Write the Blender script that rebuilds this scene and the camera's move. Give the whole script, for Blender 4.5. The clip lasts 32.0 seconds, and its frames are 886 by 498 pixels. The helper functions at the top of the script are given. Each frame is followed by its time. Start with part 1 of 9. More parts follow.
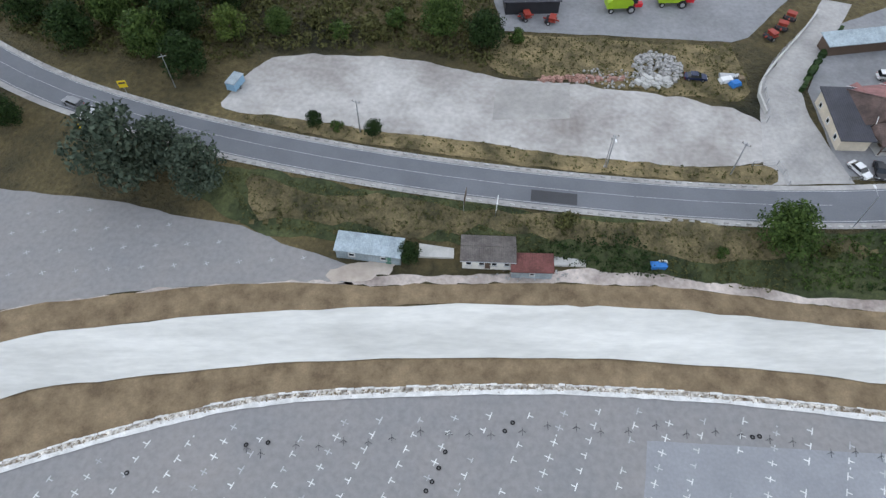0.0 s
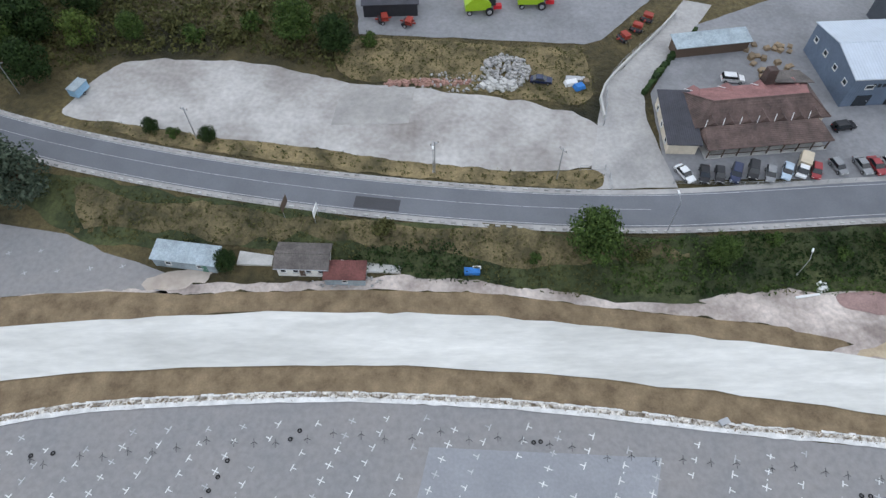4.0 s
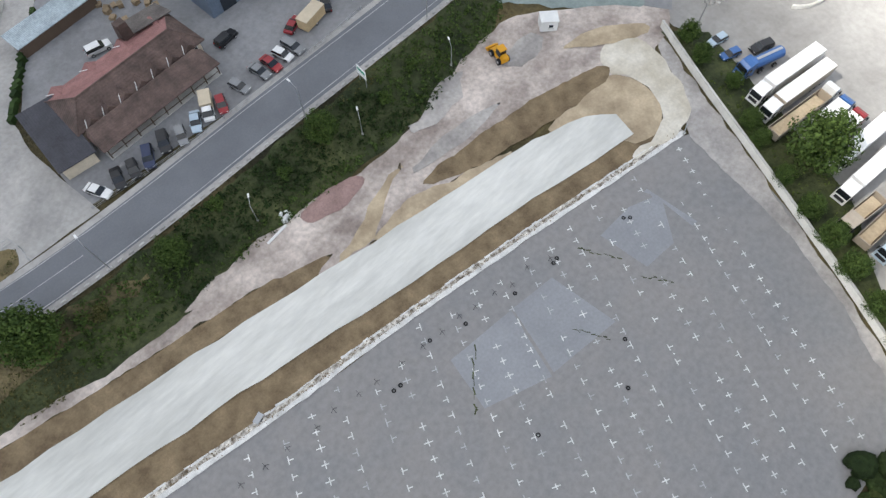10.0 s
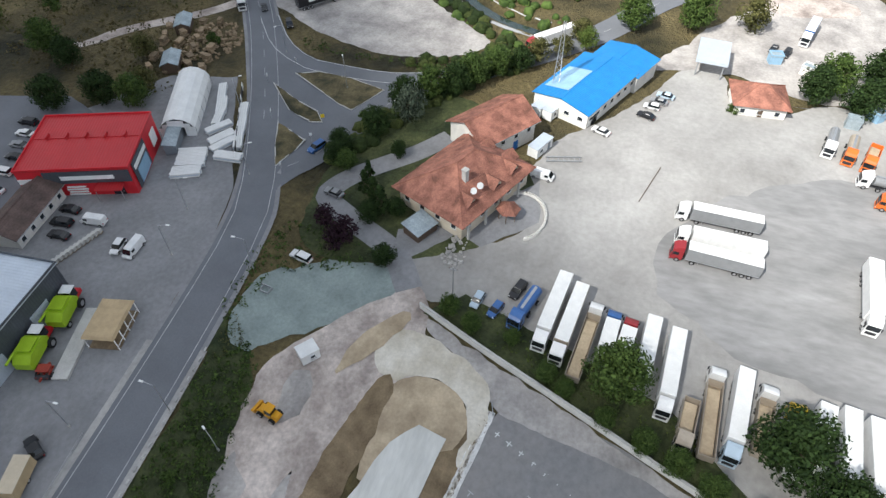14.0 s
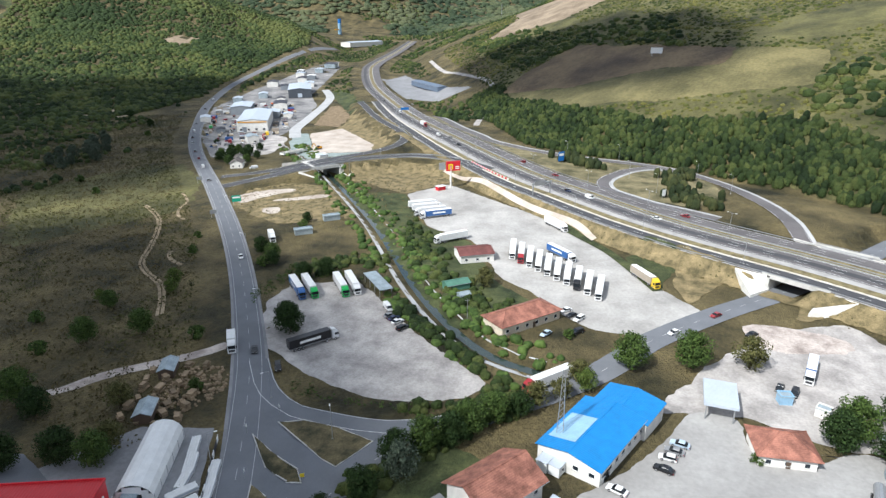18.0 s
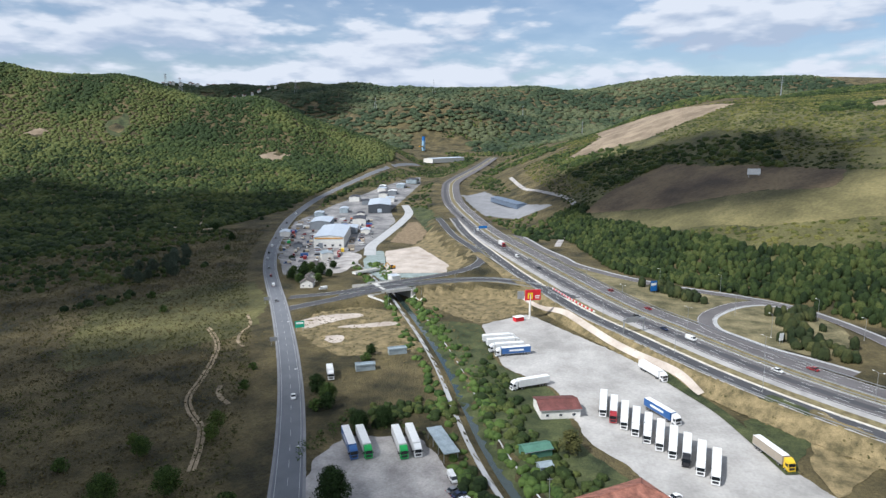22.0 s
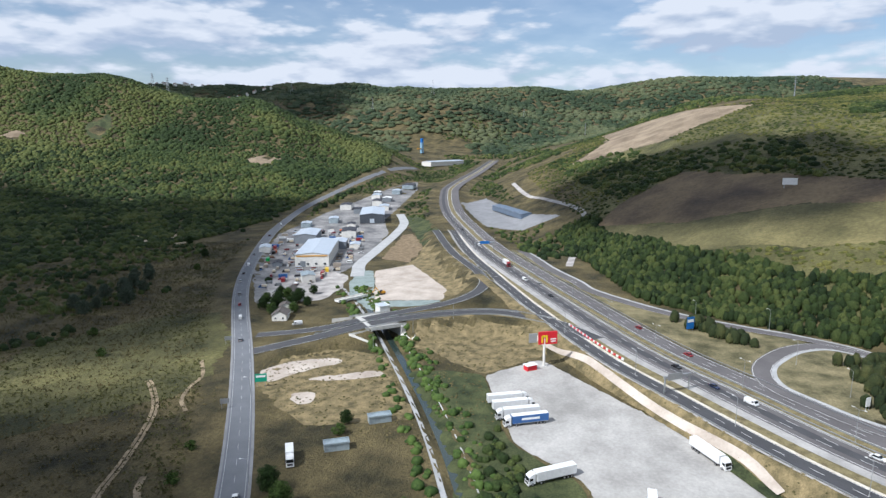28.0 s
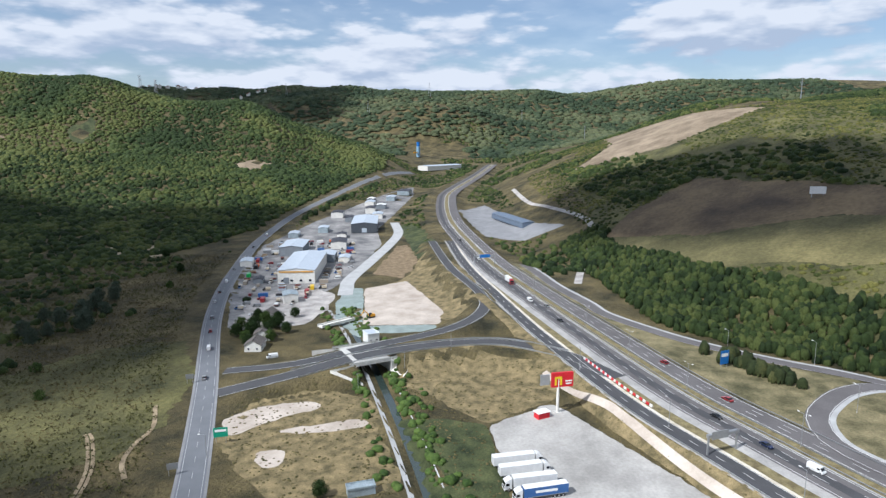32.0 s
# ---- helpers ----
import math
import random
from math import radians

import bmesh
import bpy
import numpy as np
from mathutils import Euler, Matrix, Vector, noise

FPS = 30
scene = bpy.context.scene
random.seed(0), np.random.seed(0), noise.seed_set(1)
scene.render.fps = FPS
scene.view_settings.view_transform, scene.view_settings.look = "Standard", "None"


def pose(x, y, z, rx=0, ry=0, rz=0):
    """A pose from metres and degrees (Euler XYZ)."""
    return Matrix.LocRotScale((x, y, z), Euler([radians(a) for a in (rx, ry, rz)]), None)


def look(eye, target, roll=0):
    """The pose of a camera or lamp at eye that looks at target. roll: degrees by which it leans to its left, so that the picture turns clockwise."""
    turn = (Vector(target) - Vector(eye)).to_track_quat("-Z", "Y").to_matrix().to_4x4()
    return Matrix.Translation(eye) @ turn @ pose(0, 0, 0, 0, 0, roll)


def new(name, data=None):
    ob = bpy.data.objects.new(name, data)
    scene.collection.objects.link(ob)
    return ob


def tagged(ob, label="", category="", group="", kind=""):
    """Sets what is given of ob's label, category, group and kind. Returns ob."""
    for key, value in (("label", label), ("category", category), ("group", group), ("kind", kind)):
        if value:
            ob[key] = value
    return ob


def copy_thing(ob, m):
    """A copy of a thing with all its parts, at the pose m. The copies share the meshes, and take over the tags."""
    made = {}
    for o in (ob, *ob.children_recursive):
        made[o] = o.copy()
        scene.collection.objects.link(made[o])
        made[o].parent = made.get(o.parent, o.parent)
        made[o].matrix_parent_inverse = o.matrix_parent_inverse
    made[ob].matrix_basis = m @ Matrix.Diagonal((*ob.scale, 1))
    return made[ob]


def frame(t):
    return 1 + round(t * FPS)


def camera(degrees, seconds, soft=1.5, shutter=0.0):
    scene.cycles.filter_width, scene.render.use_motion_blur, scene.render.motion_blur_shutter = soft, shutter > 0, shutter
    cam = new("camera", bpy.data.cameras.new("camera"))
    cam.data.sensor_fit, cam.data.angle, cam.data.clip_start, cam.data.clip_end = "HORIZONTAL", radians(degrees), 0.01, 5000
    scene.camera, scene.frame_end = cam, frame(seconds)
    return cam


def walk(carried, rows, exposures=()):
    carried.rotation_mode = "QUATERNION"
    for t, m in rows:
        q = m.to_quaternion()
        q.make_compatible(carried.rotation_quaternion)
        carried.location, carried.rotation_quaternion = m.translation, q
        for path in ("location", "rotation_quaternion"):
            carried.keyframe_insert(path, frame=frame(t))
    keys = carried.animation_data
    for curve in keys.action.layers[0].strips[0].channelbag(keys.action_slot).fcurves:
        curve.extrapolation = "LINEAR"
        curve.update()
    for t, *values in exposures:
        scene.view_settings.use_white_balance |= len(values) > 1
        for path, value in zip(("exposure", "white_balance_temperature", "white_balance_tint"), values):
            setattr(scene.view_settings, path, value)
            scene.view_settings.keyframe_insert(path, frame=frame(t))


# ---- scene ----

# ================= camera =================
cam = camera(70.67, 32.0, 1.4)
EXPO = [(0, 1.2, 6200, 10), (7, 1.12, 6350, 10), (9, 1.06, 6500, 10), (12, 0.78, 6300, 9), (13, 0.58, 6200, 9), (14, 0.53, 6200, 9), (17, 0.38, 6000, 9), (19, 0.37, 5850, 9), (20, 0.20, 5850, 10), (23, 0.11, 5800, 10), (32, 0.12, 5750, 10)]
# seconds, eye x y z, heading (degrees right of +y), pitch, roll
PATH = [
    (0.0, -0.00, -0.00, 86.39, 0.00, -53.97, -0.22),
    (0.5, 3.51, 0.07, 86.59, 0.09, -54.05, -0.19),
    (1.0, 7.22, 0.10, 86.91, 0.15, -54.13, -0.18),
    (1.5, 10.94, 0.22, 87.05, 0.25, -54.17, -0.15),
    (2.0, 14.62, 0.44, 87.28, 0.45, -54.30, -0.10),
    (2.5, 18.33, 0.62, 87.59, 0.62, -54.40, -0.05),
    (3.0, 22.18, 0.86, 87.83, 0.70, -54.50, -0.04),
    (3.5, 26.04, 1.19, 88.16, 0.79, -54.68, -0.02),
    (5.5, 41.88, 2.20, 88.67, 0.91, -56.31, -0.04),
    (6.0, 45.93, 2.31, 88.74, 0.93, -57.78, -0.05),
    (6.5, 49.87, 2.43, 88.78, 1.30, -59.27, -0.05),
    (7.0, 53.76, 2.74, 89.02, 2.74, -60.94, -0.00),
    (7.5, 57.67, 3.04, 89.20, 4.57, -62.63, 0.04),
    (8.0, 61.65, 3.09, 89.20, 9.20, -64.00, 0.11),
    (8.5, 65.73, 2.73, 89.06, 16.58, -64.57, 0.07),
    (9.0, 69.76, 2.67, 89.10, 25.95, -64.88, 0.09),
    (9.5, 73.80, 2.65, 89.11, 35.77, -64.80, 0.12),
    (10.0, 77.68, 3.14, 89.05, 44.90, -64.61, 0.18),
    (10.5, 82.20, 4.31, 89.63, 53.18, -64.91, -0.05),
    (11.0, 86.86, 5.91, 90.11, 59.59, -64.82, -0.12),
    (11.5, 90.96, 7.62, 90.32, 62.85, -62.86, -0.13),
    (12.0, 94.38, 9.27, 90.59, 64.90, -59.81, -0.09),
    (12.5, 97.41, 10.93, 90.94, 67.35, -56.86, 0.03),
    (13.0, 99.91, 11.89, 90.90, 69.56, -53.68, 0.04),
    (13.5, 102.23, 12.99, 91.30, 71.79, -50.72, 0.08),
    (14.0, 104.40, 13.82, 91.81, 73.76, -47.73, 0.10),
    (14.5, 106.57, 14.49, 92.38, 74.81, -44.94, 0.07),
    (16.5, 112.01, 16.46, 93.62, 75.01, -31.34, -0.01),
    (17.0, 113.94, 17.19, 93.50, 74.83, -27.60, 0.03),
    (17.5, 116.32, 18.16, 93.51, 74.86, -23.94, -0.00),
    (18.0, 119.21, 19.06, 93.66, 74.78, -20.26, -0.00),
    (18.5, 122.15, 19.93, 93.96, 74.69, -16.63, -0.00),
    (19.0, 125.75, 20.89, 94.37, 74.50, -13.65, -0.05),
    (19.5, 129.23, 21.95, 94.72, 72.42, -10.83, -0.03),
    (20.0, 133.02, 22.92, 94.93, 68.76, -10.31, 0.04),
    (20.5, 136.96, 24.14, 95.38, 67.72, -10.31, 0.04),
    (21.0, 140.89, 25.44, 95.92, 67.65, -10.32, 0.03),
    (21.5, 145.05, 26.83, 96.46, 67.61, -10.33, -0.01),
    (22.0, 149.30, 28.29, 96.87, 67.56, -10.34, -0.00),
    (22.5, 153.87, 29.80, 97.16, 67.51, -10.34, 0.01),
    (23.0, 158.60, 31.43, 97.47, 67.48, -10.34, 0.03),
    (23.5, 163.33, 33.16, 97.68, 67.48, -10.34, 0.02),
    (24.0, 168.02, 34.91, 97.83, 67.47, -10.32, 0.02),
    (24.5, 172.66, 36.55, 98.22, 67.46, -10.34, 0.01),
    (25.0, 177.25, 38.33, 98.63, 67.47, -10.37, 0.02),
    (25.5, 181.90, 40.35, 99.02, 67.51, -10.39, 0.02),
    (27.5, 201.04, 47.85, 99.86, 67.58, -10.28, 0.02),
    (28.0, 206.12, 49.78, 100.04, 67.60, -10.26, 0.01),
    (28.5, 211.15, 51.74, 100.03, 67.63, -10.21, -0.05),
    (29.0, 215.94, 53.73, 99.85, 67.67, -10.14, -0.02),
    (29.5, 220.78, 55.71, 100.09, 67.71, -10.12, -0.01),
    (30.0, 225.68, 57.69, 100.30, 67.76, -10.08, -0.01),
    (30.5, 230.67, 59.54, 100.57, 67.76, -10.07, -0.03),
    (31.0, 235.36, 61.39, 100.93, 67.78, -10.06, -0.05),
    (31.5, 239.96, 63.38, 101.04, 67.83, -10.00, -0.02),
    (32.0, 244.93, 65.26, 101.24, 67.87, -9.99, -0.01),
]


def aim(x, y, z, heading, pitch):
    a, p = radians(heading), radians(pitch)
    return (x + 10 * math.sin(a) * math.cos(p), y + 10 * math.cos(a) * math.cos(p), z + 10 * math.sin(p))


walk(cam, [(t, look((x, y, z), aim(x, y, z, a, p), r)) for t, x, y, z, a, p, r in PATH], EXPO)

# ================= world and light =================
world = bpy.data.worlds.new("sky")
scene.world = world
world.use_nodes = True
nt = world.node_tree
nt.nodes.clear()
SUN_EL, SUN_AZ = radians(47), radians(300)   # azimuth clockwise from +y
WN, WK = nt.nodes.new, nt.links.new
sky = WN("ShaderNodeTexSky")
sky.sky_type, sky.sun_disc, sky.sun_elevation, sky.sun_rotation = "NISHITA", False, SUN_EL, SUN_AZ
# a broken cumulus deck, flattened towards the horizon
tc = WN("ShaderNodeTexCoord")
dv = WN("ShaderNodeVectorMath")
dv.operation = "MULTIPLY"
dv.inputs[1].default_value = (1.0, 1.0, 3.3)
WK(tc.outputs["Generated"], dv.inputs[0])
def cloud_noise(rise):
    off = WN("ShaderNodeVectorMath")
    off.operation = "ADD"
    off.inputs[1].default_value = (3.1, 1.7, rise)
    n = WN("ShaderNodeTexNoise")
    n.inputs["Scale"].default_value, n.inputs["Detail"].default_value, n.inputs["Roughness"].default_value = 3.4, 10, 0.5
    WK(dv.outputs[0], off.inputs[0])
    WK(off.outputs[0], n.inputs["Vector"])
    return n


def puffs(rise):
    """Large cloud masses with rounded heads along their edges."""
    n = cloud_noise(rise)
    off = WN("ShaderNodeVectorMath")
    off.operation = "ADD"
    off.inputs[1].default_value = (0.0, 0.0, rise)
    v = WN("ShaderNodeTexVoronoi")
    v.feature, v.inputs["Scale"].default_value = "SMOOTH_F1", 15.0
    v.inputs["Smoothness"].default_value, v.inputs["Detail"].default_value = 0.35, 3.0
    WK(dv.outputs[0], off.inputs[0])
    WK(off.outputs[0], v.inputs["Vector"])
    m = WN("ShaderNodeMath")
    m.operation, m.inputs[1].default_value = "MULTIPLY_ADD", -0.17
    WK(v.outputs["Distance"], m.inputs[0])
    WK(n.outputs["Fac"], m.inputs[2])
    return m


cn, above = puffs(0.0), puffs(0.06)
cover = WN("ShaderNodeValToRGB")
cover.color_ramp.elements[0].position, cover.color_ramp.elements[1].position = 0.25, 0.345
cover.color_ramp.elements[0].color = (0.22, 0.22, 0.22, 1)
WK(cn.outputs[0], cover.inputs[0])
# tops catch the sun, bases stay grey
topped = WN("ShaderNodeMath")
topped.operation = "SUBTRACT"
WK(cn.outputs[0], topped.inputs[0])
WK(above.outputs[0], topped.inputs[1])
tone = WN("ShaderNodeMapRange")
tone.inputs[1].default_value, tone.inputs[2].default_value = -0.09, 0.08
WK(topped.outputs[0], tone.inputs[0])
shade = WN("ShaderNodeValToRGB")
shade.color_ramp.elements[0].color, shade.color_ramp.elements[1].color = (4.4, 5.0, 5.9, 1), (7.4, 7.5, 7.7, 1)
WK(tone.outputs[0], shade.inputs[0])
cmix = WN("ShaderNodeMix")
cmix.data_type = "RGBA"
WK(cover.outputs[0], cmix.inputs["Factor"])
WK(sky.outputs[0], cmix.inputs["A"])
WK(shade.outputs[0], cmix.inputs["B"])
bg = WN("ShaderNodeBackground")
bg.inputs["Strength"].default_value = 0.10
out = WN("ShaderNodeOutputWorld")
WK(cmix.outputs["Result"], bg.inputs[0])
WK(bg.outputs[0], out.inputs[0])
sun = new("sun", bpy.data.lights.new("sun", "SUN"))
sun.data.energy, sun.data.angle, sun.data.color = 5.0, radians(2.5), (1.0, 0.95, 0.87)
sun_from = Vector((math.sin(SUN_AZ) * math.cos(SUN_EL), math.cos(SUN_AZ) * math.cos(SUN_EL), math.sin(SUN_EL)))
sun.rotation_euler = sun_from.to_track_quat("Z", "Y").to_euler()


# ---- unseen clouds, added to cast shade on parts of the valley ----
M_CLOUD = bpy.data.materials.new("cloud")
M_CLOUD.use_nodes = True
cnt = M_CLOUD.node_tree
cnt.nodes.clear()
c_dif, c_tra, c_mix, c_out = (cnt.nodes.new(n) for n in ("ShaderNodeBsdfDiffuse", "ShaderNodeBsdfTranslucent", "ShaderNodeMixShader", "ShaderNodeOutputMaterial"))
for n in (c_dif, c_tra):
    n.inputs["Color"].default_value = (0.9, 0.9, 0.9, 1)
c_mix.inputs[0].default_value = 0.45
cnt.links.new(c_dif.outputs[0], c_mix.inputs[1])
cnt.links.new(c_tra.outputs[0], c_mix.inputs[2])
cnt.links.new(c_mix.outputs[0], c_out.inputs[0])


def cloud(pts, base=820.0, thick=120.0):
    """A flat-based, lumpy cloud out of view, added to cast shade; pts: where its shadow lies on the ground."""
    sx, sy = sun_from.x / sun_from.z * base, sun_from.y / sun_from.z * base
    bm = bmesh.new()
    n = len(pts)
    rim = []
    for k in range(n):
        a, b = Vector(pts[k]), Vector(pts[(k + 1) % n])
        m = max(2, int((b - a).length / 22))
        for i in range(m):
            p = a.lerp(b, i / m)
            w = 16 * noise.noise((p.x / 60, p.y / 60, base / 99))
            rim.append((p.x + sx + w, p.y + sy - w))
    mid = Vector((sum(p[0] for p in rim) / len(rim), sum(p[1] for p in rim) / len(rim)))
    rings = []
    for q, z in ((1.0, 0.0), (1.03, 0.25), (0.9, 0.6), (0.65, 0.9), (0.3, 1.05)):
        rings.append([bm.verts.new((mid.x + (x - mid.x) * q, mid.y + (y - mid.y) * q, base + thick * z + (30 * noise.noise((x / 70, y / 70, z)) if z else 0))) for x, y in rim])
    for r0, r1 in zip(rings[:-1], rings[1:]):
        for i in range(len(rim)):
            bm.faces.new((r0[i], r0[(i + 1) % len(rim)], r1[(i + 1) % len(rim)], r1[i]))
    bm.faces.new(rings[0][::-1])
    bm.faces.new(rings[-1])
    me = bpy.data.meshes.new("shade_cloud")
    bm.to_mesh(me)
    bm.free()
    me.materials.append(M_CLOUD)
    return tagged(new("shade_cloud", me), "unseen cloud added to shade the ground", "cloud", "clouds", "structure")


# each outline is the ground that the added cloud keeps out of the sun
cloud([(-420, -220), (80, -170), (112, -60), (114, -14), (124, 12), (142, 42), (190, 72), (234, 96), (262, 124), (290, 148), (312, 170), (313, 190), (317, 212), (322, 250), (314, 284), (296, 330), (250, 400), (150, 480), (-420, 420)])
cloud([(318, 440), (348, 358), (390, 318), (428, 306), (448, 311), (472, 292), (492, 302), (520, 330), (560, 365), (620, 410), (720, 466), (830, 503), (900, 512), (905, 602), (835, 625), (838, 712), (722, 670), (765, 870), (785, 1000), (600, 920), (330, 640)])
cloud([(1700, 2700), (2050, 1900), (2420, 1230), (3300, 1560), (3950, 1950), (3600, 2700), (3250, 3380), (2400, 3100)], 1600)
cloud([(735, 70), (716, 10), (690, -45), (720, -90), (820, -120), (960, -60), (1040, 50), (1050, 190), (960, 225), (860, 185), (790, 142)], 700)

# ================= materials =================
def mat(name, color, rough=0.85, metal=0.0, var=0.25, scale=2.0, fine=14.0, bump=0.15, spec=0.3, second=None, rand=0.0, coords="Object", stretch=None):
    """A worn surface: two scales of noise over a base colour, with fine relief. second: colour of larger patches."""
    m = bpy.data.materials.new(name)
    m.use_nodes = True
    t = m.node_tree
    b = t.nodes["Principled BSDF"]
    b.inputs["Roughness"].default_value, b.inputs["Metallic"].default_value = rough, metal
    b.inputs["Specular IOR Level"].default_value = spec
    N, K = t.nodes.new, t.links.new
    if coords == "World":
        src = N("ShaderNodeNewGeometry").outputs["Position"]
    else:
        src = N("ShaderNodeTexCoord").outputs["Object"]
    if stretch:
        mp = N("ShaderNodeMapping")
        mp.inputs["Scale"].default_value = stretch
        K(src, mp.inputs[0])
        src = mp.outputs[0]
    big, small = N("ShaderNodeTexNoise"), N("ShaderNodeTexNoise")
    for n, sc, de in ((big, 1.0 / scale, 4), (small, fine / scale, 5)):
        n.inputs["Scale"].default_value, n.inputs["Detail"].default_value = sc, de
        n.inputs["Roughness"].default_value = 0.62
        K(src, n.inputs["Vector"])
    dark = tuple(max(0.0, c * (1 - var)) for c in color)
    light = tuple(min(1.0, c * (1 + var)) for c in (second or color))
    r1 = N("ShaderNodeValToRGB")
    r1.color_ramp.elements[0].position, r1.color_ramp.elements[1].position = 0.33, 0.68
    r1.color_ramp.elements[0].color, r1.color_ramp.elements[1].color = (*dark, 1), (*light, 1)
    K(big.outputs["Fac"], r1.inputs[0])
    r2 = N("ShaderNodeMapRange")
    r2.inputs[1].default_value, r2.inputs[2].default_value = 0.3, 0.7
    r2.inputs[3].default_value, r2.inputs[4].default_value = 1 - var * 0.8, 1 + var * 0.8
    K(small.outputs["Fac"], r2.inputs[0])
    mul = N("ShaderNodeVectorMath")
    mul.operation = "SCALE"
    K(r1.outputs[0], mul.inputs[0])
    K(r2.outputs[0], mul.inputs["Scale"])
    col = mul.outputs[0]
    if rand:
        info, rr = N("ShaderNodeObjectInfo"), N("ShaderNodeMapRange")
        rr.inputs[3].default_value, rr.inputs[4].default_value = 1 - rand, 1 + rand
        K(info.outputs["Random"], rr.inputs[0])
        mul2 = N("ShaderNodeVectorMath")
        mul2.operation = "SCALE"
        K(col, mul2.inputs[0])
        K(rr.outputs[0], mul2.inputs["Scale"])
        col = mul2.outputs[0]
    K(col, b.inputs["Base Color"])
    if bump:
        bp = N("ShaderNodeBump")
        bp.inputs["Strength"].default_value, bp.inputs["Distance"].default_value = bump, 0.05 * scale
        K(small.outputs["Fac"], bp.inputs["Height"])
        K(bp.outputs[0], b.inputs["Normal"])
    return m


def leafy(name, dark, light, scale=0.9, each=0.5, patch=1.0, mid=None, relief_scale=0.0, depth=0.8):
    """Foliage whose tone differs from clump to clump; relief_scale: leafy bumps per metre on joined crowns, shade
    painted in their hollows.
    """
    m = bpy.data.materials.new(name)
    m.use_nodes = True
    t = m.node_tree
    b = t.nodes["Principled BSDF"]
    b.inputs["Roughness"].default_value, b.inputs["Specular IOR Level"].default_value = 0.75, 0.15
    N, K = t.nodes.new, t.links.new
    geo, noi = N("ShaderNodeNewGeometry"), N("ShaderNodeTexNoise")
    noi.inputs["Scale"].default_value, noi.inputs["Detail"].default_value = scale, 5
    K(geo.outputs["Position"], noi.inputs["Vector"])
    add = N("ShaderNodeMath")
    add.operation = "MULTIPLY_ADD"
    K(geo.outputs["Random Per Island"], add.inputs[0])
    add.inputs[1].default_value = each
    half = N("ShaderNodeMath")
    half.operation = "MULTIPLY_ADD"
    half.inputs[1].default_value, half.inputs[2].default_value = patch, 0.5 - each / 2 - patch / 2
    K(noi.outputs["Fac"], half.inputs[0])
    K(half.outputs[0], add.inputs[2])
    r = N("ShaderNodeValToRGB")
    r.color_ramp.elements[0].position, r.color_ramp.elements[1].position = 0.2, 0.8
    r.color_ramp.elements[0].color, r.color_ramp.elements[1].color = (*dark, 1), (*light, 1)
    if mid:
        r.color_ramp.elements.new(0.52).color = (*mid, 1)
    K(add.outputs[0], r.inputs[0])
    K(r.outputs[0], b.inputs["Base Color"])
    if relief_scale:
        fine, bp, tone = N("ShaderNodeTexNoise"), N("ShaderNodeBump"), N("ShaderNodeMapRange")
        fine.inputs["Scale"].default_value, fine.inputs["Detail"].default_value, fine.inputs["Roughness"].default_value = relief_scale, 4, 0.65
        bp.inputs["Strength"].default_value, bp.inputs["Distance"].default_value = 1.0, depth
        K(geo.outputs["Position"], fine.inputs["Vector"])
        K(fine.outputs["Fac"], bp.inputs["Height"])
        K(bp.outputs[0], b.inputs["Normal"])
        # crevice shade painted into the leaf colour: low bumps darker, high ones lighter
        tone.inputs[1].default_value, tone.inputs[2].default_value = 0.3, 0.7
        tone.inputs[3].default_value, tone.inputs[4].default_value = 0.62, 1.38
        K(fine.outputs["Fac"], tone.inputs[0])
        mul = N("ShaderNodeVectorMath")
        mul.operation = "SCALE"
        K(r.outputs[0], mul.inputs[0])
        K(tone.outputs[0], mul.inputs["Scale"])
        K(mul.outputs[0], b.inputs["Base Color"])
    return m


def plain(name, color, rough=0.45, metal=0.0, var=0.08, scale=1.5, **k):
    return mat(name, color, rough, metal, var=var, scale=scale, bump=k.pop("bump", 0.03), **k)


def ribbed(name, color, pitch=0.35, rough=0.5, metal=0.2, var=0.12, axis="X", depth=0.04, second=None):
    """Profiled sheet or tile courses: a wave relief over a worn colour."""
    m = mat(name, color, rough, metal, var=var, scale=3.0, fine=9, bump=0, second=second)
    t = m.node_tree
    w, tcn, bp = t.nodes.new("ShaderNodeTexWave"), t.nodes.new("ShaderNodeTexCoord"), t.nodes.new("ShaderNodeBump")
    w.bands_direction = axis
    w.inputs["Scale"].default_value = 0.314 / pitch
    bp.inputs["Strength"].default_value, bp.inputs["Distance"].default_value = 0.8, depth
    t.links.new(tcn.outputs["Object"], w.inputs["Vector"])
    t.links.new(w.outputs["Fac"], bp.inputs["Height"])
    t.links.new(bp.outputs[0], t.nodes["Principled BSDF"].inputs["Normal"])
    return m


W = dict(coords="World")
M_GROUND = mat("meadow", (0.034, 0.034, 0.014), var=0.42, scale=26, fine=24, bump=0.9, second=(0.112, 0.088, 0.039), **W)
M_GRASS = mat("green_grass", (0.033, 0.051, 0.018), var=0.45, scale=9, fine=12, bump=0.8, second=(0.06, 0.068, 0.026), **W)
M_DRY = mat("dry_grass", (0.118, 0.10, 0.046), var=0.35, scale=5, fine=12, bump=0.6, second=(0.205, 0.158, 0.08), **W)
M_BANK = mat("bank_grass", (0.052, 0.052, 0.022), var=0.4, scale=5, fine=12, bump=0.8, second=(0.135, 0.108, 0.055), **W)
M_WOOD_FLOOR = mat("wood_floor", (0.03, 0.042, 0.016), var=0.4, scale=18, fine=14, bump=0.8, second=(0.055, 0.065, 0.024), **W)
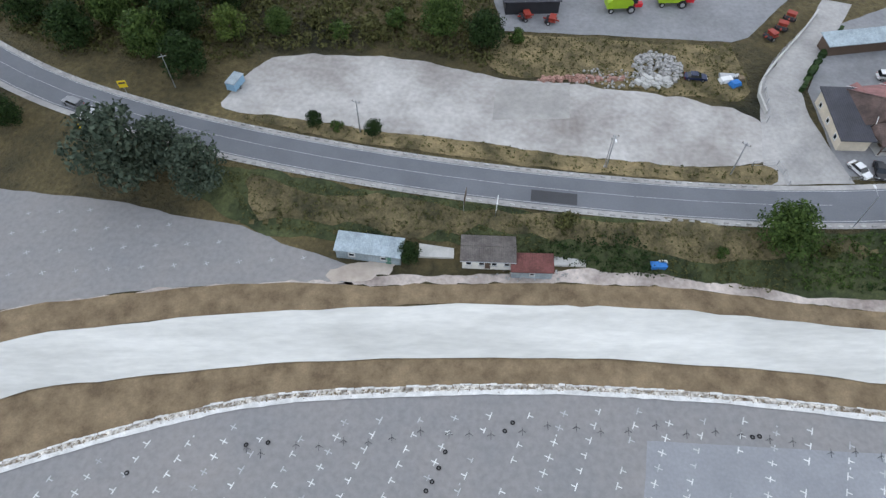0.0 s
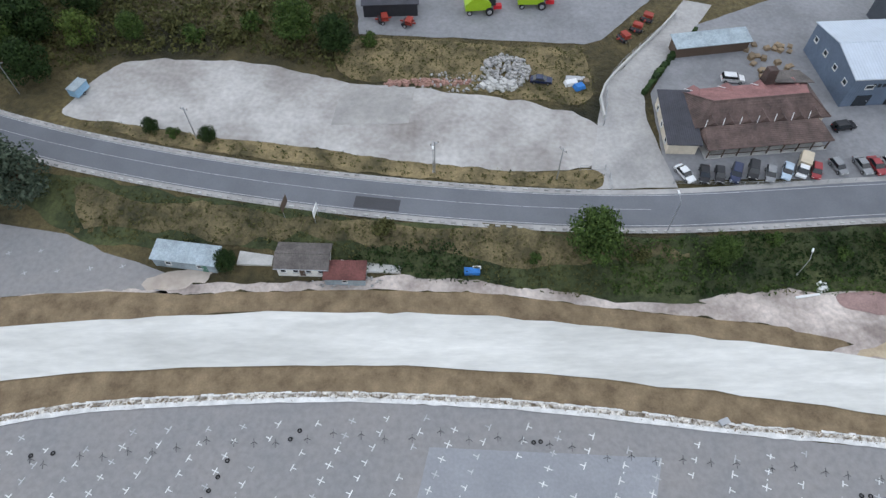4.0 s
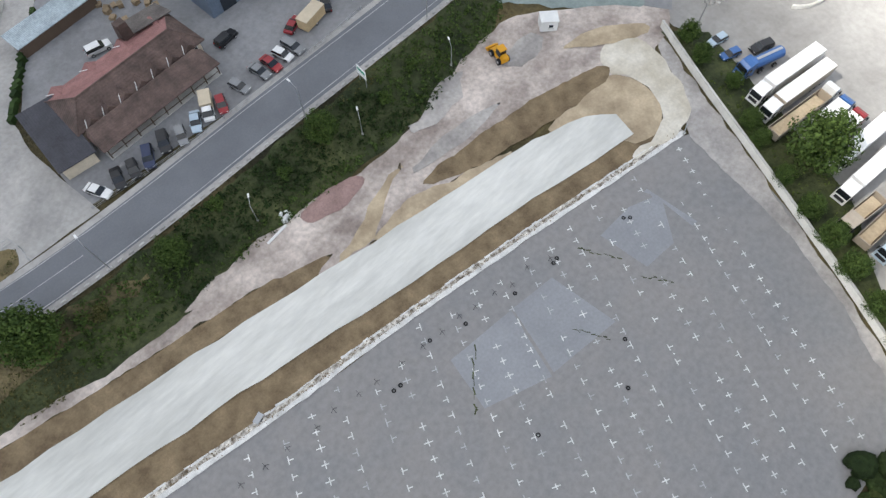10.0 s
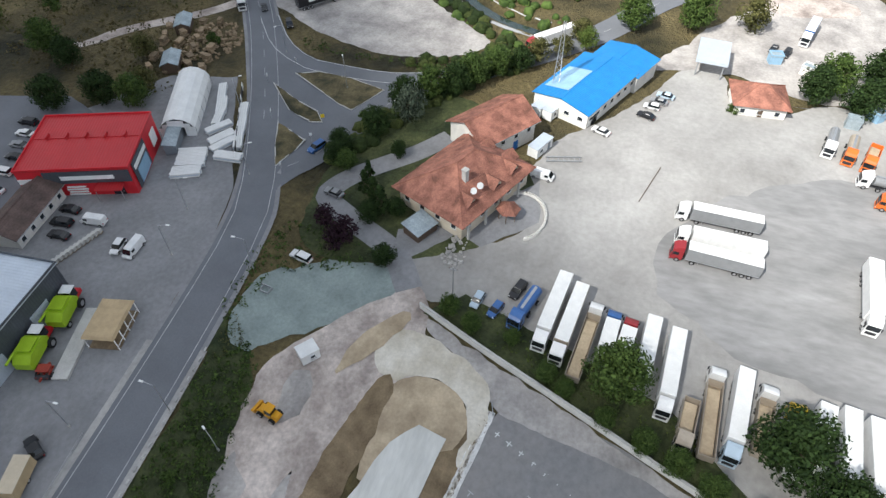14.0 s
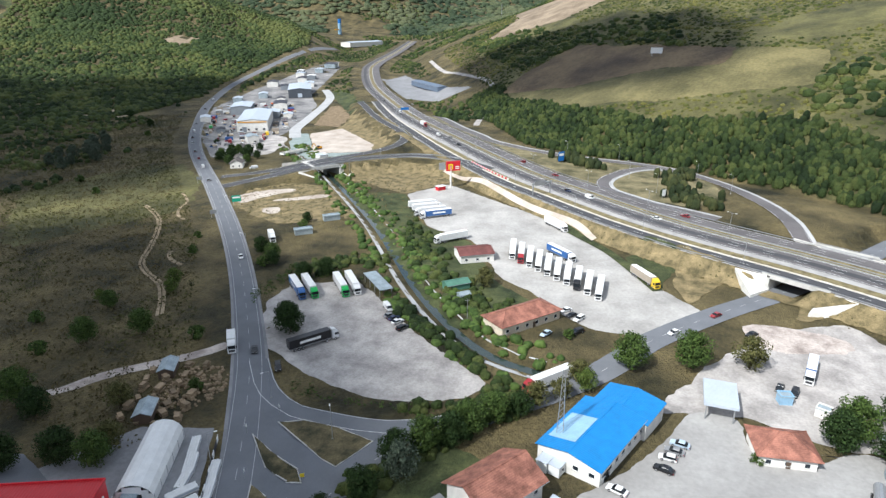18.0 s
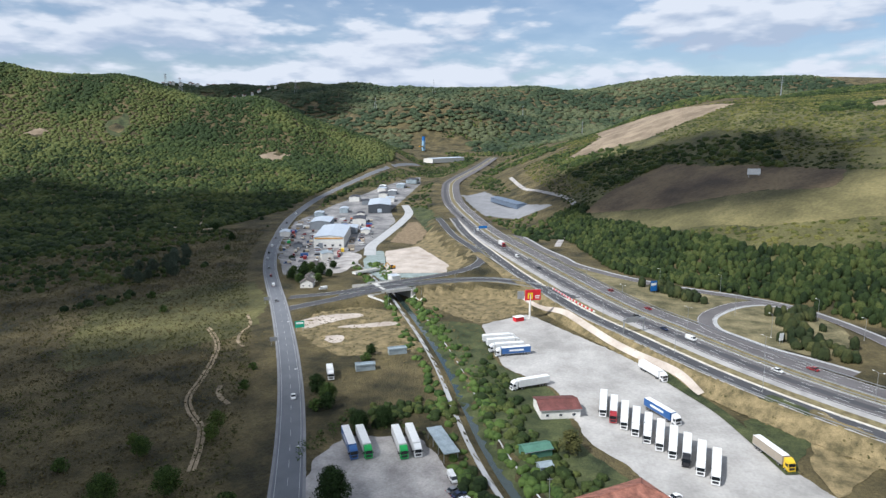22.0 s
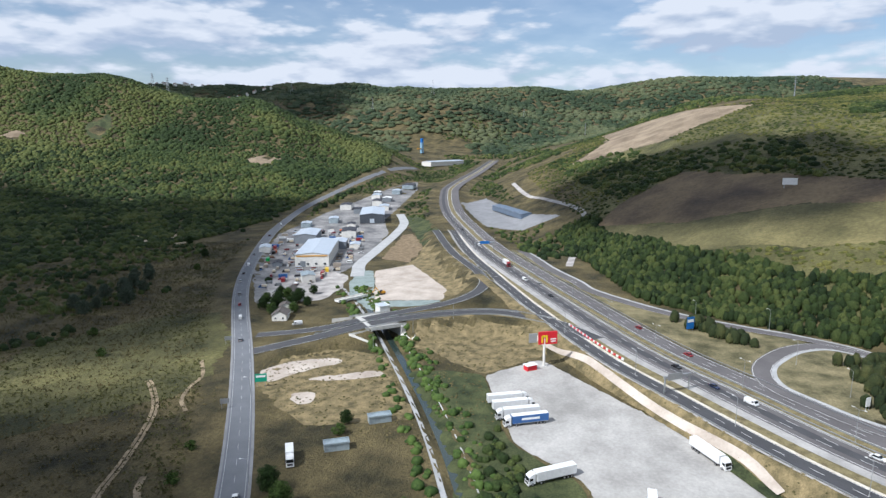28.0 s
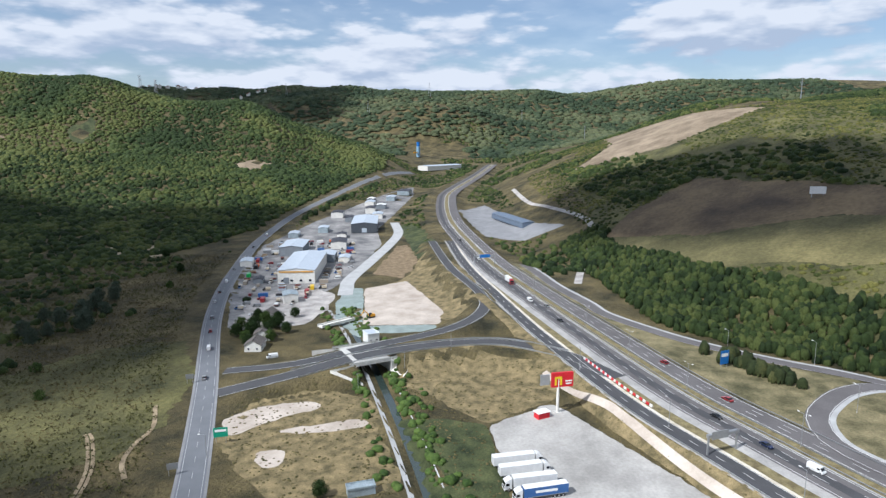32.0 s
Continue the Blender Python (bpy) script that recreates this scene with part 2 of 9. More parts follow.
M_HILL = mat("hillside_grass", (0.05, 0.055, 0.02), var=0.45, scale=40, fine=26, bump=0.5, second=(0.10, 0.092, 0.034), **W)
M_TRACK = mat("trodden_earth", (0.20, 0.155, 0.095), var=0.25, scale=5, fine=12, bump=0.3, second=(0.30, 0.235, 0.15), **W)
M_ASPHALT = mat("asphalt", (0.15, 0.157, 0.17), var=0.10, scale=9, fine=30, bump=0.1, **W)
M_MOTOR = mat("motorway_asphalt", (0.122, 0.113, 0.113), var=0.14, scale=9, fine=30, bump=0.1, stretch=(0.6, 0.6, 1), **W)
M_ASPHALT_D = mat("dark_asphalt", (0.066, 0.066, 0.070), var=0.12, scale=9, fine=30, bump=0.1, **W)
M_YARD = mat("worn_paving", (0.23, 0.23, 0.235), var=0.16, scale=12, fine=14, bump=0.12, **W)
M_CONCRETE = mat("lot_concrete", (0.268, 0.264, 0.262), var=0.13, scale=15, fine=16, bump=0.12, second=(0.235, 0.222, 0.212), **W)
M_CONCRETE_P = mat("pale_concrete", (0.275, 0.28, 0.292), var=0.09, scale=7, fine=16, bump=0.1, **W)
M_GRAVEL = mat("pale_gravel", (0.275, 0.247, 0.225), var=0.13, scale=15, fine=16, bump=0.15, second=(0.44, 0.425, 0.40), **W)
M_WHITE_YARD = mat("limestone_yard", (0.315, 0.301, 0.279), var=0.15, scale=20, fine=18, bump=0.15, second=(0.405, 0.388, 0.362), **W)
M_TRUCKYARD = mat("dusty_limestone_yard", (0.27, 0.26, 0.246), var=0.13, scale=24, fine=20, bump=0.15, second=(0.345, 0.335, 0.318), **W)
M_SWEPT = mat("tyre_swept_gravel", (0.205, 0.203, 0.2), var=0.18, scale=14, fine=10, bump=0.12, second=(0.255, 0.25, 0.245), stretch=(1.0, 0.35, 1.0), **W)
M_BED = mat("crushed_stone_bed", (0.53, 0.525, 0.485), var=0.10, scale=8, fine=12, bump=0.15, second=(0.64, 0.63, 0.585), stretch=(0.22, 1.0, 1.0), **W)
M_BROWN = mat("brown_earth", (0.165, 0.118, 0.068), var=0.2, scale=4, fine=14, bump=0.6, second=(0.225, 0.168, 0.10), **W)
M_TAN = mat("tan_sand", (0.36, 0.28, 0.185), var=0.14, scale=6, fine=12, bump=0.35, second=(0.47, 0.38, 0.26), **W)
M_PINK = mat("pinkish_gravel", (0.35, 0.29, 0.255), var=0.26, scale=8, fine=10, bump=0.3, second=(0.48, 0.42, 0.375), **W)
M_REDGRAVEL = mat("red_gravel", (0.30, 0.20, 0.18), var=0.2, scale=3, fine=9, bump=0.5, **W)
M_DUSTY = mat("dusty_gravel", (0.33, 0.32, 0.305), var=0.15, scale=9, fine=12, bump=0.12, second=(0.38, 0.365, 0.345), **W)
M_LOTGRAVEL = mat("lot_gravel", (0.31, 0.288, 0.27), var=0.2, scale=9, fine=12, bump=0.2, second=(0.41, 0.382, 0.355), **W)
M_ESTATE = mat("estate_paving", (0.135, 0.135, 0.14), var=0.3, scale=22, fine=14, bump=0.12, second=(0.25, 0.24, 0.23), **W)
M_SAND = mat("pale_sand", (0.41, 0.345, 0.285), var=0.13, scale=14, fine=12, bump=0.2, second=(0.49, 0.43, 0.37), **W)
M_PATHCON = mat("grey_path_concrete", (0.40, 0.40, 0.395), var=0.12, scale=7, fine=14, bump=0.1, **W)
M_DRYGREEN = mat("mown_verge", (0.105, 0.1, 0.045), var=0.4, scale=10, fine=14, bump=0.4, second=(0.175, 0.148, 0.08), **W)
M_CREAM = mat("cream_limestone", (0.55, 0.49, 0.38), var=0.13, scale=6, fine=12, bump=0.3, second=(0.62, 0.58, 0.50), **W)
M_TEAL = mat("greenish_crushed_rock", (0.24, 0.285, 0.27), var=0.17, scale=6, fine=12, bump=0.4, **W)
M_FIELD = mat("ploughed_field", (0.085, 0.06, 0.038), var=0.32, scale=60, fine=20, bump=0.2, second=(0.15, 0.108, 0.058), **W)
M_VERGE = mat("dry_median_grass", (0.15, 0.118, 0.06), var=0.3, scale=3, fine=10, bump=0.5, second=(0.20, 0.17, 0.085), **W)
M_PALEFIELD = mat("pasture", (0.085, 0.082, 0.031), var=0.35, scale=50, fine=24, bump=0.3, second=(0.138, 0.118, 0.05), **W)
M_BARE = mat("bare_hillside", (0.20, 0.15, 0.10), var=0.25, scale=30, fine=20, bump=0.2, second=(0.26, 0.205, 0.14), **W)
M_WHITE = plain("white_paint", (0.78, 0.78, 0.76), 0.5)
M_LINE = mat("road_paint", (0.62, 0.62, 0.60), var=0.25, scale=1.2, bump=0.05, **W)
M_FAINT = mat("worn_road_paint", (0.42, 0.42, 0.42), var=0.25, scale=1.2, bump=0.05, **W)
M_CURB = mat("white_curb", (0.66, 0.65, 0.62), var=0.2, scale=2, bump=0.3, **W)
M_RUBBLY = mat("crumbled_soil", (0.16, 0.125, 0.085), var=0.35, scale=0.9, fine=6, bump=0.5, second=(0.62, 0.59, 0.53), **W)
M_STONE = mat("kerb_stone", (0.42, 0.41, 0.39), var=0.2, scale=0.6, bump=0.2, rand=0.25)
M_BETON = mat("cast_concrete", (0.48, 0.47, 0.44), var=0.14, scale=2.5, bump=0.15)
M_GREYWALL = mat("grey_render", (0.20, 0.22, 0.24), var=0.10, scale=3, bump=0.08)
M_CLAD = ribbed("anthracite_cladding", (0.085, 0.095, 0.11), 0.5, 0.5, 0.3)
M_BLUEGREY = ribbed("blue_grey_cladding", (0.14, 0.18, 0.24), 0.5, 0.5, 0.2)
M_PLASTER = mat("white_plaster", (0.68, 0.66, 0.61), var=0.10, scale=2.5, bump=0.06)
M_CREAMWALL = mat("cream_plaster", (0.58, 0.51, 0.40), var=0.12, scale=2.5, bump=0.06)
M_REDTILE = ribbed("red_roof_tile", (0.20, 0.085, 0.06), 0.4, 0.75, 0.0, 0.28, "Y", 0.05, (0.31, 0.135, 0.095))
M_BROWNTILE = ribbed("brown_roof_tile", (0.085, 0.06, 0.052), 0.4, 0.75, 0.0, 0.25, "Y", 0.05, (0.12, 0.082, 0.07))
M_PINKTILE = ribbed("faded_pink_tile", (0.27, 0.135, 0.125), 0.4, 0.75, 0.0, 0.25, "Y", 0.05)
M_DARKROOF = ribbed("dark_sheet_roof", (0.055, 0.055, 0.065), 0.4, 0.6, 0.2, 0.2)
M_REDROOF = ribbed("red_sheet_roof", (0.45, 0.025, 0.03), 0.6, 0.4, 0.1, 0.06)
M_REDWALL = plain("red_panel", (0.55, 0.02, 0.03), 0.4)
M_BLUEROOF = ribbed("bright_blue_sheet_roof", (0.018, 0.20, 0.50), 0.6, 0.4, 0.1, 0.10)
M_PALEBLUEROOF = ribbed("pale_blue_sheet", (0.28, 0.45, 0.60), 0.6, 0.4, 0.1, 0.10)
M_GREYROOF = ribbed("pale_grey_sheet_roof", (0.50, 0.55, 0.61), 0.6, 0.4, 0.2, 0.06)
M_TIN = ribbed("weathered_tin", (0.36, 0.42, 0.45), 0.3, 0.55, 0.4, 0.22)
M_RUSTRED = ribbed("rusty_red_sheet", (0.15, 0.058, 0.05), 0.3, 0.7, 0.1, 0.35)
M_ASBESTOS = ribbed("old_brown_sheet", (0.13, 0.115, 0.105), 0.3, 0.9, 0.0, 0.3)
M_GREENSHEET = ribbed("green_sheet", (0.10, 0.22, 0.16), 0.3, 0.55, 0.2, 0.15)
M_TENT = mat("white_tarpaulin", (0.72, 0.72, 0.70), 0.5, var=0.07, scale=2, bump=0.05)
M_CANVAS = mat("beige_canvas", (0.45, 0.34, 0.20), 0.8, var=0.12, scale=1.5, bump=0.1)
M_GLASS = plain("window_glass", (0.02, 0.026, 0.034), 0.06, spec=0.6, var=0.02)
M_CARGLASS = plain("tinted_glass", (0.012, 0.015, 0.018), 0.08, spec=0.6, var=0.02)
M_RUBBER = plain("black_rubber", (0.018, 0.018, 0.018), 0.85)
M_STEEL = plain("galvanised_steel", (0.42, 0.43, 0.44), 0.42, 0.7)
M_DARKSTEEL = plain("dark_steel", (0.045, 0.045, 0.05), 0.55, 0.4)
M_CHROME = plain("wheel_rim", (0.45, 0.45, 0.46), 0.35, 0.7)
M_LAMP = plain("lamp_lens", (0.75, 0.75, 0.72), 0.2)
M_TAIL = plain("tail_light", (0.4, 0.01, 0.01), 0.25)
M_ORANGE = plain("machine_yellow", (0.62, 0.30, 0.015), 0.45)
M_FARMRED = plain("faded_red_paint", (0.30, 0.045, 0.03), 0.5, var=0.2)
M_LIME = plain("lime_green_paint", (0.30, 0.45, 0.02), 0.4)
M_YELLOW = plain("sign_yellow", (0.75, 0.55, 0.02), 0.45)
M_GREENSIGN = plain("sign_green", (0.02, 0.28, 0.17), 0.45)
M_BLUESIGN = plain("sign_blue", (0.02, 0.14, 0.42), 0.45)
M_BROWNSIGN = plain("brown_board", (0.10, 0.07, 0.05), 0.7)
M_TRUNK = mat("bark", (0.10, 0.075, 0.05), 0.9, var=0.3, scale=0.5, bump=0.4)
M_TIMBER = mat("sawn_timber", (0.25, 0.185, 0.115), 0.8, var=0.25, scale=0.8, bump=0.15, rand=0.3)
M_RUBBLE = mat("rubble", (0.36, 0.35, 0.33), 0.9, var=0.3, scale=0.7, bump=0.3)
M_REDRUBBLE = mat("brick_rubble", (0.34, 0.20, 0.16), 0.9, var=0.3, scale=0.7, bump=0.3)
M_TARPBLUE = plain("blue_plastic", (0.03, 0.16, 0.45), 0.5, var=0.2)
M_WATER = plain("canal_water", (0.03, 0.045, 0.04), 0.08, spec=0.6)
M_L_DARK = leafy("dark_leaves", (0.010, 0.022, 0.006), (0.035, 0.062, 0.016))
M_L_MID = leafy("green_leaves", (0.024, 0.046, 0.011), (0.085, 0.13, 0.03))
M_L_LIGHT = leafy("light_green_leaves", (0.035, 0.06, 0.012), (0.12, 0.16, 0.035))
M_L_OLIVE = leafy("olive_leaves", (0.045, 0.05, 0.016), (0.12, 0.115, 0.04))
M_L_GREY = leafy("grey_green_leaves", (0.03, 0.045, 0.03), (0.10, 0.125, 0.085))
M_L_PURPLE = leafy("purple_leaves", (0.012, 0.006, 0.010), (0.045, 0.02, 0.03))
M_L_WOOD = leafy("woodland", (0.014, 0.026, 0.008), (0.085, 0.10, 0.028), 0.016, 0.5, 1.5, (0.036, 0.055, 0.015), 1.1, 0.9)
# brighter copy of woodland, with the hill's sunlight put into the leaf colour
M_L_HILL = leafy("sunny_wood", (0.026, 0.043, 0.014), (0.105, 0.118, 0.036), 0.006, 0.36, 2.4, (0.052, 0.074, 0.022), 0.6, 1.3)
M_L_TUSSOCK = leafy("tussock_grass", (0.05, 0.048, 0.017), (0.15, 0.12, 0.055), 0.05, 0.5, 1.3)
M_L_DEEP = leafy("deep_wood", (0.011, 0.021, 0.007), (0.066, 0.082, 0.023), 0.03, 0.55, 1.2, (0.03, 0.047, 0.013), 1.6, 0.8)
M_L_PINE = leafy("pine_needles", (0.016, 0.026, 0.010), (0.07, 0.075, 0.026), 0.3, 0.5, 1.0, (0.034, 0.044, 0.016), 2.0, 0.6)
# bluer leaf tones: the haze of distance is put into the colour
M_L_FAR = leafy("hazed_far_wood", (0.030, 0.047, 0.025), (0.10, 0.112, 0.056), 0.004, 0.3, 2.4, (0.052, 0.072, 0.036), 0.25, 2.5)
M_L_SCRUB = leafy("hillside_scrub_leaves", (0.026, 0.038, 0.011), (0.135, 0.128, 0.036), 0.02, 0.5, 1.7, (0.066, 0.076, 0.02), 1.3, 0.7)
PAINT = {"w": (0.70, 0.70, 0.69), "k": (0.012, 0.012, 0.014), "g": (0.22, 0.225, 0.23), "n": (0.015, 0.025, 0.07), "r": (0.26, 0.02, 0.025),
         "b": (0.035, 0.11, 0.30), "l": (0.38, 0.47, 0.55), "y": (0.68, 0.45, 0.02), "o": (0.6, 0.13, 0.02), "t": (0.34, 0.29, 0.23), "e": (0.02, 0.33, 0.07), "c": (0.52, 0.44, 0.32)}
M_PAINT = {k: plain("paint_" + {"w": "white", "k": "black", "g": "grey", "n": "navy", "r": "red", "b": "blue", "l": "light_blue", "y": "yellow", "o": "orange", "t": "dusty_tan", "e": "green", "c": "beige"}[k], v, 0.32, spec=0.5) for k, v in PAINT.items()}
COLOUR = {"w": "white", "k": "black", "g": "grey", "n": "navy blue", "r": "red", "b": "blue", "l": "pale blue", "y": "yellow", "o": "orange", "t": "dusty tan", "e": "green", "c": "beige"}

# ================= terrain =================
def sstep(a, b, x):
    t = np.clip((x - a) / (b - a), 0, 1)
    return t * t * (3 - 2 * t)


def spline(pts, step=3.0):
    """A smooth line through the points (Catmull-Rom), as an array sampled about every step metres."""
    P = [np.array(p, float) for p in pts]
    P = [2 * P[0] - P[1]] + P + [2 * P[-1] - P[-2]]
    res = []
    for i in range(1, len(P) - 2):
        a, b, c, d = P[i - 1], P[i], P[i + 1], P[i + 2]
        n = max(1, int(np.linalg.norm((c - b)[:2]) / step))
        for k in range(n):
            t = k / n
            res.append(0.5 * (2 * b + (c - a) * t + (2 * a - 5 * b + 4 * c - d) * t * t + (3 * b - a - 3 * c + d) * t ** 3))
    res.append(P[-2])
    return np.array(res)


def away(X, Y, line):
    """Distance of points from a polyline, with the height of the nearest place on it when the line has one."""
    best, z = np.full(X.shape, 1e9), np.zeros(X.shape)
    for a, b in zip(line[:-1], line[1:]):
        d = b[:2] - a[:2]
        L = d @ d + 1e-9
        s = np.clip(((X - a[0]) * d[0] + (Y - a[1]) * d[1]) / L, 0, 1)
        q = np.hypot(X - a[0] - s * d[0], Y - a[1] - s * d[1])
        m = q < best
        best = np.where(m, q, best)
        if len(a) > 2:
            z = np.where(m, a[2] + s * (b[2] - a[2]), z)
    return best, z


AX, AY = 0.911, 0.413   # the valley runs this way
def hill(U, V, u, v, height, su, sv, turn=0.0):
    c, s = math.cos(radians(turn)), math.sin(radians(turn))
    a, b = (U - u) * c + (V - v) * s, -(U - u) * s + (V - v) * c
    return height * np.exp(-((a / su) ** 2 + (b / sv) ** 2))


# centre lines: x, y, height
MAIN = [(-150, 150, 4), (-93, 109, 3.6), (-58, 92, 3.5), (-19, 80.3, 3.4), (22, 72.6, 3.4), (63, 69, 3.4), (106, 70.8, 3.5), (141, 72.3, 3.7),
        (173, 75, 3.4), (188, 79, 3.0), (208, 88, 2.4), (233, 100.8, 1.3), (264, 118.7, 0.8), (316, 154, 0.7), (365, 191, 0.7), (426, 241, 0.8),
        (522, 322, 1.2), (615, 386, 2), (752, 465, 4.5), (928, 535, 8), (1223, 590, 14), (1480, 640, 22)]
MOTORWAY = [(252, -212, 6), (327, -123, 6), (368.3, -73.8, 6), (399, -28.8, 6), (420, -3, 6), (440, 17, 6), (458, 34, 6), (479, 54.5, 6), (498, 70, 6), (520, 86, 6), (547, 105, 6), (584, 131, 6), (624, 158.5, 6),
            (685, 200.5, 6.6), (767, 249, 7.5), (897, 321, 11), (1047, 386, 16), (1169, 425, 20), (1462, 485, 27), (1800, 560, 36)]
CONNECTOR = [(430, 238, 0.9), (453, 217.5, 3.6), (480, 197, 6), (507, 170, 6.1), (519, 145, 6.1), (514, 116, 6), (494, 90, 6)]
CANAL = [(560, 262), (520, 226), (471, 186), (395, 130), (325, 86), (294, 62), (281, 46.8), (276, 33)]
BRANCH = [(196, 76), (208, 70.8), (222, 65.4), (232.4, 60), (241, 53), (252.3, 41.2), (277.2, 17.6), (302, 1.4), (328, -21.5), (349, -43), (380, -72), (420, -105)]
FEEDER = [(450, 252, 1.0), (463, 224, 3.8), (490, 201.5, 6.1), (531, 177, 6.1), (570, 173, 6.1), (608, 188, 6.2), (673, 234, 6.8), (770, 290, 8)]
S_MAIN, S_MW, S_CON, S_CANAL, S_BR, S_FEED = (spline(p, 12) for p in (MAIN, MOTORWAY, CONNECTOR, CANAL, BRANCH, FEEDER))

nrm = np.gradient(S_MW[:, :2], axis=0)
nrm /= np.linalg.norm(nrm, axis=1)[:, None]
S_MWB = np.c_[S_MW[:, :2] + 8.8 * np.c_[-nrm[:, 1], nrm[:, 0]], S_MW[:, 2]]   # middle of the whole bank


def relief(X, Y):
    """Natural ground without the earthworks."""
    U, V = (X - 150) * AX + (Y - 30) * AY, (X - 150) * AY - (Y - 30) * AX
    z = 0.025 * np.clip(U - 600, 0, 3000)
    foot = np.interp(U, [-300, 0, 240, 450, 650, 1000, 1500, 3000], [330, 280, 232, 138, 112, 105, 190, 420])
    t = np.maximum(0, V - foot)
    z = z + 215 * (1 - np.exp(-t / 480)) * (0.25 + 0.75 * sstep(2400, 1400, U))
    z = z + hill(U, V, 1150, 500, 30, 420, 120, 15)
    # the rounded hill over the main road, and the ridge that closes the valley
    spur = np.interp(V, [-1700, -877, -640, -506, -366, -254, -182, -111, -40, 10], [270, 222, 196, 172, 162, 131, 106, 72, 25, 0])
    z = z + spur * np.exp(-((U - 1450) / np.where(U < 1450, 300.0, 340.0)) ** 2)
    ridge = np.interp(V, [-2600, -2050, -1493, -1250, -683, -149, 75, 449, 600, 720, 860, 1300, 1700], [390, 355, 290, 272, 280, 282, 268, 262, 252, 226, 226, 268, 275])
    z = z + ridge * np.exp(-((U - 3300) / 720) ** 2)
    z = z + hill(U, V, 2400, 60, 128, 250, 330, -12) + hill(U, V, 2650, -520, 70, 300, 260, 20)
    z = z + 9 * np.sin(X / 190 + 1.3) * np.sin(Y / 170) * sstep(700, 1300, np.hypot(X - 150, Y - 30))
    z = z - 13 * sstep(0.25, 0.95, np.abs(np.sin(V / 95 + 0.9 * np.sin(U / 210)))) * sstep(1120, 1300, U) * sstep(-60, -140, V)
    return z


def bank(X, Y, line, half, slope):
    d, z = away(X, Y, line)
    return z - np.maximum(0, d - half) * slope, d


def H(X, Y):
    """Ground height with road banks, cuttings and the canal."""
    X, Y = np.asarray(X, float), np.asarray(Y, float)
    z = relief(X, Y)
    # the main road: raised land on its north side, a grass bank on its south side
    d, zr = away(X, Y, S_MAIN)
    north = Y > np.interp(X, S_MAIN[:, 0], S_MAIN[:, 1])
    up = np.where(north, zr - 0.02 * np.maximum(0, d - 8) * (X > 230), zr * np.clip(1 - (d - 5.5) / 9.0, 0, 1))
    up = up + np.where(north & (X < 230), 0.012 * np.minimum(np.maximum(0, d - 8), 70), 0)
    z = np.maximum(z, up)
    z = np.maximum(z, 1.1 * sstep(138, 160, X) * sstep(262, 225, X) * sstep(95, 80, Y))
    # level ground beside the motorway, as far as the ramp along the wood
    dm, _ = away(X, Y, S_MW)
    right = Y < np.interp(X, S_MW[:, 0], S_MW[:, 1])
    z = np.maximum(z, np.where(right, 5.95 - 0.06 * np.maximum(0, dm - 74), -9) * sstep(385, 428, X) * sstep(780, 660, X))
    left = ~right & (X > 500)
    z = np.maximum(z, np.where(left, 5.8 - 0.5 * np.maximum(0, dm - 44), -9) * sstep(522, 548, X) * sstep(820, 700, X))
    a, _ = bank(X, Y, S_MWB, 23.8, 1.0)
    b, _ = bank(X, Y, S_CON, 9.5, 0.5)
    c, _ = bank(X, Y, S_FEED, 6.0, 0.5)
    e = np.maximum(z, np.maximum(np.maximum(a, b), c))
    dc, _ = away(X, Y, S_CANAL)
    db, _ = away(X, Y, S_BR)
    gap = np.maximum(sstep(10.0, 7.0, dc), sstep(10.5, 8.0, db) * (X > 300))
    e = e * (1 - gap) + np.minimum(z, 1.0) * gap
    return e - 1.8 * sstep(5.0, 2.0, dc)

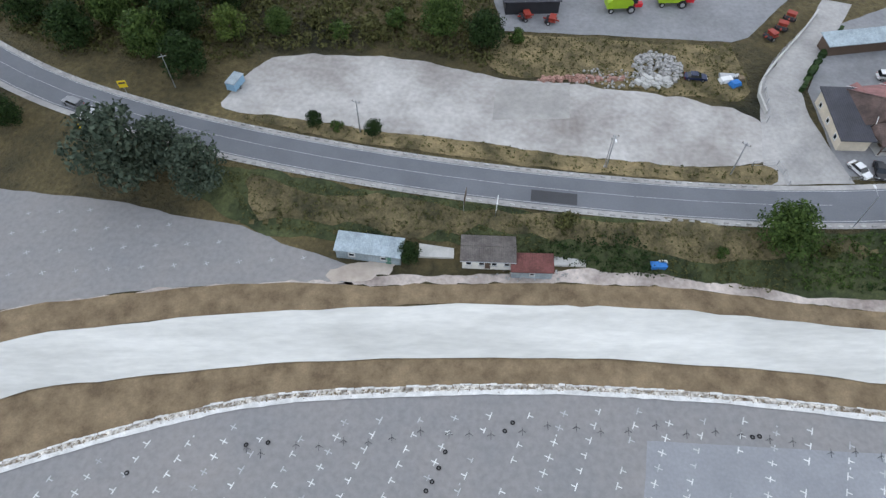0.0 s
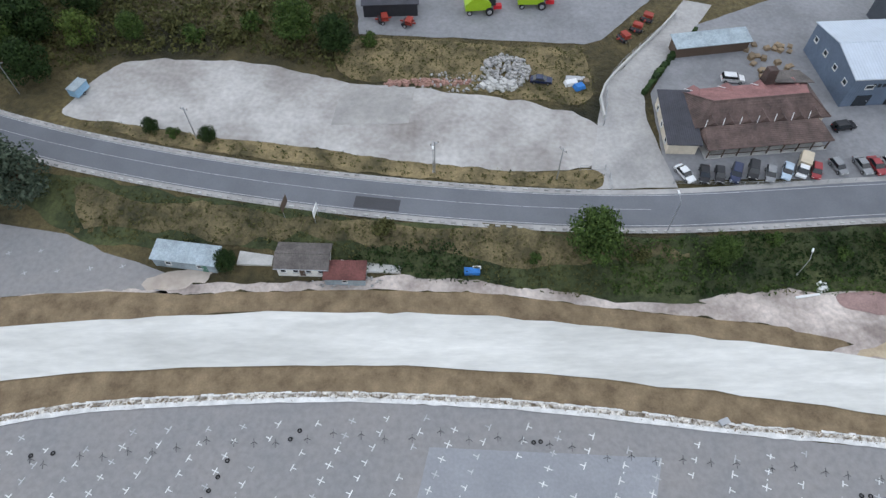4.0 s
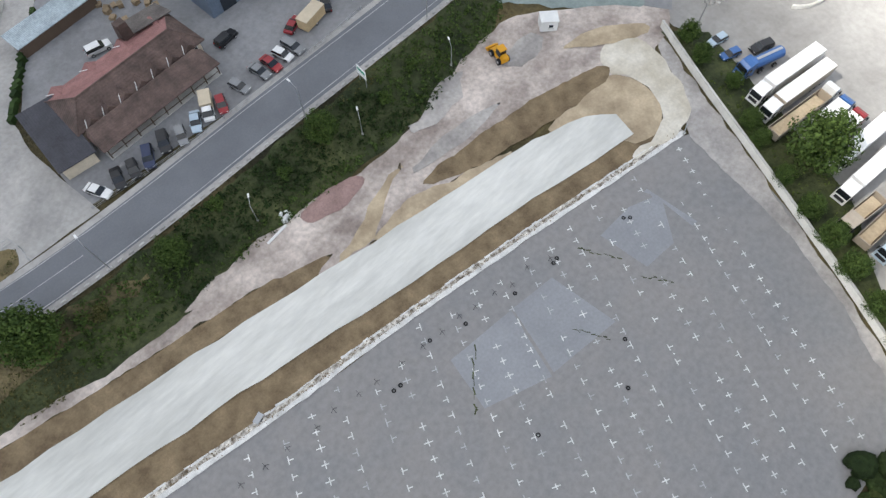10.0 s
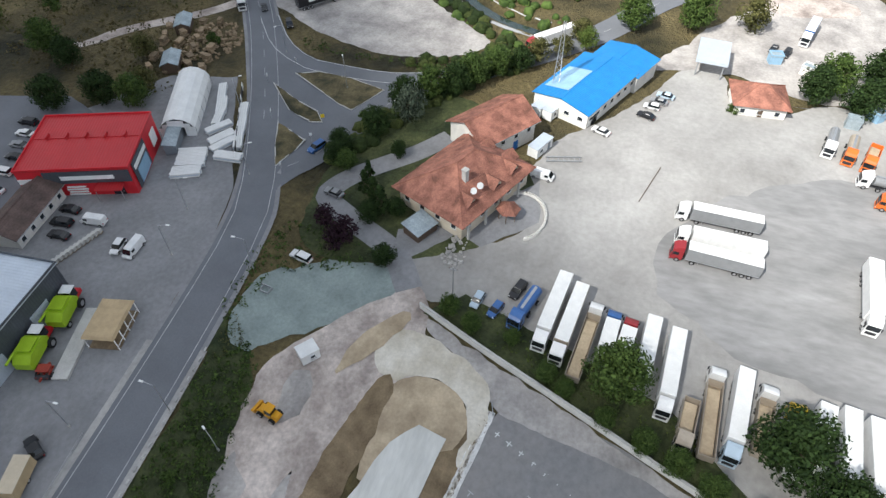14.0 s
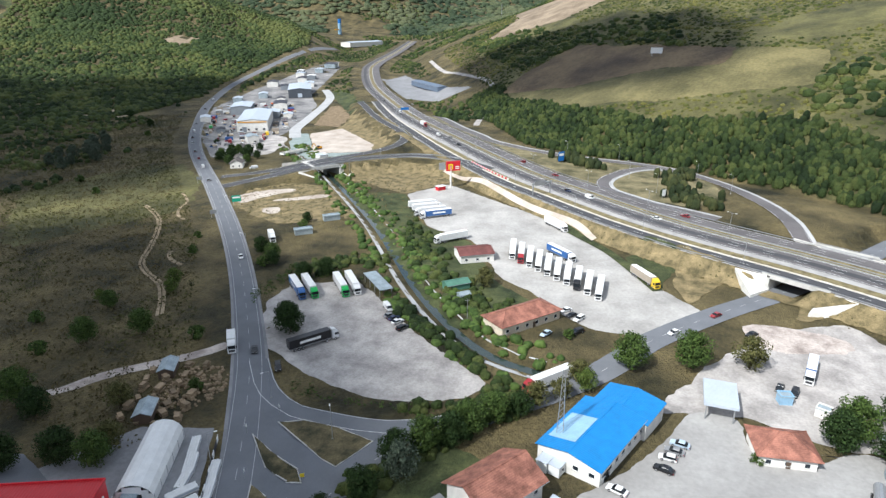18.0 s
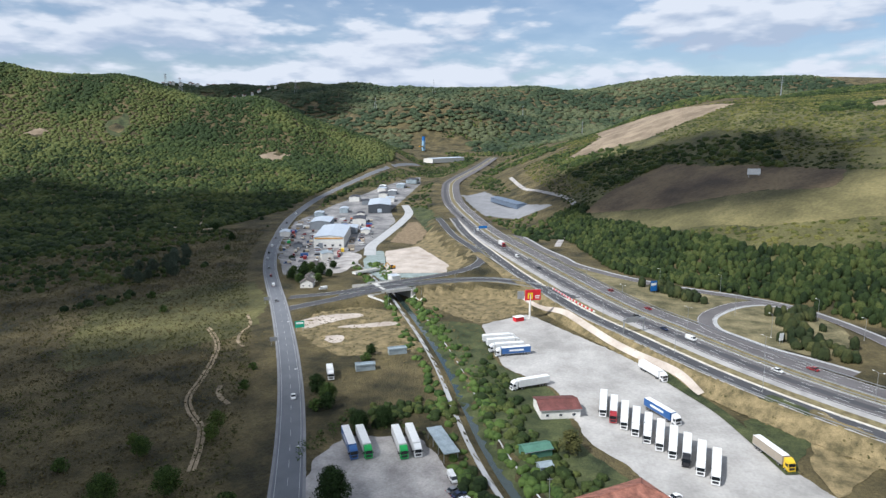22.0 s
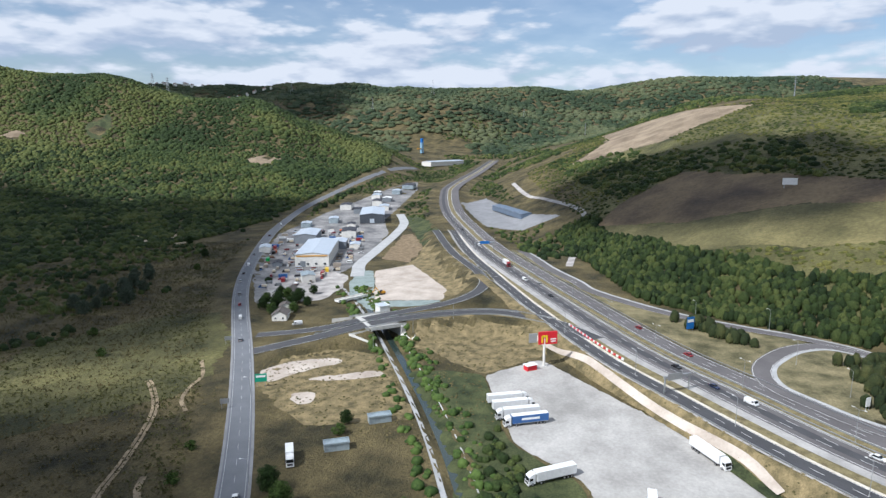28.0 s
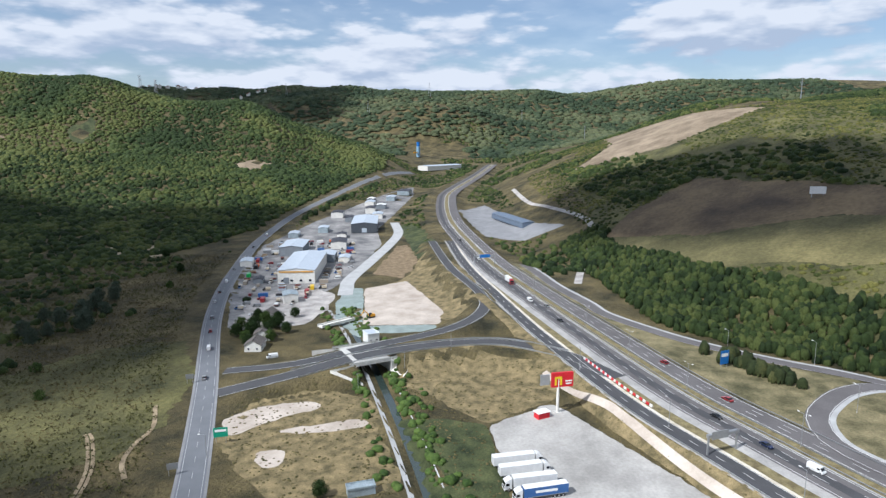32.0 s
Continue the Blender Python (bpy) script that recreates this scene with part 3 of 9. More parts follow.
# ================= building kit =================
class Kit:
    """Collects boxes, tubes and prisms into one mesh."""

    def __init__(self):
        self.v, self.f = [], []

    def add(self, verts, faces):
        n = len(self.v)
        self.v += [tuple(p) for p in verts]
        self.f += [tuple(i + n for i in q) for q in faces]
        return self

    def box(self, x, y, z, sx, sy, sz, turn=0.0, top=1.0):
        """Stands on z; top: size of its upper face against the lower."""
        c, s = math.cos(turn), math.sin(turn)
        p = []
        for k, q in ((0, 1.0), (1, top)):
            for a, b in ((-1, -1), (1, -1), (1, 1), (-1, 1)):
                u, w = a * sx / 2 * q, b * sy / 2 * q
                p.append((x + u * c - w * s, y + u * s + w * c, z + k * sz))
        return self.add(p, [(3, 2, 1, 0), (4, 5, 6, 7), (0, 1, 5, 4), (1, 2, 6, 5), (2, 3, 7, 6), (3, 0, 4, 7)])

    def tube(self, a, b, r, r2=None, n=8):
        a, b = Vector(a), Vector(b)
        d = (b - a).normalized()
        s = d.orthogonal().normalized()
        t = d.cross(s)
        p = []
        for q, rr in ((a, r), (b, r if r2 is None else r2)):
            for k in range(n):
                w = 2 * math.pi * k / n
                p.append(q + rr * (s * math.cos(w) + t * math.sin(w)))
        f = [(k, (k + 1) % n, n + (k + 1) % n, n + k) for k in range(n)]
        return self.add(p, f + [tuple(range(n))[::-1], tuple(range(n, 2 * n))])

    def prism(self, outline, y0, y1, flip=False):
        """An x-z outline drawn out along y."""
        n = len(outline)
        p = [(x, y0, z) for x, z in outline] + [(x, y1, z) for x, z in outline]
        f = [(k, (k + 1) % n, n + (k + 1) % n, n + k) for k in range(n)]
        return self.add(p, f + [tuple(range(n))[::-1], tuple(range(n, 2 * n))])

    def mesh(self, name, material, smooth=False):
        me = bpy.data.meshes.new(name)
        me.from_pydata(self.v, [], self.f)
        me.materials.append(material)
        if smooth:
            me.polygons.foreach_set("use_smooth", [True] * len(me.polygons))
        bm = bmesh.new()
        bm.from_mesh(me)
        bmesh.ops.recalc_face_normals(bm, faces=bm.faces)
        bm.to_mesh(me)
        bm.free()
        return me


def part(name, kit, material, parent, label="", at=None):
    """Links a mesh as one part under a thing or a part."""
    ob = new(name, kit.mesh(name, material) if isinstance(kit, Kit) else kit)
    ob.parent = parent
    if at is not None:
        ob.matrix_basis = at
    return tagged(ob, label) if label else ob


def thing(name, label, category, x=0.0, y=0.0, z=0.0, turn=0.0, group="", kind=""):
    ob = new(name)
    ob.matrix_basis = pose(x, y, z, 0, 0, turn)
    return tagged(ob, label, category, group, kind)


def solo(name, kit, material, label, category, x=0.0, y=0.0, z=0.0, turn=0.0, group="", kind=""):
    ob = new(name, kit.mesh(name, material) if isinstance(kit, Kit) else kit)
    ob.matrix_basis = pose(x, y, z, 0, 0, turn)
    return tagged(ob, label, category, group, kind)


# ---- ground sheet ----
def lines_of(lo, hi, step, far0, far1):
    mid, pre, post = list(np.arange(lo, hi + 0.01, step)), [], []
    d, x = step, lo
    while x > far0:
        d = min(d * 1.07, 45)
        x -= d
        pre.append(x)
    d, x = step, hi
    while x < far1:
        d = min(d * 1.05, 45)
        x += d
        post.append(x)
    return np.array(pre[::-1] + mid + post)


GX, GY = lines_of(-110, 480, 2.5, -1600, 4400), lines_of(-80, 270, 2.5, -2600, 3400)
GXX, GYY = np.meshgrid(GX, GY)
GZ = H(GXX, GYY)


def hg(x, y):
    """Height of the ground sheet (scalar or array)."""
    x, y = np.asarray(x, float), np.asarray(y, float)
    i = np.clip(np.searchsorted(GX, x) - 1, 0, len(GX) - 2)
    j = np.clip(np.searchsorted(GY, y) - 1, 0, len(GY) - 2)
    a, b = (x - GX[i]) / (GX[i + 1] - GX[i]), (y - GY[j]) / (GY[j + 1] - GY[j])
    return (GZ[j, i] * (1 - a) + GZ[j, i + 1] * a) * (1 - b) + (GZ[j + 1, i] * (1 - a) + GZ[j + 1, i + 1] * a) * b


def fast_mesh(name, V, F, material, smooth=True):
    V, F = np.asarray(V, np.float32), np.asarray(F, np.int32)
    me = bpy.data.meshes.new(name)
    me.vertices.add(len(V))
    me.vertices.foreach_set("co", V.ravel())
    me.loops.add(F.size)
    me.loops.foreach_set("vertex_index", F.ravel())
    me.polygons.add(len(F))
    me.polygons.foreach_set("loop_start", np.arange(0, F.size, F.shape[1], dtype=np.int32))
    me.polygons.foreach_set("use_smooth", np.full(len(F), smooth))
    me.update(calc_edges=True)
    me.materials.append(material)
    return me


def clip_half(poly, axis, value, keep_less):
    res = []
    for k in range(len(poly)):
        p, q = poly[k - 1], poly[k]
        pi, qi = (p[axis] <= value) == keep_less, (q[axis] <= value) == keep_less
        if pi != qi:
            t = (value - p[axis]) / (q[axis] - p[axis])
            c = [p[0] + t * (q[0] - p[0]), p[1] + t * (q[1] - p[1])]
            c[axis] = value
            res.append(tuple(c))
        if qi:
            res.append(q)
    return res


def rough_outline(pts, amp, step=2.5, seed=0):
    """The outline with a worn, uneven edge."""
    res = []
    for _ in range(2 if amp >= 0.5 else 0):
        cut = []
        for k in range(len(pts)):
            a, b = np.array(pts[k][:2], float), np.array(pts[(k + 1) % len(pts)][:2], float)
            q = min(0.25, 2.5 / (float(np.hypot(*(b - a))) + 1e-6))
            cut += [a + (b - a) * q, b - (b - a) * q]
        pts = cut
    step = step if amp < 0.5 else max(0.9, min(step, amp * 1.6))
    n = len(pts)
    for k in range(n):
        a, b = np.array(pts[k][:2], float), np.array(pts[(k + 1) % n][:2], float)
        d = b - a
        L = float(np.hypot(*d)) + 1e-6
        m = max(1, int(L / step))
        nrm = np.array([-d[1], d[0]]) / L
        for i in range(m):
            p = a + d * i / m
            o = amp * (noise.noise((p[0] * 0.16 / max(amp, 0.3), p[1] * 0.16 / max(amp, 0.3), seed)) + 0.5 * noise.noise((p[0] * 0.5, p[1] * 0.5, seed + 5)) + 0.35 * noise.noise((p[0] * 1.1, p[1] * 1.1, seed + 9)))
            res.append(tuple(p + nrm * o))
    return res


def drape(name, outline, lift, material, amp=0.5, skip=1, label="", category="", kind="structure", step=2.5, parent=None):
    """A ground covering cut along the ground sheet's own lines, so that it follows it."""
    poly = rough_outline(outline, amp, step, len(name)) if amp else [tuple(p[:2]) for p in outline]
    V, F, ids = [], [], {}
    xs = [p[0] for p in poly]
    gx = [x for x in GX[::skip] if min(xs) < x < max(xs)]
    rest, cols = poly, []
    for x in gx:
        cols.append(clip_half(rest, 0, x, True))
        rest = clip_half(rest, 0, x, False)
    cols.append(rest)
    for c in cols:
        if len(c) < 3:
            continue
        ys = [p[1] for p in c]
        rest = c
        cells = []
        for y in [y for y in GY[::skip] if min(ys) < y < max(ys)]:
            cells.append(clip_half(rest, 1, y, True))
            rest = clip_half(rest, 1, y, False)
        cells.append(rest)
        for cell in cells:
            q = []
            for p in cell:
                key = (round(p[0], 3), round(p[1], 3))
                if key not in ids:
                    ids[key] = len(V)
                    V.append(key)
                if not q or q[-1] != ids[key]:
                    q.append(ids[key])
            if len(q) > 2 and q[0] == q[-1]:
                q.pop()
            if len(set(q)) >= 3 and len(set(q)) == len(q):
                F.append(q)
    A = np.array(V)
    Z = hg(A[:, 0], A[:, 1]) + lift
    me = bpy.data.meshes.new(name)
    me.from_pydata(np.c_[A, Z].tolist(), [], F)
    up = sum(p.normal.z * p.area for p in me.polygons)
    if up < 0:
        me.flip_normals()
    me.polygons.foreach_set("use_smooth", [True] * len(F))
    me.materials.append(material)
    ob = new(name, me)
    if parent:
        ob.parent = parent
        return ob
    return tagged(ob, label, category, kind=kind)


def offset_line(line, off):
    """A line moved sideways, to the left of its run for positive off."""
    P = line[:, :2]
    d = np.gradient(P, axis=0)
    d /= np.linalg.norm(d, axis=1)[:, None] + 1e-9
    return P + np.c_[-d[:, 1], d[:, 0]] * (off if np.isscalar(off) else np.asarray(off)[:, None])


def ribbon(name, line, left, right, lift, material, z=None, label="", category="", kind="structure", parent=None, across=3):
    """A strip along a line from left to right of it (metres, positive is left); z: its own heights, else the ground's."""
    rows = []
    for k in range(across + 1):
        o = left + (right - left) * k / across
        p = offset_line(line, o)
        rows.append(np.c_[p, (hg(p[:, 0], p[:, 1]) if z is None else z) + lift])
    V = np.stack(rows, 1).reshape(-1, 3)
    n, m = len(line), across + 1
    i = (np.arange(n - 1)[:, None] * m + np.arange(across)[None]).ravel()
    F = np.stack([i, i + 1, i + m + 1, i + m], 1)[:, ::-1]
    me = fast_mesh(name, V, F, material)
    if sum(p.normal.z for p in me.polygons) < 0:
        me.flip_normals()
    ob = new(name, me)
    if parent:
        ob.parent = parent
        return ob
    return tagged(ob, label, category, kind=kind)


def dashes(name, line, off, width, on, gap, lift, material, z=None, parent=None):
    """Painted dashes along a line."""
    s = np.r_[0, np.cumsum(np.linalg.norm(np.diff(line[:, :2], axis=0), axis=1))]
    P = offset_line(line, off)
    V, F, t = [], [], 0.0
    while t + on < s[-1]:
        for u in (t, t + on):
            x, y = np.interp(u, s, P[:, 0]), np.interp(u, s, P[:, 1])
            h = (float(hg(x, y)) if z is None else np.interp(u, s, z)) + lift
            k = min(np.searchsorted(s, u), len(s) - 1)
            d = P[k] - P[max(k - 1, 0)] if k else P[1] - P[0]
            d = d / (np.linalg.norm(d) + 1e-9) * width / 2
            V += [(x - d[1], y + d[0], h), (x + d[1], y - d[0], h)]
        n = len(V)
        F.append((n - 4, n - 3, n - 1, n - 2))
        t += on + gap
    me = fast_mesh(name, V, F, material)
    if sum(p.normal.z for p in me.polygons) < 0:
        me.flip_normals()
    ob = new(name, me)
    ob.parent = parent
    return ob

# ================= ground and its coverings =================
ground_v = np.stack([GXX, GYY, GZ], -1).reshape(-1, 3)
nx, ny = len(GX), len(GY)
gi = (np.arange(ny - 1)[:, None] * nx + np.arange(nx - 1)[None]).ravel()
ground = tagged(new("ground", fast_mesh("ground", ground_v, np.stack([gi, gi + 1, gi + nx + 1, gi + nx], 1), M_GROUND)), "rolling meadow ground of dry and green grass", "ground", kind="structure")

CURB = spline([(-110, 8), (-75, 20.6), (-60.7, 25.4), (-47.3, 29.8), (-40, 31.9), (-32.6, 33.8), (-24.9, 35.1), (-16.8, 35.8), (-0.4, 36.4), (12.1, 36.6), (24.5, 36.1), (40.9, 34.9), (57, 33.0), (72.3, 30.8), (93.7, 28.4), (121.9, 24.3), (152.2, 19.2)], 3)
BED_S = [(-110, 19), (-64.2, 36.2), (-51, 38.7), (-38.8, 40.1), (-26.5, 41.4), (-13.8, 42.1), (-0.9, 42.3), (12, 42.2), (24.9, 41.9), (41.9, 40.7), (58.5, 38.8), (74.6, 36.5), (86.7, 34.5), (105, 31.6), (124.4, 29.1), (137.3, 26.9), (146, 25.4)]
BED_N = [(-110, 29), (-67.7, 45.2), (-54.6, 47.7), (-37.5, 49.8), (-19.8, 50.9), (-1.7, 51.7), (15.0, 51.6), (34.6, 50.6), (52.3, 48.7), (69.6, 46.4), (90.9, 43.2), (109.9, 40.2), (130.5, 37.2), (143.2, 33.7), (147, 30)]
BROWN_N = [(-110, 36), (-70.8, 50.8), (-56.8, 53.2), (-48.1, 54.4), (-39.2, 55.5), (-30.1, 56.0), (-20.8, 56.2), (-11.3, 55.3), (-2.1, 55.7), (16.5, 55.7), (35.1, 54.8), (44.2, 53.8), (53.2, 52.4), (61.9, 50.9), (70.7, 49.9), (79.3, 48.7), (92.9, 46.6), (94, 44.4)]
sm = lambda p, st=4: [tuple(q) for q in spline(p, st)]
LOT_E = [(151.6, 19.0), (156.9, 17.0), (151.4, -2.7), (138.9, -26.9), (132.6, -31.2), (127, -31.2), (116.3, -32), (112, -60), (80, -75), (-60, -75), (-110, -60)]
drape("parking_lot", [tuple(p) for p in CURB] + LOT_E, 0.05, M_CONCRETE, 0.25, 3, "broad grey concrete test lot with worn white marks", "lot")
drape("parking_lot_west", [(-110, 36), (-70.8, 50.8), (-53.7, 54.1), (-35.7, 55.9), (-7.8, 55.8), (-18.5, 60.6), (-27.7, 64.3), (-35.2, 68), (-45.6, 70), (-59.9, 74), (-81.5, 76.9), (-110, 80)], 0.05, M_CONCRETE, 0.4, 2, "grey concrete lot beside the sheds", "lot")
drape("earth_base", [tuple(p) for p in offset_line(CURB, 1.0)] + [(149, 22), (146, 30)] + sm(BED_N)[::-1], 0.075, M_BROWN, 0, 2, "bare brown earth under the roadbed", "earth")
drape("earth_strip_south", [tuple(p) for p in offset_line(CURB, 0.9)] + [(149, 22)] + sm(BED_S)[::-1], 0.10, M_BROWN, 0.5, 2, "strip of bare brown earth beside the roadbed", "earth")
drape("earth_strip_north", sm(BED_N)[:int(len(sm(BED_N)) * 0.80)] + sm(BROWN_N)[::-1], 0.10, M_BROWN, 0.45, 2, "strip of bare brown earth along the roadbed", "earth")
drape("gravel_margin", sm(BROWN_N)[4:] + [(99, 47), (95, 53.4), (84, 53.4), (72, 52.2), (60, 52.6), (48, 55.2), (34, 57.2), (24, 58.6), (11, 57.4), (-8, 57.6)], 0.08, M_PINK, 0.7, 2, "pale gravel margin under the grass bank", "gravel")
PINK = [(70, 53.2), (84, 54.8), (94.2, 54.4), (106.4, 52.6), (122.7, 54), (132.7, 57), (145, 59), (153, 58), (160, 52), (167.5, 45), (175, 40), (170, 35), (163, 34), (155.1, 32), (139.6, 38), (118.5, 41), (100, 41), (94.4, 44.9)]
drape("gravel_track", PINK, 0.12, M_PINK, 0.9, 2, "pinkish gravel working area with wheel tracks", "gravel")
drape("gravel_heap_patch", [(95, 53.3), (99, 54.2), (105.5, 53.6), (108, 51), (101, 49.5), (96, 50.8)], 0.17, M_REDGRAVEL, 0.8, 1, "patch of reddish gravel", "gravel")
drape("sand_patch", [(134.2, 36.5), (152, 37.5), (156, 32.8), (153.6, 24.3), (149.8, 22.4), (144, 24), (143, 32.7)], 0.19, M_TAN, 0.7, 1, "smoothed tan sand at the end of the roadbed", "sand")
drape("sand_patch_west", [(99, 42.2), (109.2, 43.6), (115.1, 41.7), (131, 37.5), (119, 38), (105, 39.8)], 0.19, M_TAN, 0.6, 1, "tan sand edge of the roadbed", "sand")
drape("cream_stone", [(152, 37.5), (158, 42), (163, 40), (164, 34), (157.5, 21), (152.5, 20), (143, 21.7), (142, 23), (149.8, 22.4), (153.6, 24.3), (156, 32.8)], 0.21, M_CREAM, 0.7, 1, "pale cream broken limestone", "gravel")
drape("earth_strip_spur", [(111.5, 44.1), (118.5, 44.6), (140.1, 42.9), (154.6, 38.5), (153, 35.8), (139, 37), (120.3, 40.3)], 0.22, M_BROWN, 0.6, 1, "tapering strip of brown earth", "earth")
drape("wheel_tracks", [(90, 43.5), (99, 46.0), (106, 49.4), (113, 51), (113, 48.6), (106, 45), (101, 41.5), (93, 40.6)], 0.24, M_PINK, 1.0, 1, "pale wheel tracks across the gravel", "gravel")
for pl in ([(118, 53), (128, 55.5), (136, 57), (132, 53.5), (122, 51)], [(140, 52), (149, 54.5), (152, 50), (144, 49)], [(112, 46.5), (124, 47.6), (138, 46), (126, 45.2)]):
    drape("damp_stain", pl, 0.20, M_LOTGRAVEL, 2.2, 1, "darker damp patch in the gravel", "stain")
for pl in ([(92, 42), (101, 45.2), (110, 49.4), (116, 49.4), (108, 45.5), (100, 41.6)], [(150, 47), (160, 45), (168, 38), (164, 37), (156, 42.5)]):
    drape("ochre_track", pl, 0.25, M_TAN, 1.6, 1, "ochre wheel track across the gravel", "track")
drape("wall_margin", [(152.5, 20), (157.5, 22), (163.5, 34), (167.6, 36.6), (162.2, 24.5), (156.7, 11.4), (150.9, -2.6), (145.9, -14.8), (140, -27.2), (136, -30.5), (144, -15), (148.5, -4), (150, 8)], 0.10, M_LOTGRAVEL, 0.7, 1, "grey gravel margin along the wall", "gravel")
drape("roadbed", sm(BED_S) + sm(BED_N)[::-1], 0.27, M_BED, 0.4, 2, "white crushed-stone bed of the unfinished road", "roadbed")
drape("crushed_rock_yard", [(150, 64), (158, 68), (166, 68.5), (171.5, 62), (176, 52), (177, 44), (172.9, 40.9), (163.7, 44.9), (158.9, 54.1), (152, 60)], 0.10, M_TEAL, 1.8, 1, "greenish crushed-rock ground", "gravel")
drape("grass_bank", [(-35, 68), (-27.7, 65.5), (-18.5, 65), (-2, 64.5), (12, 60.6), (24, 58.1), (34.7, 56.6), (49, 54.6), (60, 52.3), (71, 51.9), (78, 52.1), (85.4, 53.1), (94, 53.6), (105, 53.1), (114.7, 53.1), (122.8, 53.3), (130.8, 55.5), (134.7, 57.2), (142, 57.6), (150, 60), (160, 69), (141, 66.6), (106, 65), (63, 63.3), (22, 67.2), (-19, 74.8), (-40, 80), (-50, 78)], 0.07, M_GRASS, 1.0, 1, "overgrown green bank below the road", "grass")
drape("dry_bank", [(-34, 69), (-18, 67), (-2, 65.5), (20, 62.5), (40, 60.5), (55, 59.5), (66, 59), (74, 60), (66, 62.6), (22, 66.6), (-19, 74.2), (-36, 78)], 0.12, M_BANK, 2.6, 1, "dry brown and green grass on the road bank", "grass")
YARD = [(-44.6, 94.2), (-42.4, 100), (-37.3, 110.7), (-21.9, 111.1), (-5.1, 109.5), (11.2, 103.1), (26, 101.2), (41.5, 98.5), (56.1, 94.3), (62.1, 90.3), (60.3, 79.3), (47.7, 78), (22.5, 81.5), (3.9, 85.6), (-10, 87.6), (-36.6, 93.2)]
drape("gravel_yard", YARD, 0.08, M_GRAVEL, 0.8, 2, "empty pale gravel yard", "yard")
drape("shed_forecourt", [(-19, 57.4), (-15, 59.8), (-9, 61.0), (-7.6, 59.4), (-10, 56.6), (-15, 56.4)], 0.11, M_SAND, 2.0, 1, "pale sandy patch before the sheds", "forecourt")
drape("concrete_pad", [(10.9, 101), (25.8, 101.6), (24.6, 91.2), (9.5, 91)], 0.13, M_WHITE_YARD, 0.2, 1, "pale square concrete pad", "pad")
drape("yard_verge", [(-39, 92), (-36.6, 93.2), (-10, 87.6), (3.9, 85.6), (22.5, 81.5), (47.7, 78), (60.3, 79.3), (60, 73.8), (41, 75.4), (22, 77.8), (-19, 85.6)], 0.11, M_DRY, 0.5, 1, "dry weedy verge beside the road", "grass")
drape("driveway", [(57, 74), (60.8, 88.8), (64, 101.1), (78.9, 118.3), (87, 130), (93, 128), (86.1, 118.2), (71.7, 99.3), (70.8, 91.5), (72, 81.4), (73, 74.2)], 0.10, M_DUSTY, 0.3, 1, "worn grey driveway", "driveway")
drape("back_yard", [(13.3, 119), (62, 114.6), (66, 116), (80, 131), (70, 150), (10, 150), (12, 130)], 0.09, M_YARD, 0.3, 2, "paved back yard with farm machines", "yard")
drape("scrub_slope", [(11, 104), (26, 102.5), (58, 95), (62, 99), (62, 113), (13, 118), (8, 112)], 0.09, M_DRY, 1.0, 2, "dry scrub slope above the yard", "grass")
drape("paved_yard", [(70, 76), (106, 75.6), (141, 77), (172, 80), (186, 83.5), (200, 92), (226, 105), (222, 122), (200, 134), (150, 150), (86, 120), (73, 99), (72, 82)], 0.08, M_YARD, 0.3, 2, "grey paved yard beside the road", "yard")
drape("car_park_west", [(196, 118), (206, 140), (196, 175), (150, 160), (150, 128), (172, 122)], 0.13, M_ASPHALT, 0.2, 3, "asphalt car park behind the shop", "car park")
TYARD = [(169.1, 36), (178, 43.5), (184, 38), (187.8, 27), (195.3, 20.5), (207, 26), (224, 21.5), (236, 10), (252, 0), (266, -6), (266, -18), (252, -17.5), (250, -31), (258, -40), (258, -75), (160, -80), (128, -60), (140.4, -29), (147, -17), (152.5, -4), (158.5, 10.5), (168, 12), (173.7, 29.7)]
drape("truck_yard", TYARD, 0.10, M_TRUCKYARD, 0.5, 2, "wide pale limestone truck yard", "yard")
drape("dusty_patch", [(208, -13), (218, -21), (225, -33), (232, -53), (228, -72), (165, -70), (158, -50), (167, -38), (172, -26), (174, -13), (182, -3), (196, -2)], 0.14, M_SWEPT, 3.5, 2, "grey tyre-swept part of the truck yard", "yard")
drape("lawn", [(167.6, 36), (173.7, 29.7), (168, 12), (160, -8), (152.2, -16), (140.4, -29), (141.6, -28.3), (147.4, -14.5), (152, -2.7), (158, 11.6), (163, 23)], 0.15, M_GRASS, 0.4, 1, "rough grass strip inside the wall", "grass")
drape("house_garden", [(178, 66), (196, 68.5), (212, 66), (228, 58), (236, 50), (232, 40), (206, 22), (186, 29), (177, 46), (174, 58)], 0.11, M_GRASS, 0.5, 1, "overgrown garden round the house", "garden")
ribbon("house_drive", spline([(172, 40), (180, 46), (186, 57), (191, 64.5), (197, 63), (203, 58), (210, 51), (218, 45)], 2), 2.6, -2.6, 0.16, M_YARD, label="grey drive curving round the house", category="drive")
drape("house_court", [(176, 45), (186, 47), (190, 38), (186, 30), (196, 20), (208, 22), (200, 30), (190, 34)], 0.14, M_YARD, 0.4, 1, "grey paved court before the house", "court")
LOT2 = [(268, 118), (295, 131), (312.6, 130.3), (322, 108), (301.2, 86), (288.2, 75), (264, 45), (254.5, 51), (248.5, 74.6), (256, 96)]
drape("gravel_lot", LOT2, 0.08, M_LOTGRAVEL, 0.9, 2, "grey gravel lorry lot beside the road", "lot")
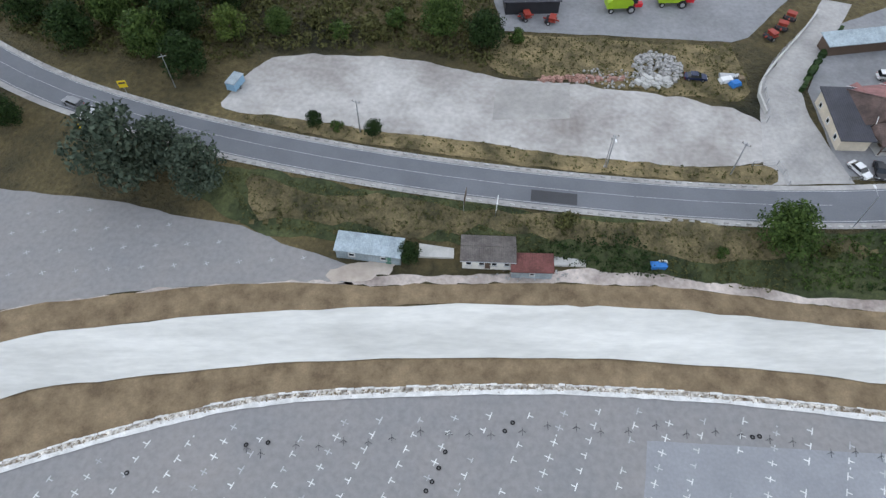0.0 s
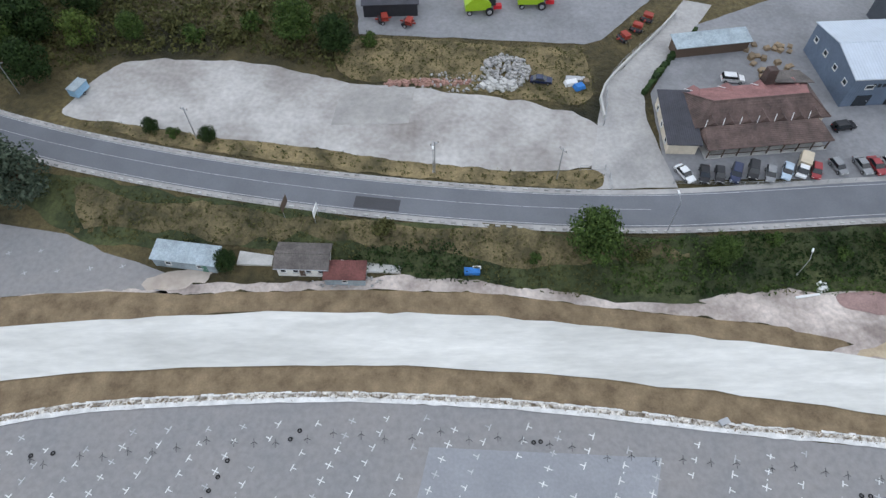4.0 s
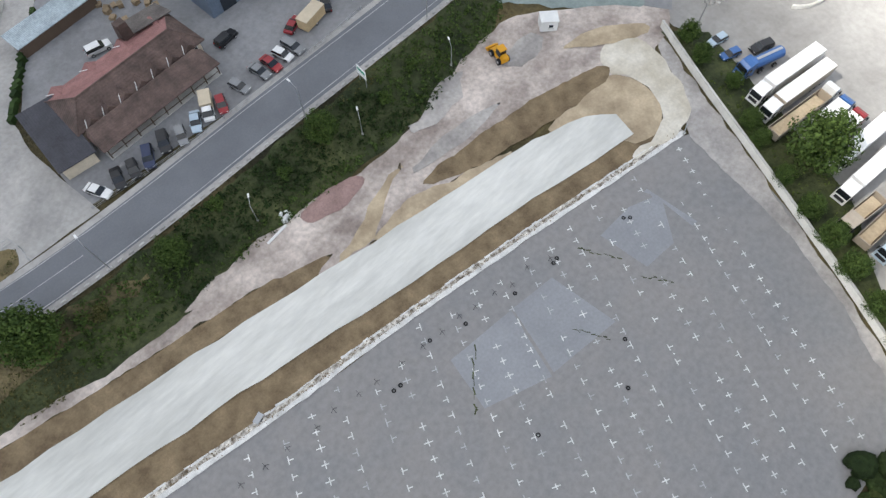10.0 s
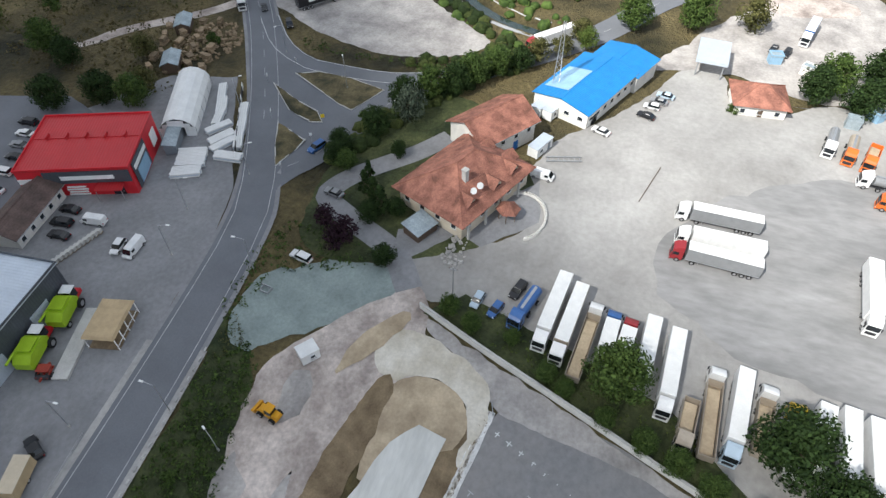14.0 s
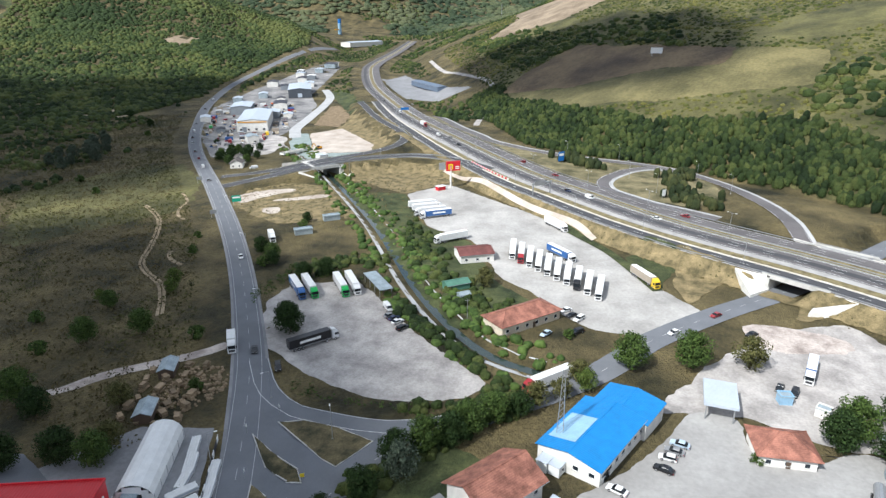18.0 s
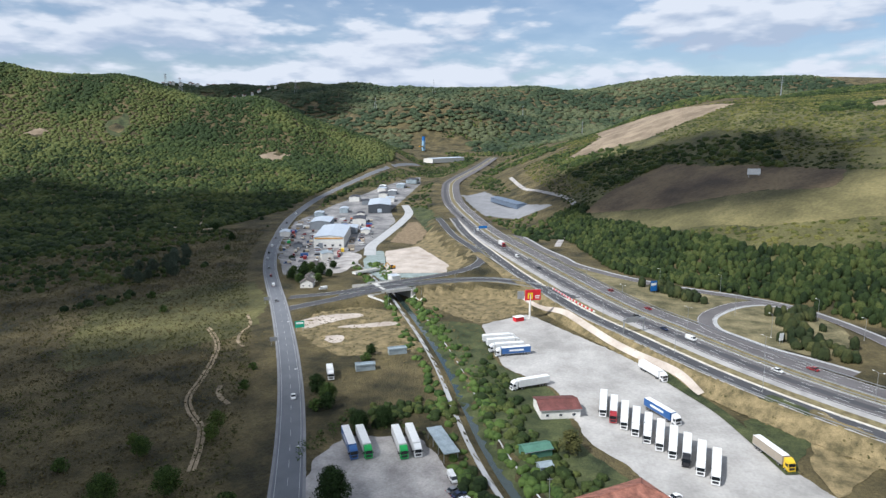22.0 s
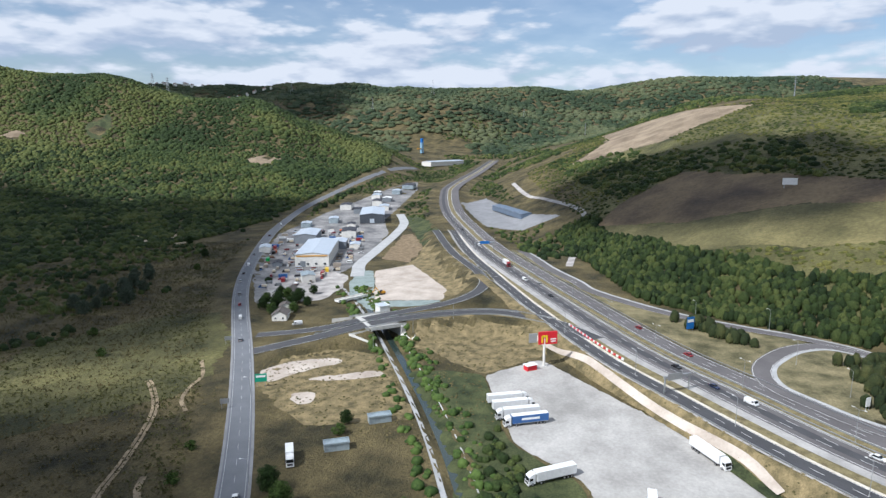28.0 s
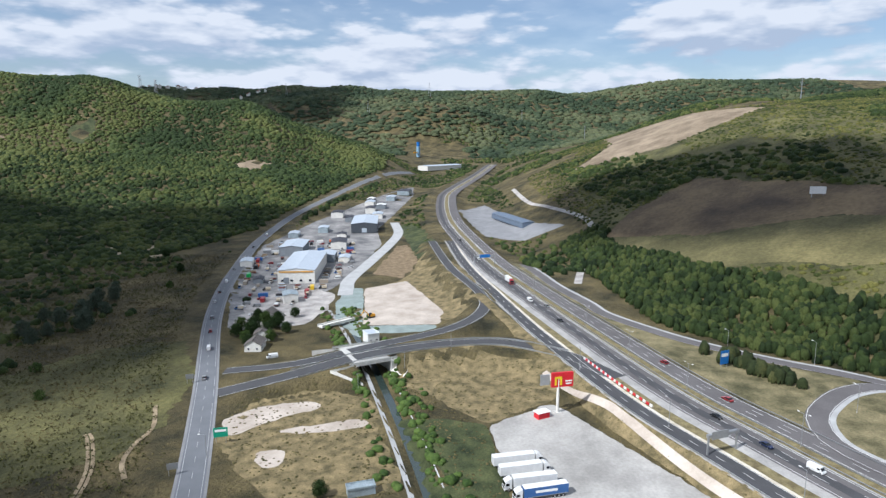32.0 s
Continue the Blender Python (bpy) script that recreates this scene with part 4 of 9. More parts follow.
TPARK = [(445, 129), (473, 112), (413, 41), (378, 15), (340, -5), (325, -18), (306, -2), (303, 8), (304, 20), (312, 30), (329, 43), (338, 56), (376, 74), (392, 101)]
drape("truck_park", TPARK, 0.15, M_WHITE_YARD, 0.8, 1, "pale limestone truck park", "lot")
drape("road_works_ground", [(262, 4), (300, -20), (318, -36), (330, -60), (300, -75), (262, -66), (258, -40), (266, -20)], 0.09, M_LOTGRAVEL, 1.2, 2, "bare pale ground by the underpass", "gravel")
drape("dry_grass_plot", [(398, 212), (430, 222), (448, 200), (452, 180), (395, 140), (376, 172)], 0.07, M_DRY, 3, 2, "dry weedy plot beside the road", "grass")
for pl in ([(413, 221), (431, 213), (440, 198), (436, 193), (419, 204), (402, 209)], [(412, 198), (428.5, 181), (433, 171), (427, 170), (413, 189)], [(398, 194.5), (404, 185), (392, 181), (391, 188)]):
    drape("chalk_scar", pl, 0.13, M_SAND, 1.7, 1, "heap of scraped pale soil", "earth")
drape("sand_pad", [(611, 272), (644, 256), (606, 224), (582, 202), (553, 193), (535, 231)], 0.12, M_SAND, 1.5, 2, "levelled pale sand pad", "sand")
drape("dry_slope", [(471, 178), (500, 180), (515, 166), (517, 120), (480, 110), (446, 130)], 0.08, M_DRY, 2.0, 2, "dry grass slope by the ramp", "grass")
drape("dry_slope_east", [(590, 262), (660, 262), (740, 285), (660, 212), (600, 182), (560, 188)], 0.08, M_DRY, 2.0, 2, "dry grass slope by the ramp", "grass")
mw_edge = offset_line(spline(MOTORWAY[:13], 6), 32.4)
drape("dry_embankment", [tuple(p) for p in mw_edge] + [tuple(p) for p in offset_line(spline(MOTORWAY[:13], 6), 39.0)][::-1], 0.34, M_DRY, 0.8, 1, "dry grass embankment of the motorway", "grass")
drape("green_verge", [(295, 64), (330, 90), (397, 132), (440, 164), (446, 130), (392, 103), (376, 76), (338, 58), (312, 34), (296, 42)], 0.07, M_GRASS, 2.0, 2, "weedy green strip between canal and truck park", "grass")
drape("industrial_yard", [(499, 293), (590, 368), (720, 440), (854, 474), (1070, 505), (1238, 524), (1118, 470), (839, 384), (766, 340), (629, 298), (556, 286), (524, 262)], 0.09, M_ESTATE, 1.5, 2, "paved industrial estate ground", "yard")
drape("depot_yard", [(989, 349), (1064, 336), (899, 229), (846, 180), (834, 231), (844, 262)], 0.09, M_YARD, 1.5, 1, "grey depot yard", "yard")
drape("ploughed_field", [(775, 134), (822, 119), (880, 70), (800, 0), (704, -75), (669, -60), (700, -10), (720, 60)], 0.15, M_FIELD, 5, 1, "brown ploughed field on the hillside", "field")
drape("pasture", [(775, 134), (720, 60), (700, -10), (669, -60), (704, -75), (660, -130), (600, -110), (625, -25), (652, 46), (738, 117)], 0.14, M_PALEFIELD, 5, 1, "yellowing pasture on the hillside", "field")
drape("bare_ridge", [(1115, 225), (1240, 190), (1480, 240), (1330, 135), (1235, 45), (1180, -10), (1120, 33), (1080, 100)], 0.2, M_BARE, 12, 1, "bare brown ridge above the motorway", "hillside")
drape("bare_patch", [(1000, -160), (1060, -140), (1160, -190), (1120, -230), (1020, -210)], 0.2, M_BARE, 12, 1, "bare earth patch on the hilltop", "hillside")
for pts, wd in (([(412, 252), (398, 238.5), (386, 234), (376, 228), (369, 219)], 0.8), ([(330, 197), (324, 193), (320, 188), (317, 182)], 1.0)):
    ribbon("meadow_rut", spline(pts, 2), wd, -wd, 0.22, M_TRACK, label="short pale rut in the meadow", category="track")
for sd in (-0.75, 0.75):
    ribbon("meadow_track", offset_line(spline([(386, 256), (382, 249.7), (368, 233), (352, 221), (333, 209.5), (317, 200.7), (307.6, 191), (299, 178), (288, 168.4), (276, 160)], 2), sd), 0.55, -0.55, 0.22, M_TRACK, label="trodden wheel rut through the meadow", category="track")
ribbon("farm_track", spline([(228, 156), (240, 150), (256, 132), (264, 126)], 3), 2.2, -2.2, 0.10, M_PINK, label="pale farm track joining the road", category="track")
ribbon("hill_track", spline([(655, 135), (718, 143), (777, 146), (847, 163), (948, 222), (1002, 258), (1118, 312)], 8), 2.6, -2.6, 0.25, M_LOTGRAVEL, label="pale dirt track up the hillside", category="track")

for pl in ([(380, -10), (368, -25), (362, -28), (347, -21), (331, -11), (345, -8)], [(348, -52), (340, -57), (330, -52), (327.5, -44)]):
    drape("bare_slope", pl, 0.16, M_DRY, 2.5, 1, "bare sandy slope beside the bridge", "earth")
drape("dirt_forecourt", [(321, -26), (323, -39), (317, -58), (308, -55), (303, -35), (311, -27)], 0.13, M_PINK, 1.5, 1, "trodden pale dirt beside the road", "earth")
drape("weed_verge", [(388, 1), (379, -10), (369, -10.6), (345, -3), (340, -7), (352, 3), (373, 10)], 0.15, M_GRASS, 1.2, 1, "green weedy corner of the truck park", "grass")
# sunlit band of the meadow, painted as a patch of other grass colour
drape("sunny_meadow", [(317, 270), (354, 251), (380, 236), (402, 234), (440, 262), (478, 298), (459, 324), (425, 338), (395, 345), (350, 310)], 0.08, M_HILL, 9, 2, "meadow band with sunlight put into its grass colour", "grass")
drape("earth_mound", [(636, 560), (682, 567), (689, 529), (670, 500), (638, 486), (630, 525)], 0.3, M_TAN, 3, 1, "bare tan earth at the edge of the wood", "earth")
ribbon("toe_path", spline([(497, 121), (487, 111), (471, 93), (452, 77), (437, 64), (423, 51), (404, 32), (391, 23)], 3), 1.2, -1.2, 0.62, M_SAND, label="pale concrete drain path under the embankment", category="path", across=1)
drape("hillside_pasture", [(560, -10), (640, 60), (735, 122), (780, 140), (1080, 225), (1100, 100), (1180, -20), (1060, -230), (900, -330), (700, -420), (480, -330), (430, -140)], 0.10, M_HILL, 10, 1, "green scrubby hillside above the motorway", "hillside")
ribbon("truck_park_weeds", spline([(409, 38), (395, 27), (380, 15.5), (362, 6), (342, -3.5)], 3), 0.2, -4.0, 0.38, M_GRASS, label="green weeds along the edge of the truck park", category="grass", across=1)
# ---- roads ----
MAINL = spline(MAIN, 3)
half = np.interp(MAINL[:, 0], [-150, 60, 140, 180, 206, 235, 255, 300, 1500], [3.6, 3.6, 4.3, 4.4, 3.0, 4.0, 4.4, 4.0, 4.2])


def road_strip(name, line, hl, hr, lift, material, z, label, category="road"):
    rows = []
    for k in range(5):
        p = offset_line(line, hl + (hr - hl) * k / 4)
        rows.append(np.c_[p, np.maximum(z, hg(p[:, 0], p[:, 1])) + lift])
    V = np.stack(rows, 1).reshape(-1, 3)
    i = (np.arange(len(line) - 1)[:, None] * 5 + np.arange(4)[None]).ravel()
    me = fast_mesh(name, V, np.stack([i, i + 1, i + 6, i + 5], 1)[:, ::-1], material)
    if sum(p.normal.z for p in me.polygons) < 0:
        me.flip_normals()
    return tagged(new(name, me), label, category, kind="structure")


sa, sb = MAINL[:, 0] < 150, MAINL[:, 0] > 146
road_strip("road_shoulder", MAINL[sa], half[sa] + 1.2, -half[sa] - 1.2, 0.10, M_DUSTY, MAINL[sa][:, 2], "pale gravel shoulders of the main road", "shoulder")
road_strip("road_shoulder_north", MAINL[sb], half[sb] + 0.9, -half[sb] - 0.9, 0.10, M_YARD, MAINL[sb][:, 2], "dusty grey shoulders of the main road", "shoulder")
road = road_strip("road", MAINL, half, -half, 0.16, M_ASPHALT, MAINL[:, 2], "two-lane asphalt road in a long bend")
ZM = np.maximum(MAINL[:, 2], hg(MAINL[:, 0], MAINL[:, 1]))
near = MAINL[:, 0] < 620
dashes("centre_line", MAINL[MAINL[:, 0] < 70], 0.25, 0.10, 11, 0.3, 0.19, M_FAINT, ZM[MAINL[:, 0] < 70], road)
dashes("lane_dash", MAINL[near & (MAINL[:, 0] > 210)], 0.0, 0.13, 4, 6, 0.21, M_FAINT, ZM[near & (MAINL[:, 0] > 210)], road)
for sd in (1, -1):
    dashes("edge_line", MAINL[near], sd * 3.35, 0.14, 10, 0.02, 0.20, M_FAINT, ZM[near], road)
dashes("patch", MAINL[(MAINL[:, 0] > 14) & (MAINL[:, 0] < 36)], -1.7, 2.6, 8, 60, 0.18, M_ASPHALT_D, None, road)

BRL = spline(BRANCH, 3)
branch_road = ribbon("branch_road", BRL, np.interp(BRL[:, 0], [225, 262], [3.4, 4.5]), -np.interp(BRL[:, 0], [225, 262], [3.4, 4.5]), 0.19, M_ASPHALT, label="side road to the underpass", category="road")
dashes("lane_dash", BRL, 0, 0.14, 3, 5, 0.24, M_FAINT, None, branch_road)
SLIP = spline([(258, 112), (246, 102.6), (240, 94), (237.9, 85), (237.3, 75), (238, 66), (242, 56), (249, 46)], 2)
slip = ribbon("slip_road", SLIP, 2.9, -2.9, 0.20, M_ASPHALT, label="curved slip lane of the junction", category="road")
for off in (2.6, -2.6):
    dashes("edge_line", SLIP, off, 0.16, 6, 0.02, 0.24, M_LINE, None, slip)
jn = drape("junction", [(188, 74.5), (200, 71.4), (212, 68.2), (226, 61), (236, 56), (240, 64), (238, 88), (246, 103), (233, 104), (208, 92), (188, 83)], 0.17, M_ASPHALT, 0, 1, "asphalt of the road junction", "road")
for nm, pl in (("traffic_island", [(232.5, 91.5), (235.4, 86), (234.3, 76), (231.6, 66.6), (221.3, 71.3), (222.6, 74.9)]), ("traffic_island_slim", [(225.7, 94.3), (221.6, 87.3), (218.1, 78.9), (214.6, 76.2), (213.8, 79.2), (216, 85.3)]), ("traffic_island_south", [(210, 85.2), (208, 80.7), (206.4, 76.7), (199.5, 77.4), (195.2, 78.4), (201, 81.4)])):
    drape(nm, pl, 0.34, M_BANK, 0.15, 1, "grassy kerbed traffic island", "traffic island", step=1.5)
    k = Kit()
    ring = [Vector((x, y, float(hg(x, y)) + 0.18)) for x, y in pl]
    for a, b in zip(ring, ring[1:] + ring[:1]):
        m, d = (a + b) / 2, b - a
        k.box(m.x, m.y, m.z, d.length + 0.2, 0.25, 0.16, math.atan2(d.y, d.x))
    solo("island_kerb", k, M_BETON, "pale concrete kerb round a traffic island", "kerb", kind="structure")

MWL = spline(MOTORWAY, 5)
motorway = ribbon("motorway", MWL, 14.2, -13.2, 0.10, M_MOTOR, z=MWL[:, 2], label="dual carriageway motorway curving up the valley", category="motorway", across=2)
SLP = MWL[MWL[:, 0] < 790]
slip_mid = np.interp(SLP[:, 0], [0, 560, 780], [27.8, 27.8, 17.6])
slipway = ribbon("slip_carriageway", SLP, slip_mid + 3.6, slip_mid - 3.6, 0.13, M_ASPHALT_D, z=SLP[:, 2], label="new dark asphalt slip carriageway beside the motorway", category="road", across=2)
ribbon("works_strip", SLP, np.minimum(slip_mid - 3.6, 18.4), np.full(len(SLP), 14.2), 0.09, M_DUSTY, z=SLP[:, 2], label="pale unfinished strip between carriageways", category="strip", across=1)
ribbon("works_verge", SLP[SLP[:, 0] < 650], (slip_mid - 5.0)[SLP[:, 0] < 650], np.minimum(slip_mid - 5.1, 18.4)[SLP[:, 0] < 650], 0.11, M_VERGE, z=SLP[SLP[:, 0] < 650][:, 2], label="dry grass between the slip road and the works", category="grass", across=1)
ribbon("pale_margin", SLP, slip_mid - 3.6, slip_mid - 5.0, 0.10, M_CREAM, z=SLP[:, 2], label="pale stone margin of the slip carriageway", category="shoulder", across=1)
ribbon("outer_shoulder", SLP, slip_mid + 4.8, slip_mid + 3.6, 0.09, M_DUSTY, z=SLP[:, 2], label="dusty shoulder of the slip carriageway", category="shoulder", across=1)
for off in (3.2, -3.2):
    dashes("edge_line", SLP, slip_mid + off, 0.2, 10, 0.02, 0.19, M_LINE, SLP[:, 2], slipway)
dashes("lane_dash", SLP, slip_mid, 0.2, 4, 7, 0.19, M_LINE, SLP[:, 2], slipway)
ribbon("median", MWL, 2.7, -2.7, 0.16, M_VERGE, z=MWL[:, 2], parent=motorway)
for sd in (3.0, -2.4):
    ribbon("median_edge", MWL, sd, sd - 0.6, 0.17, M_PATHCON, z=MWL[:, 2], parent=motorway, across=1)
nearm = MWL[:, 0] < 900
for off in (13.4, 3.7, -3.7, -12.3):
    dashes("edge_line", MWL[nearm], off, 0.26, 10, 0.02, 0.18, M_LINE, MWL[nearm][:, 2], motorway)
for off in (10.0, 6.9, -6.8, -9.6):
    dashes("lane_dash", MWL[nearm], off, 0.2, 5, 8, 0.18, M_LINE, MWL[nearm][:, 2], motorway)
ribbon("inner_lane", MWL, 10.6, 6.6, 0.135, M_ASPHALT_D, z=MWL[:, 2], parent=motorway, across=1)
RAMP = spline([(720, 190), (650, 152), (608, 122), (587, 108.5), (563, 79), (549, 55.5), (538.5, 29), (532, 4), (526, -14), (515, -27), (496, -40), (472, -51), (444, -60), (411, -64), (390, -65)], 4)
ramp = ribbon("ramp_road", RAMP, 3.6, -3.6, 0.25, M_MOTOR, label="motorway ramp along the wood", category="road")
for off in (3.2, -3.2):
    dashes("edge_line", RAMP, off, 0.18, 10, 0.02, 0.30, M_FAINT, None, ramp)
ribbon("ramp_verge", RAMP, 5.4, 3.6, 0.2, M_PATHCON, label="pale gravel edge of the ramp", category="shoulder")
LOOP = spline([(512, -30), (521, -17), (522, -5), (514, 6), (503, 13.5), (486, 20.8), (472, 22), (460, 18.5), (449, 8.5), (438, -3), (430, -16), (420, -31)], 3)
loop = ribbon("loop_ramp", LOOP, 3.8, -3.8, 0.28, M_MOTOR, label="looping motorway slip road", category="road")
ribbon("loop_shoulder", LOOP, 5.6, 3.8, 0.24, M_PATHCON, label="pale outer shoulder of the loop", category="shoulder", across=1)
for off in (3.4, -3.4):
    dashes("edge_line", LOOP, off, 0.2, 8, 0.02, 0.32, M_LINE, None, loop)
mwr = [tuple(p) for p in offset_line(MWL, -13.8) if 432 < p[0] < 725]
drape("motorway_verge", [tuple(p[:2]) for p in RAMP if p[0] > 515][:-1] + mwr, 0.07, M_DRYGREEN, 1.0, 2, "dry mown verge between motorway and ramp", "grass")
drape("loop_lawn", [(516, -20), (517, -6), (508, 5), (488, 15), (474, 17), (460, 10), (447, -3), (438, -18), (446, -34), (480, -40), (505, -32)], 0.09, M_DRYGREEN, 1.0, 2, "mown grass inside the looping slip road", "grass")
drape("bare_earth", [(650, 262), (655, 290), (700, 304), (762, 322), (775, 318), (714, 279)], 0.08, M_BROWN, 2.5, 2, "bare brown earth beside the service road", "earth")
drape("green_slope", [(714, 279), (775, 316), (870, 372), (900, 372), (840, 330), (775, 288), (725, 262)], 0.08, M_GRASS, 2, 2, "green slope under the motorway", "grass")
drape("pad_margin", [(606, 284), (613, 274), (535, 231), (553, 193), (541, 190), (520, 226), (540, 252), (575, 272)], 0.09, M_TEAL, 1.5, 2, "greenish gravel beside the sand pad", "gravel")
drape("works_yard", [(500, 292), (524, 262), (556, 266), (590, 282), (600, 306), (560, 330)], 0.12, M_LOTGRAVEL, 2, 2, "pale working yard before the factory", "yard")
CONL = spline(CONNECTOR, 3)
con = ribbon("connector_road", CONL, 4.4, -4.4, 0.13, M_ASPHALT_D, z=CONL[:, 2], label="connector road rising to the motorway", category="road")
dashes("edge_line", CONL, 4.0, 0.2, 8, 0.02, 0.18, M_LINE, CONL[:, 2], con)
dashes("edge_line", CONL, -4.0, 0.2, 8, 0.02, 0.18, M_LINE, CONL[:, 2], con)
CON2 = spline(FEEDER, 4)
con2 = ribbon("connector_loop", CON2, 3.8, -3.8, 0.17, M_ASPHALT_D, z=CON2[:, 2], label="curving feeder lane to the motorway", category="road")
for off in (3.4, -3.4):
    dashes("edge_line", CON2, off, 0.2, 8, 0.02, 0.21, M_LINE, CON2[:, 2], con2)
ribbon("service_road", spline([(590, 275), (609, 285), (635, 297), (712, 318), (765, 332), (828, 353), (889, 388)], 6), 5, -5, 0.25, M_PATHCON, label="pale concrete service road", category="road")

# ---- canal with its concrete bank path ----
CAN = spline(CANAL, 4)
ribbon("canal_water", CAN, 1.6, -1.6, 0.0, M_WATER, z=hg(CAN[:, 0], CAN[:, 1]) + 0.15, label="dark shallow canal water", category="water")
ribbon("canal_path_west", CAN, 5.0, 4.6, 0.18, M_PATHCON, label="narrow concrete edge of the canal", category="path", across=1)
ribbon("canal_path", CAN, -4.5, -6.3, 0.18, M_PATHCON, label="white concrete path along the canal", category="path", across=1)

# ---- bridges ----
def bridge(name, line, u, half_w, span, z, label, turn):
    b = thing(name, label, "bridge", u[0], u[1], 0, turn)
    part("deck", Kit().box(0, 0, z - 1.0, span, 2 * half_w, 0.98), M_BETON, b)
    for s in (-1, 1):
        part("parapet", Kit().box(0, s * (half_w - 0.15), z - 0.02, span + 6, 0.3, 0.75), M_BETON, b)
        part("rail", Kit().box(0, s * (half_w - 0.15), z + 1.0, span + 6, 0.12, 0.12), M_STEEL, b)
        part("abutment", Kit().box(s * (span / 2 + 0.6), 0, z - 7.5, 1.4, 2 * half_w + 1, 6.6), M_BETON, b)
        for e in (-1, 1):
            k = Kit()
            x0 = s * (span / 2 + 0.2)
            k.add([(x0 - s * 0.6, e * half_w, z - 5.0), (x0 + s * 1.0, e * (half_w + 11), z - 4.6), (x0 + s * 12, e * (half_w + 1.5), z), (x0 + s * 1, e * half_w, z),
                   (x0 - s * 0.6, e * half_w, z - 8), (x0 + s * 1.0, e * (half_w + 11), z - 8), (x0 + s * 12, e * (half_w + 1.5), z - 8), (x0 + s * 1, e * half_w, z - 8)],
                  [(0, 1, 2, 3), (7, 6, 5, 4), (0, 1, 5, 4), (1, 2, 6, 5), (2, 3, 7, 6), (3, 0, 4, 7)])
            part("wing_wall", k, M_PLASTER, b, "white concrete slope facing")
    return b


bridge("motorway_bridge", None, (367.4, -61.4), 24.6, 17, 6.05, "concrete motorway bridge over the side road", math.degrees(math.atan2(45, 31)))
bridge("connector_bridge", None, (481.8, 200.1), 12.4, 16, 5.85, "concrete connector bridge over the canal", math.degrees(math.atan2(-24, 28)))

# ---- curb, kerb stones and lot marks ----
drape("curb_base", [tuple(p) for p in offset_line(CURB, 0.3)] + [tuple(p) for p in offset_line(CURB, 1.5)][::-1], 0.13, M_RUBBLY, 0.22, 1, "crumbled soil and stone behind the edging", "curb")
drape("white_curb", [tuple(p) for p in offset_line(CURB, -0.12)] + [tuple(p) for p in offset_line(CURB, 0.62)][::-1], 0.17, M_CURB, 0.16, 1, "white-painted low concrete edging of the lot", "curb", step=1.2)
k = Kit()
P = offset_line(spline([tuple(p) for p in CURB[::3]], 0.9), 1.42)
rng = random.Random(4)
for i, (a, b) in enumerate(zip(P[:-1], P[1:])):
    if noise.noise((a[0] / 5.0, a[1] / 5.0, 3.0)) < -0.16:
        continue
    m, d = (a + b) / 2, b - a
    k.box(m[0] + rng.gauss(0, 0.04), m[1] + rng.gauss(0, 0.05), float(hg(*m)) + 0.02, np.hypot(*d) + 0.06, rng.uniform(0.14, 0.42), rng.uniform(0.16, 0.26), math.atan2(d[1], d[0]) + rng.gauss(0, 0.05), 0.85)
solo("white_curb_inner", k, M_CURB, "broken line of white edging stones", "curb", kind="structure")
k = Kit()
rng = random.Random(8)
P = offset_line(CURB, 0.85)
for i in range(1500):
    q = rng.random() * (len(P) - 1)
    a = P[int(q)] + (P[int(q) + 1] - P[int(q)]) * (q % 1)
    k.box(a[0] + rng.gauss(0, 0.3), a[1] + rng.gauss(0, 0.25), float(hg(*a)) + 0.08, rng.uniform(0.06, 0.32), rng.uniform(0.06, 0.2), rng.uniform(0.08, 0.2), rng.random() * 3, 0.7)
solo("curb_debris", k, M_BROWN, "dark soil and litter along the edging", "debris", kind="stuff")

marks = {}
rng = random.Random(3)
inside = [(p[0], p[1]) for p in CURB]
for ci in range(-7, 11):
    for kind in (0, 1, 2):
        uu = 2.0 + 14.06 * ci + (kind - 1) * 4.55
        for ri in range(-62, 30):
            vv = 56.6 + 2.285 * ri + 0.0078 * (uu - 86.2)
            x, y = 0.912 * uu + 0.41 * vv, -0.41 * uu + 0.912 * vv
            edge = np.interp(x, CURB[:, 0], CURB[:, 1]) - 1.6
            if x < -70 or y > edge or y < -55 or (x > 112 and y < -28) or x - 0.47 * (y - 19) > 151 or (x > 151):
                continue
            if rng.random() < 0.13:
                continue
            faint = rng.random() < 0.3
            k = marks.setdefault(faint, Kit())
            t = math.atan2(0.912, 0.41)
            zg = float(hg(x, y))
            L = rng.uniform(0.8, 1.25)
            k.box(x, y, zg + 0.06, L, 0.16, 0.012, t)
            o = {0: 0.35, 1: 0.0, 2: -0.35}[kind]
            k.box(x + 0.919 * o, y - 0.394 * o, zg + 0.063, (1.2 if kind == 1 else 0.75) * rng.uniform(0.8, 1.1), 0.16, 0.012, t - math.pi / 2)
            if rng.random() < 0.06:
                k.box(x + 0.9 * o + 0.4, y + 1.0, zg + 0.06, 0.25, 0.18, 0.01, t)
for faint, k in marks.items():
    solo("bay_marks", k, M_FAINT if faint else M_LINE, "faded white T and cross bay marks" if faint else "white T and cross bay marks", "markings", kind="stuff")
k = Kit()
for i in range(-7, 14):
    for j in range(-3, 5):
        x, y = -95 + i * 5.4 + j * 1.2, 52 + j * 4.5 + i * 0.35
        if -105 < x < -20 and 57 + 0 * x < y < np.interp(x, [-110, -60, -20], [78, 72, 60]):
            k.box(x, y, 0.06, 1.0, 0.13, 0.012, 0.5).box(x, y, 0.063, 0.9, 0.13, 0.012, 2.07)
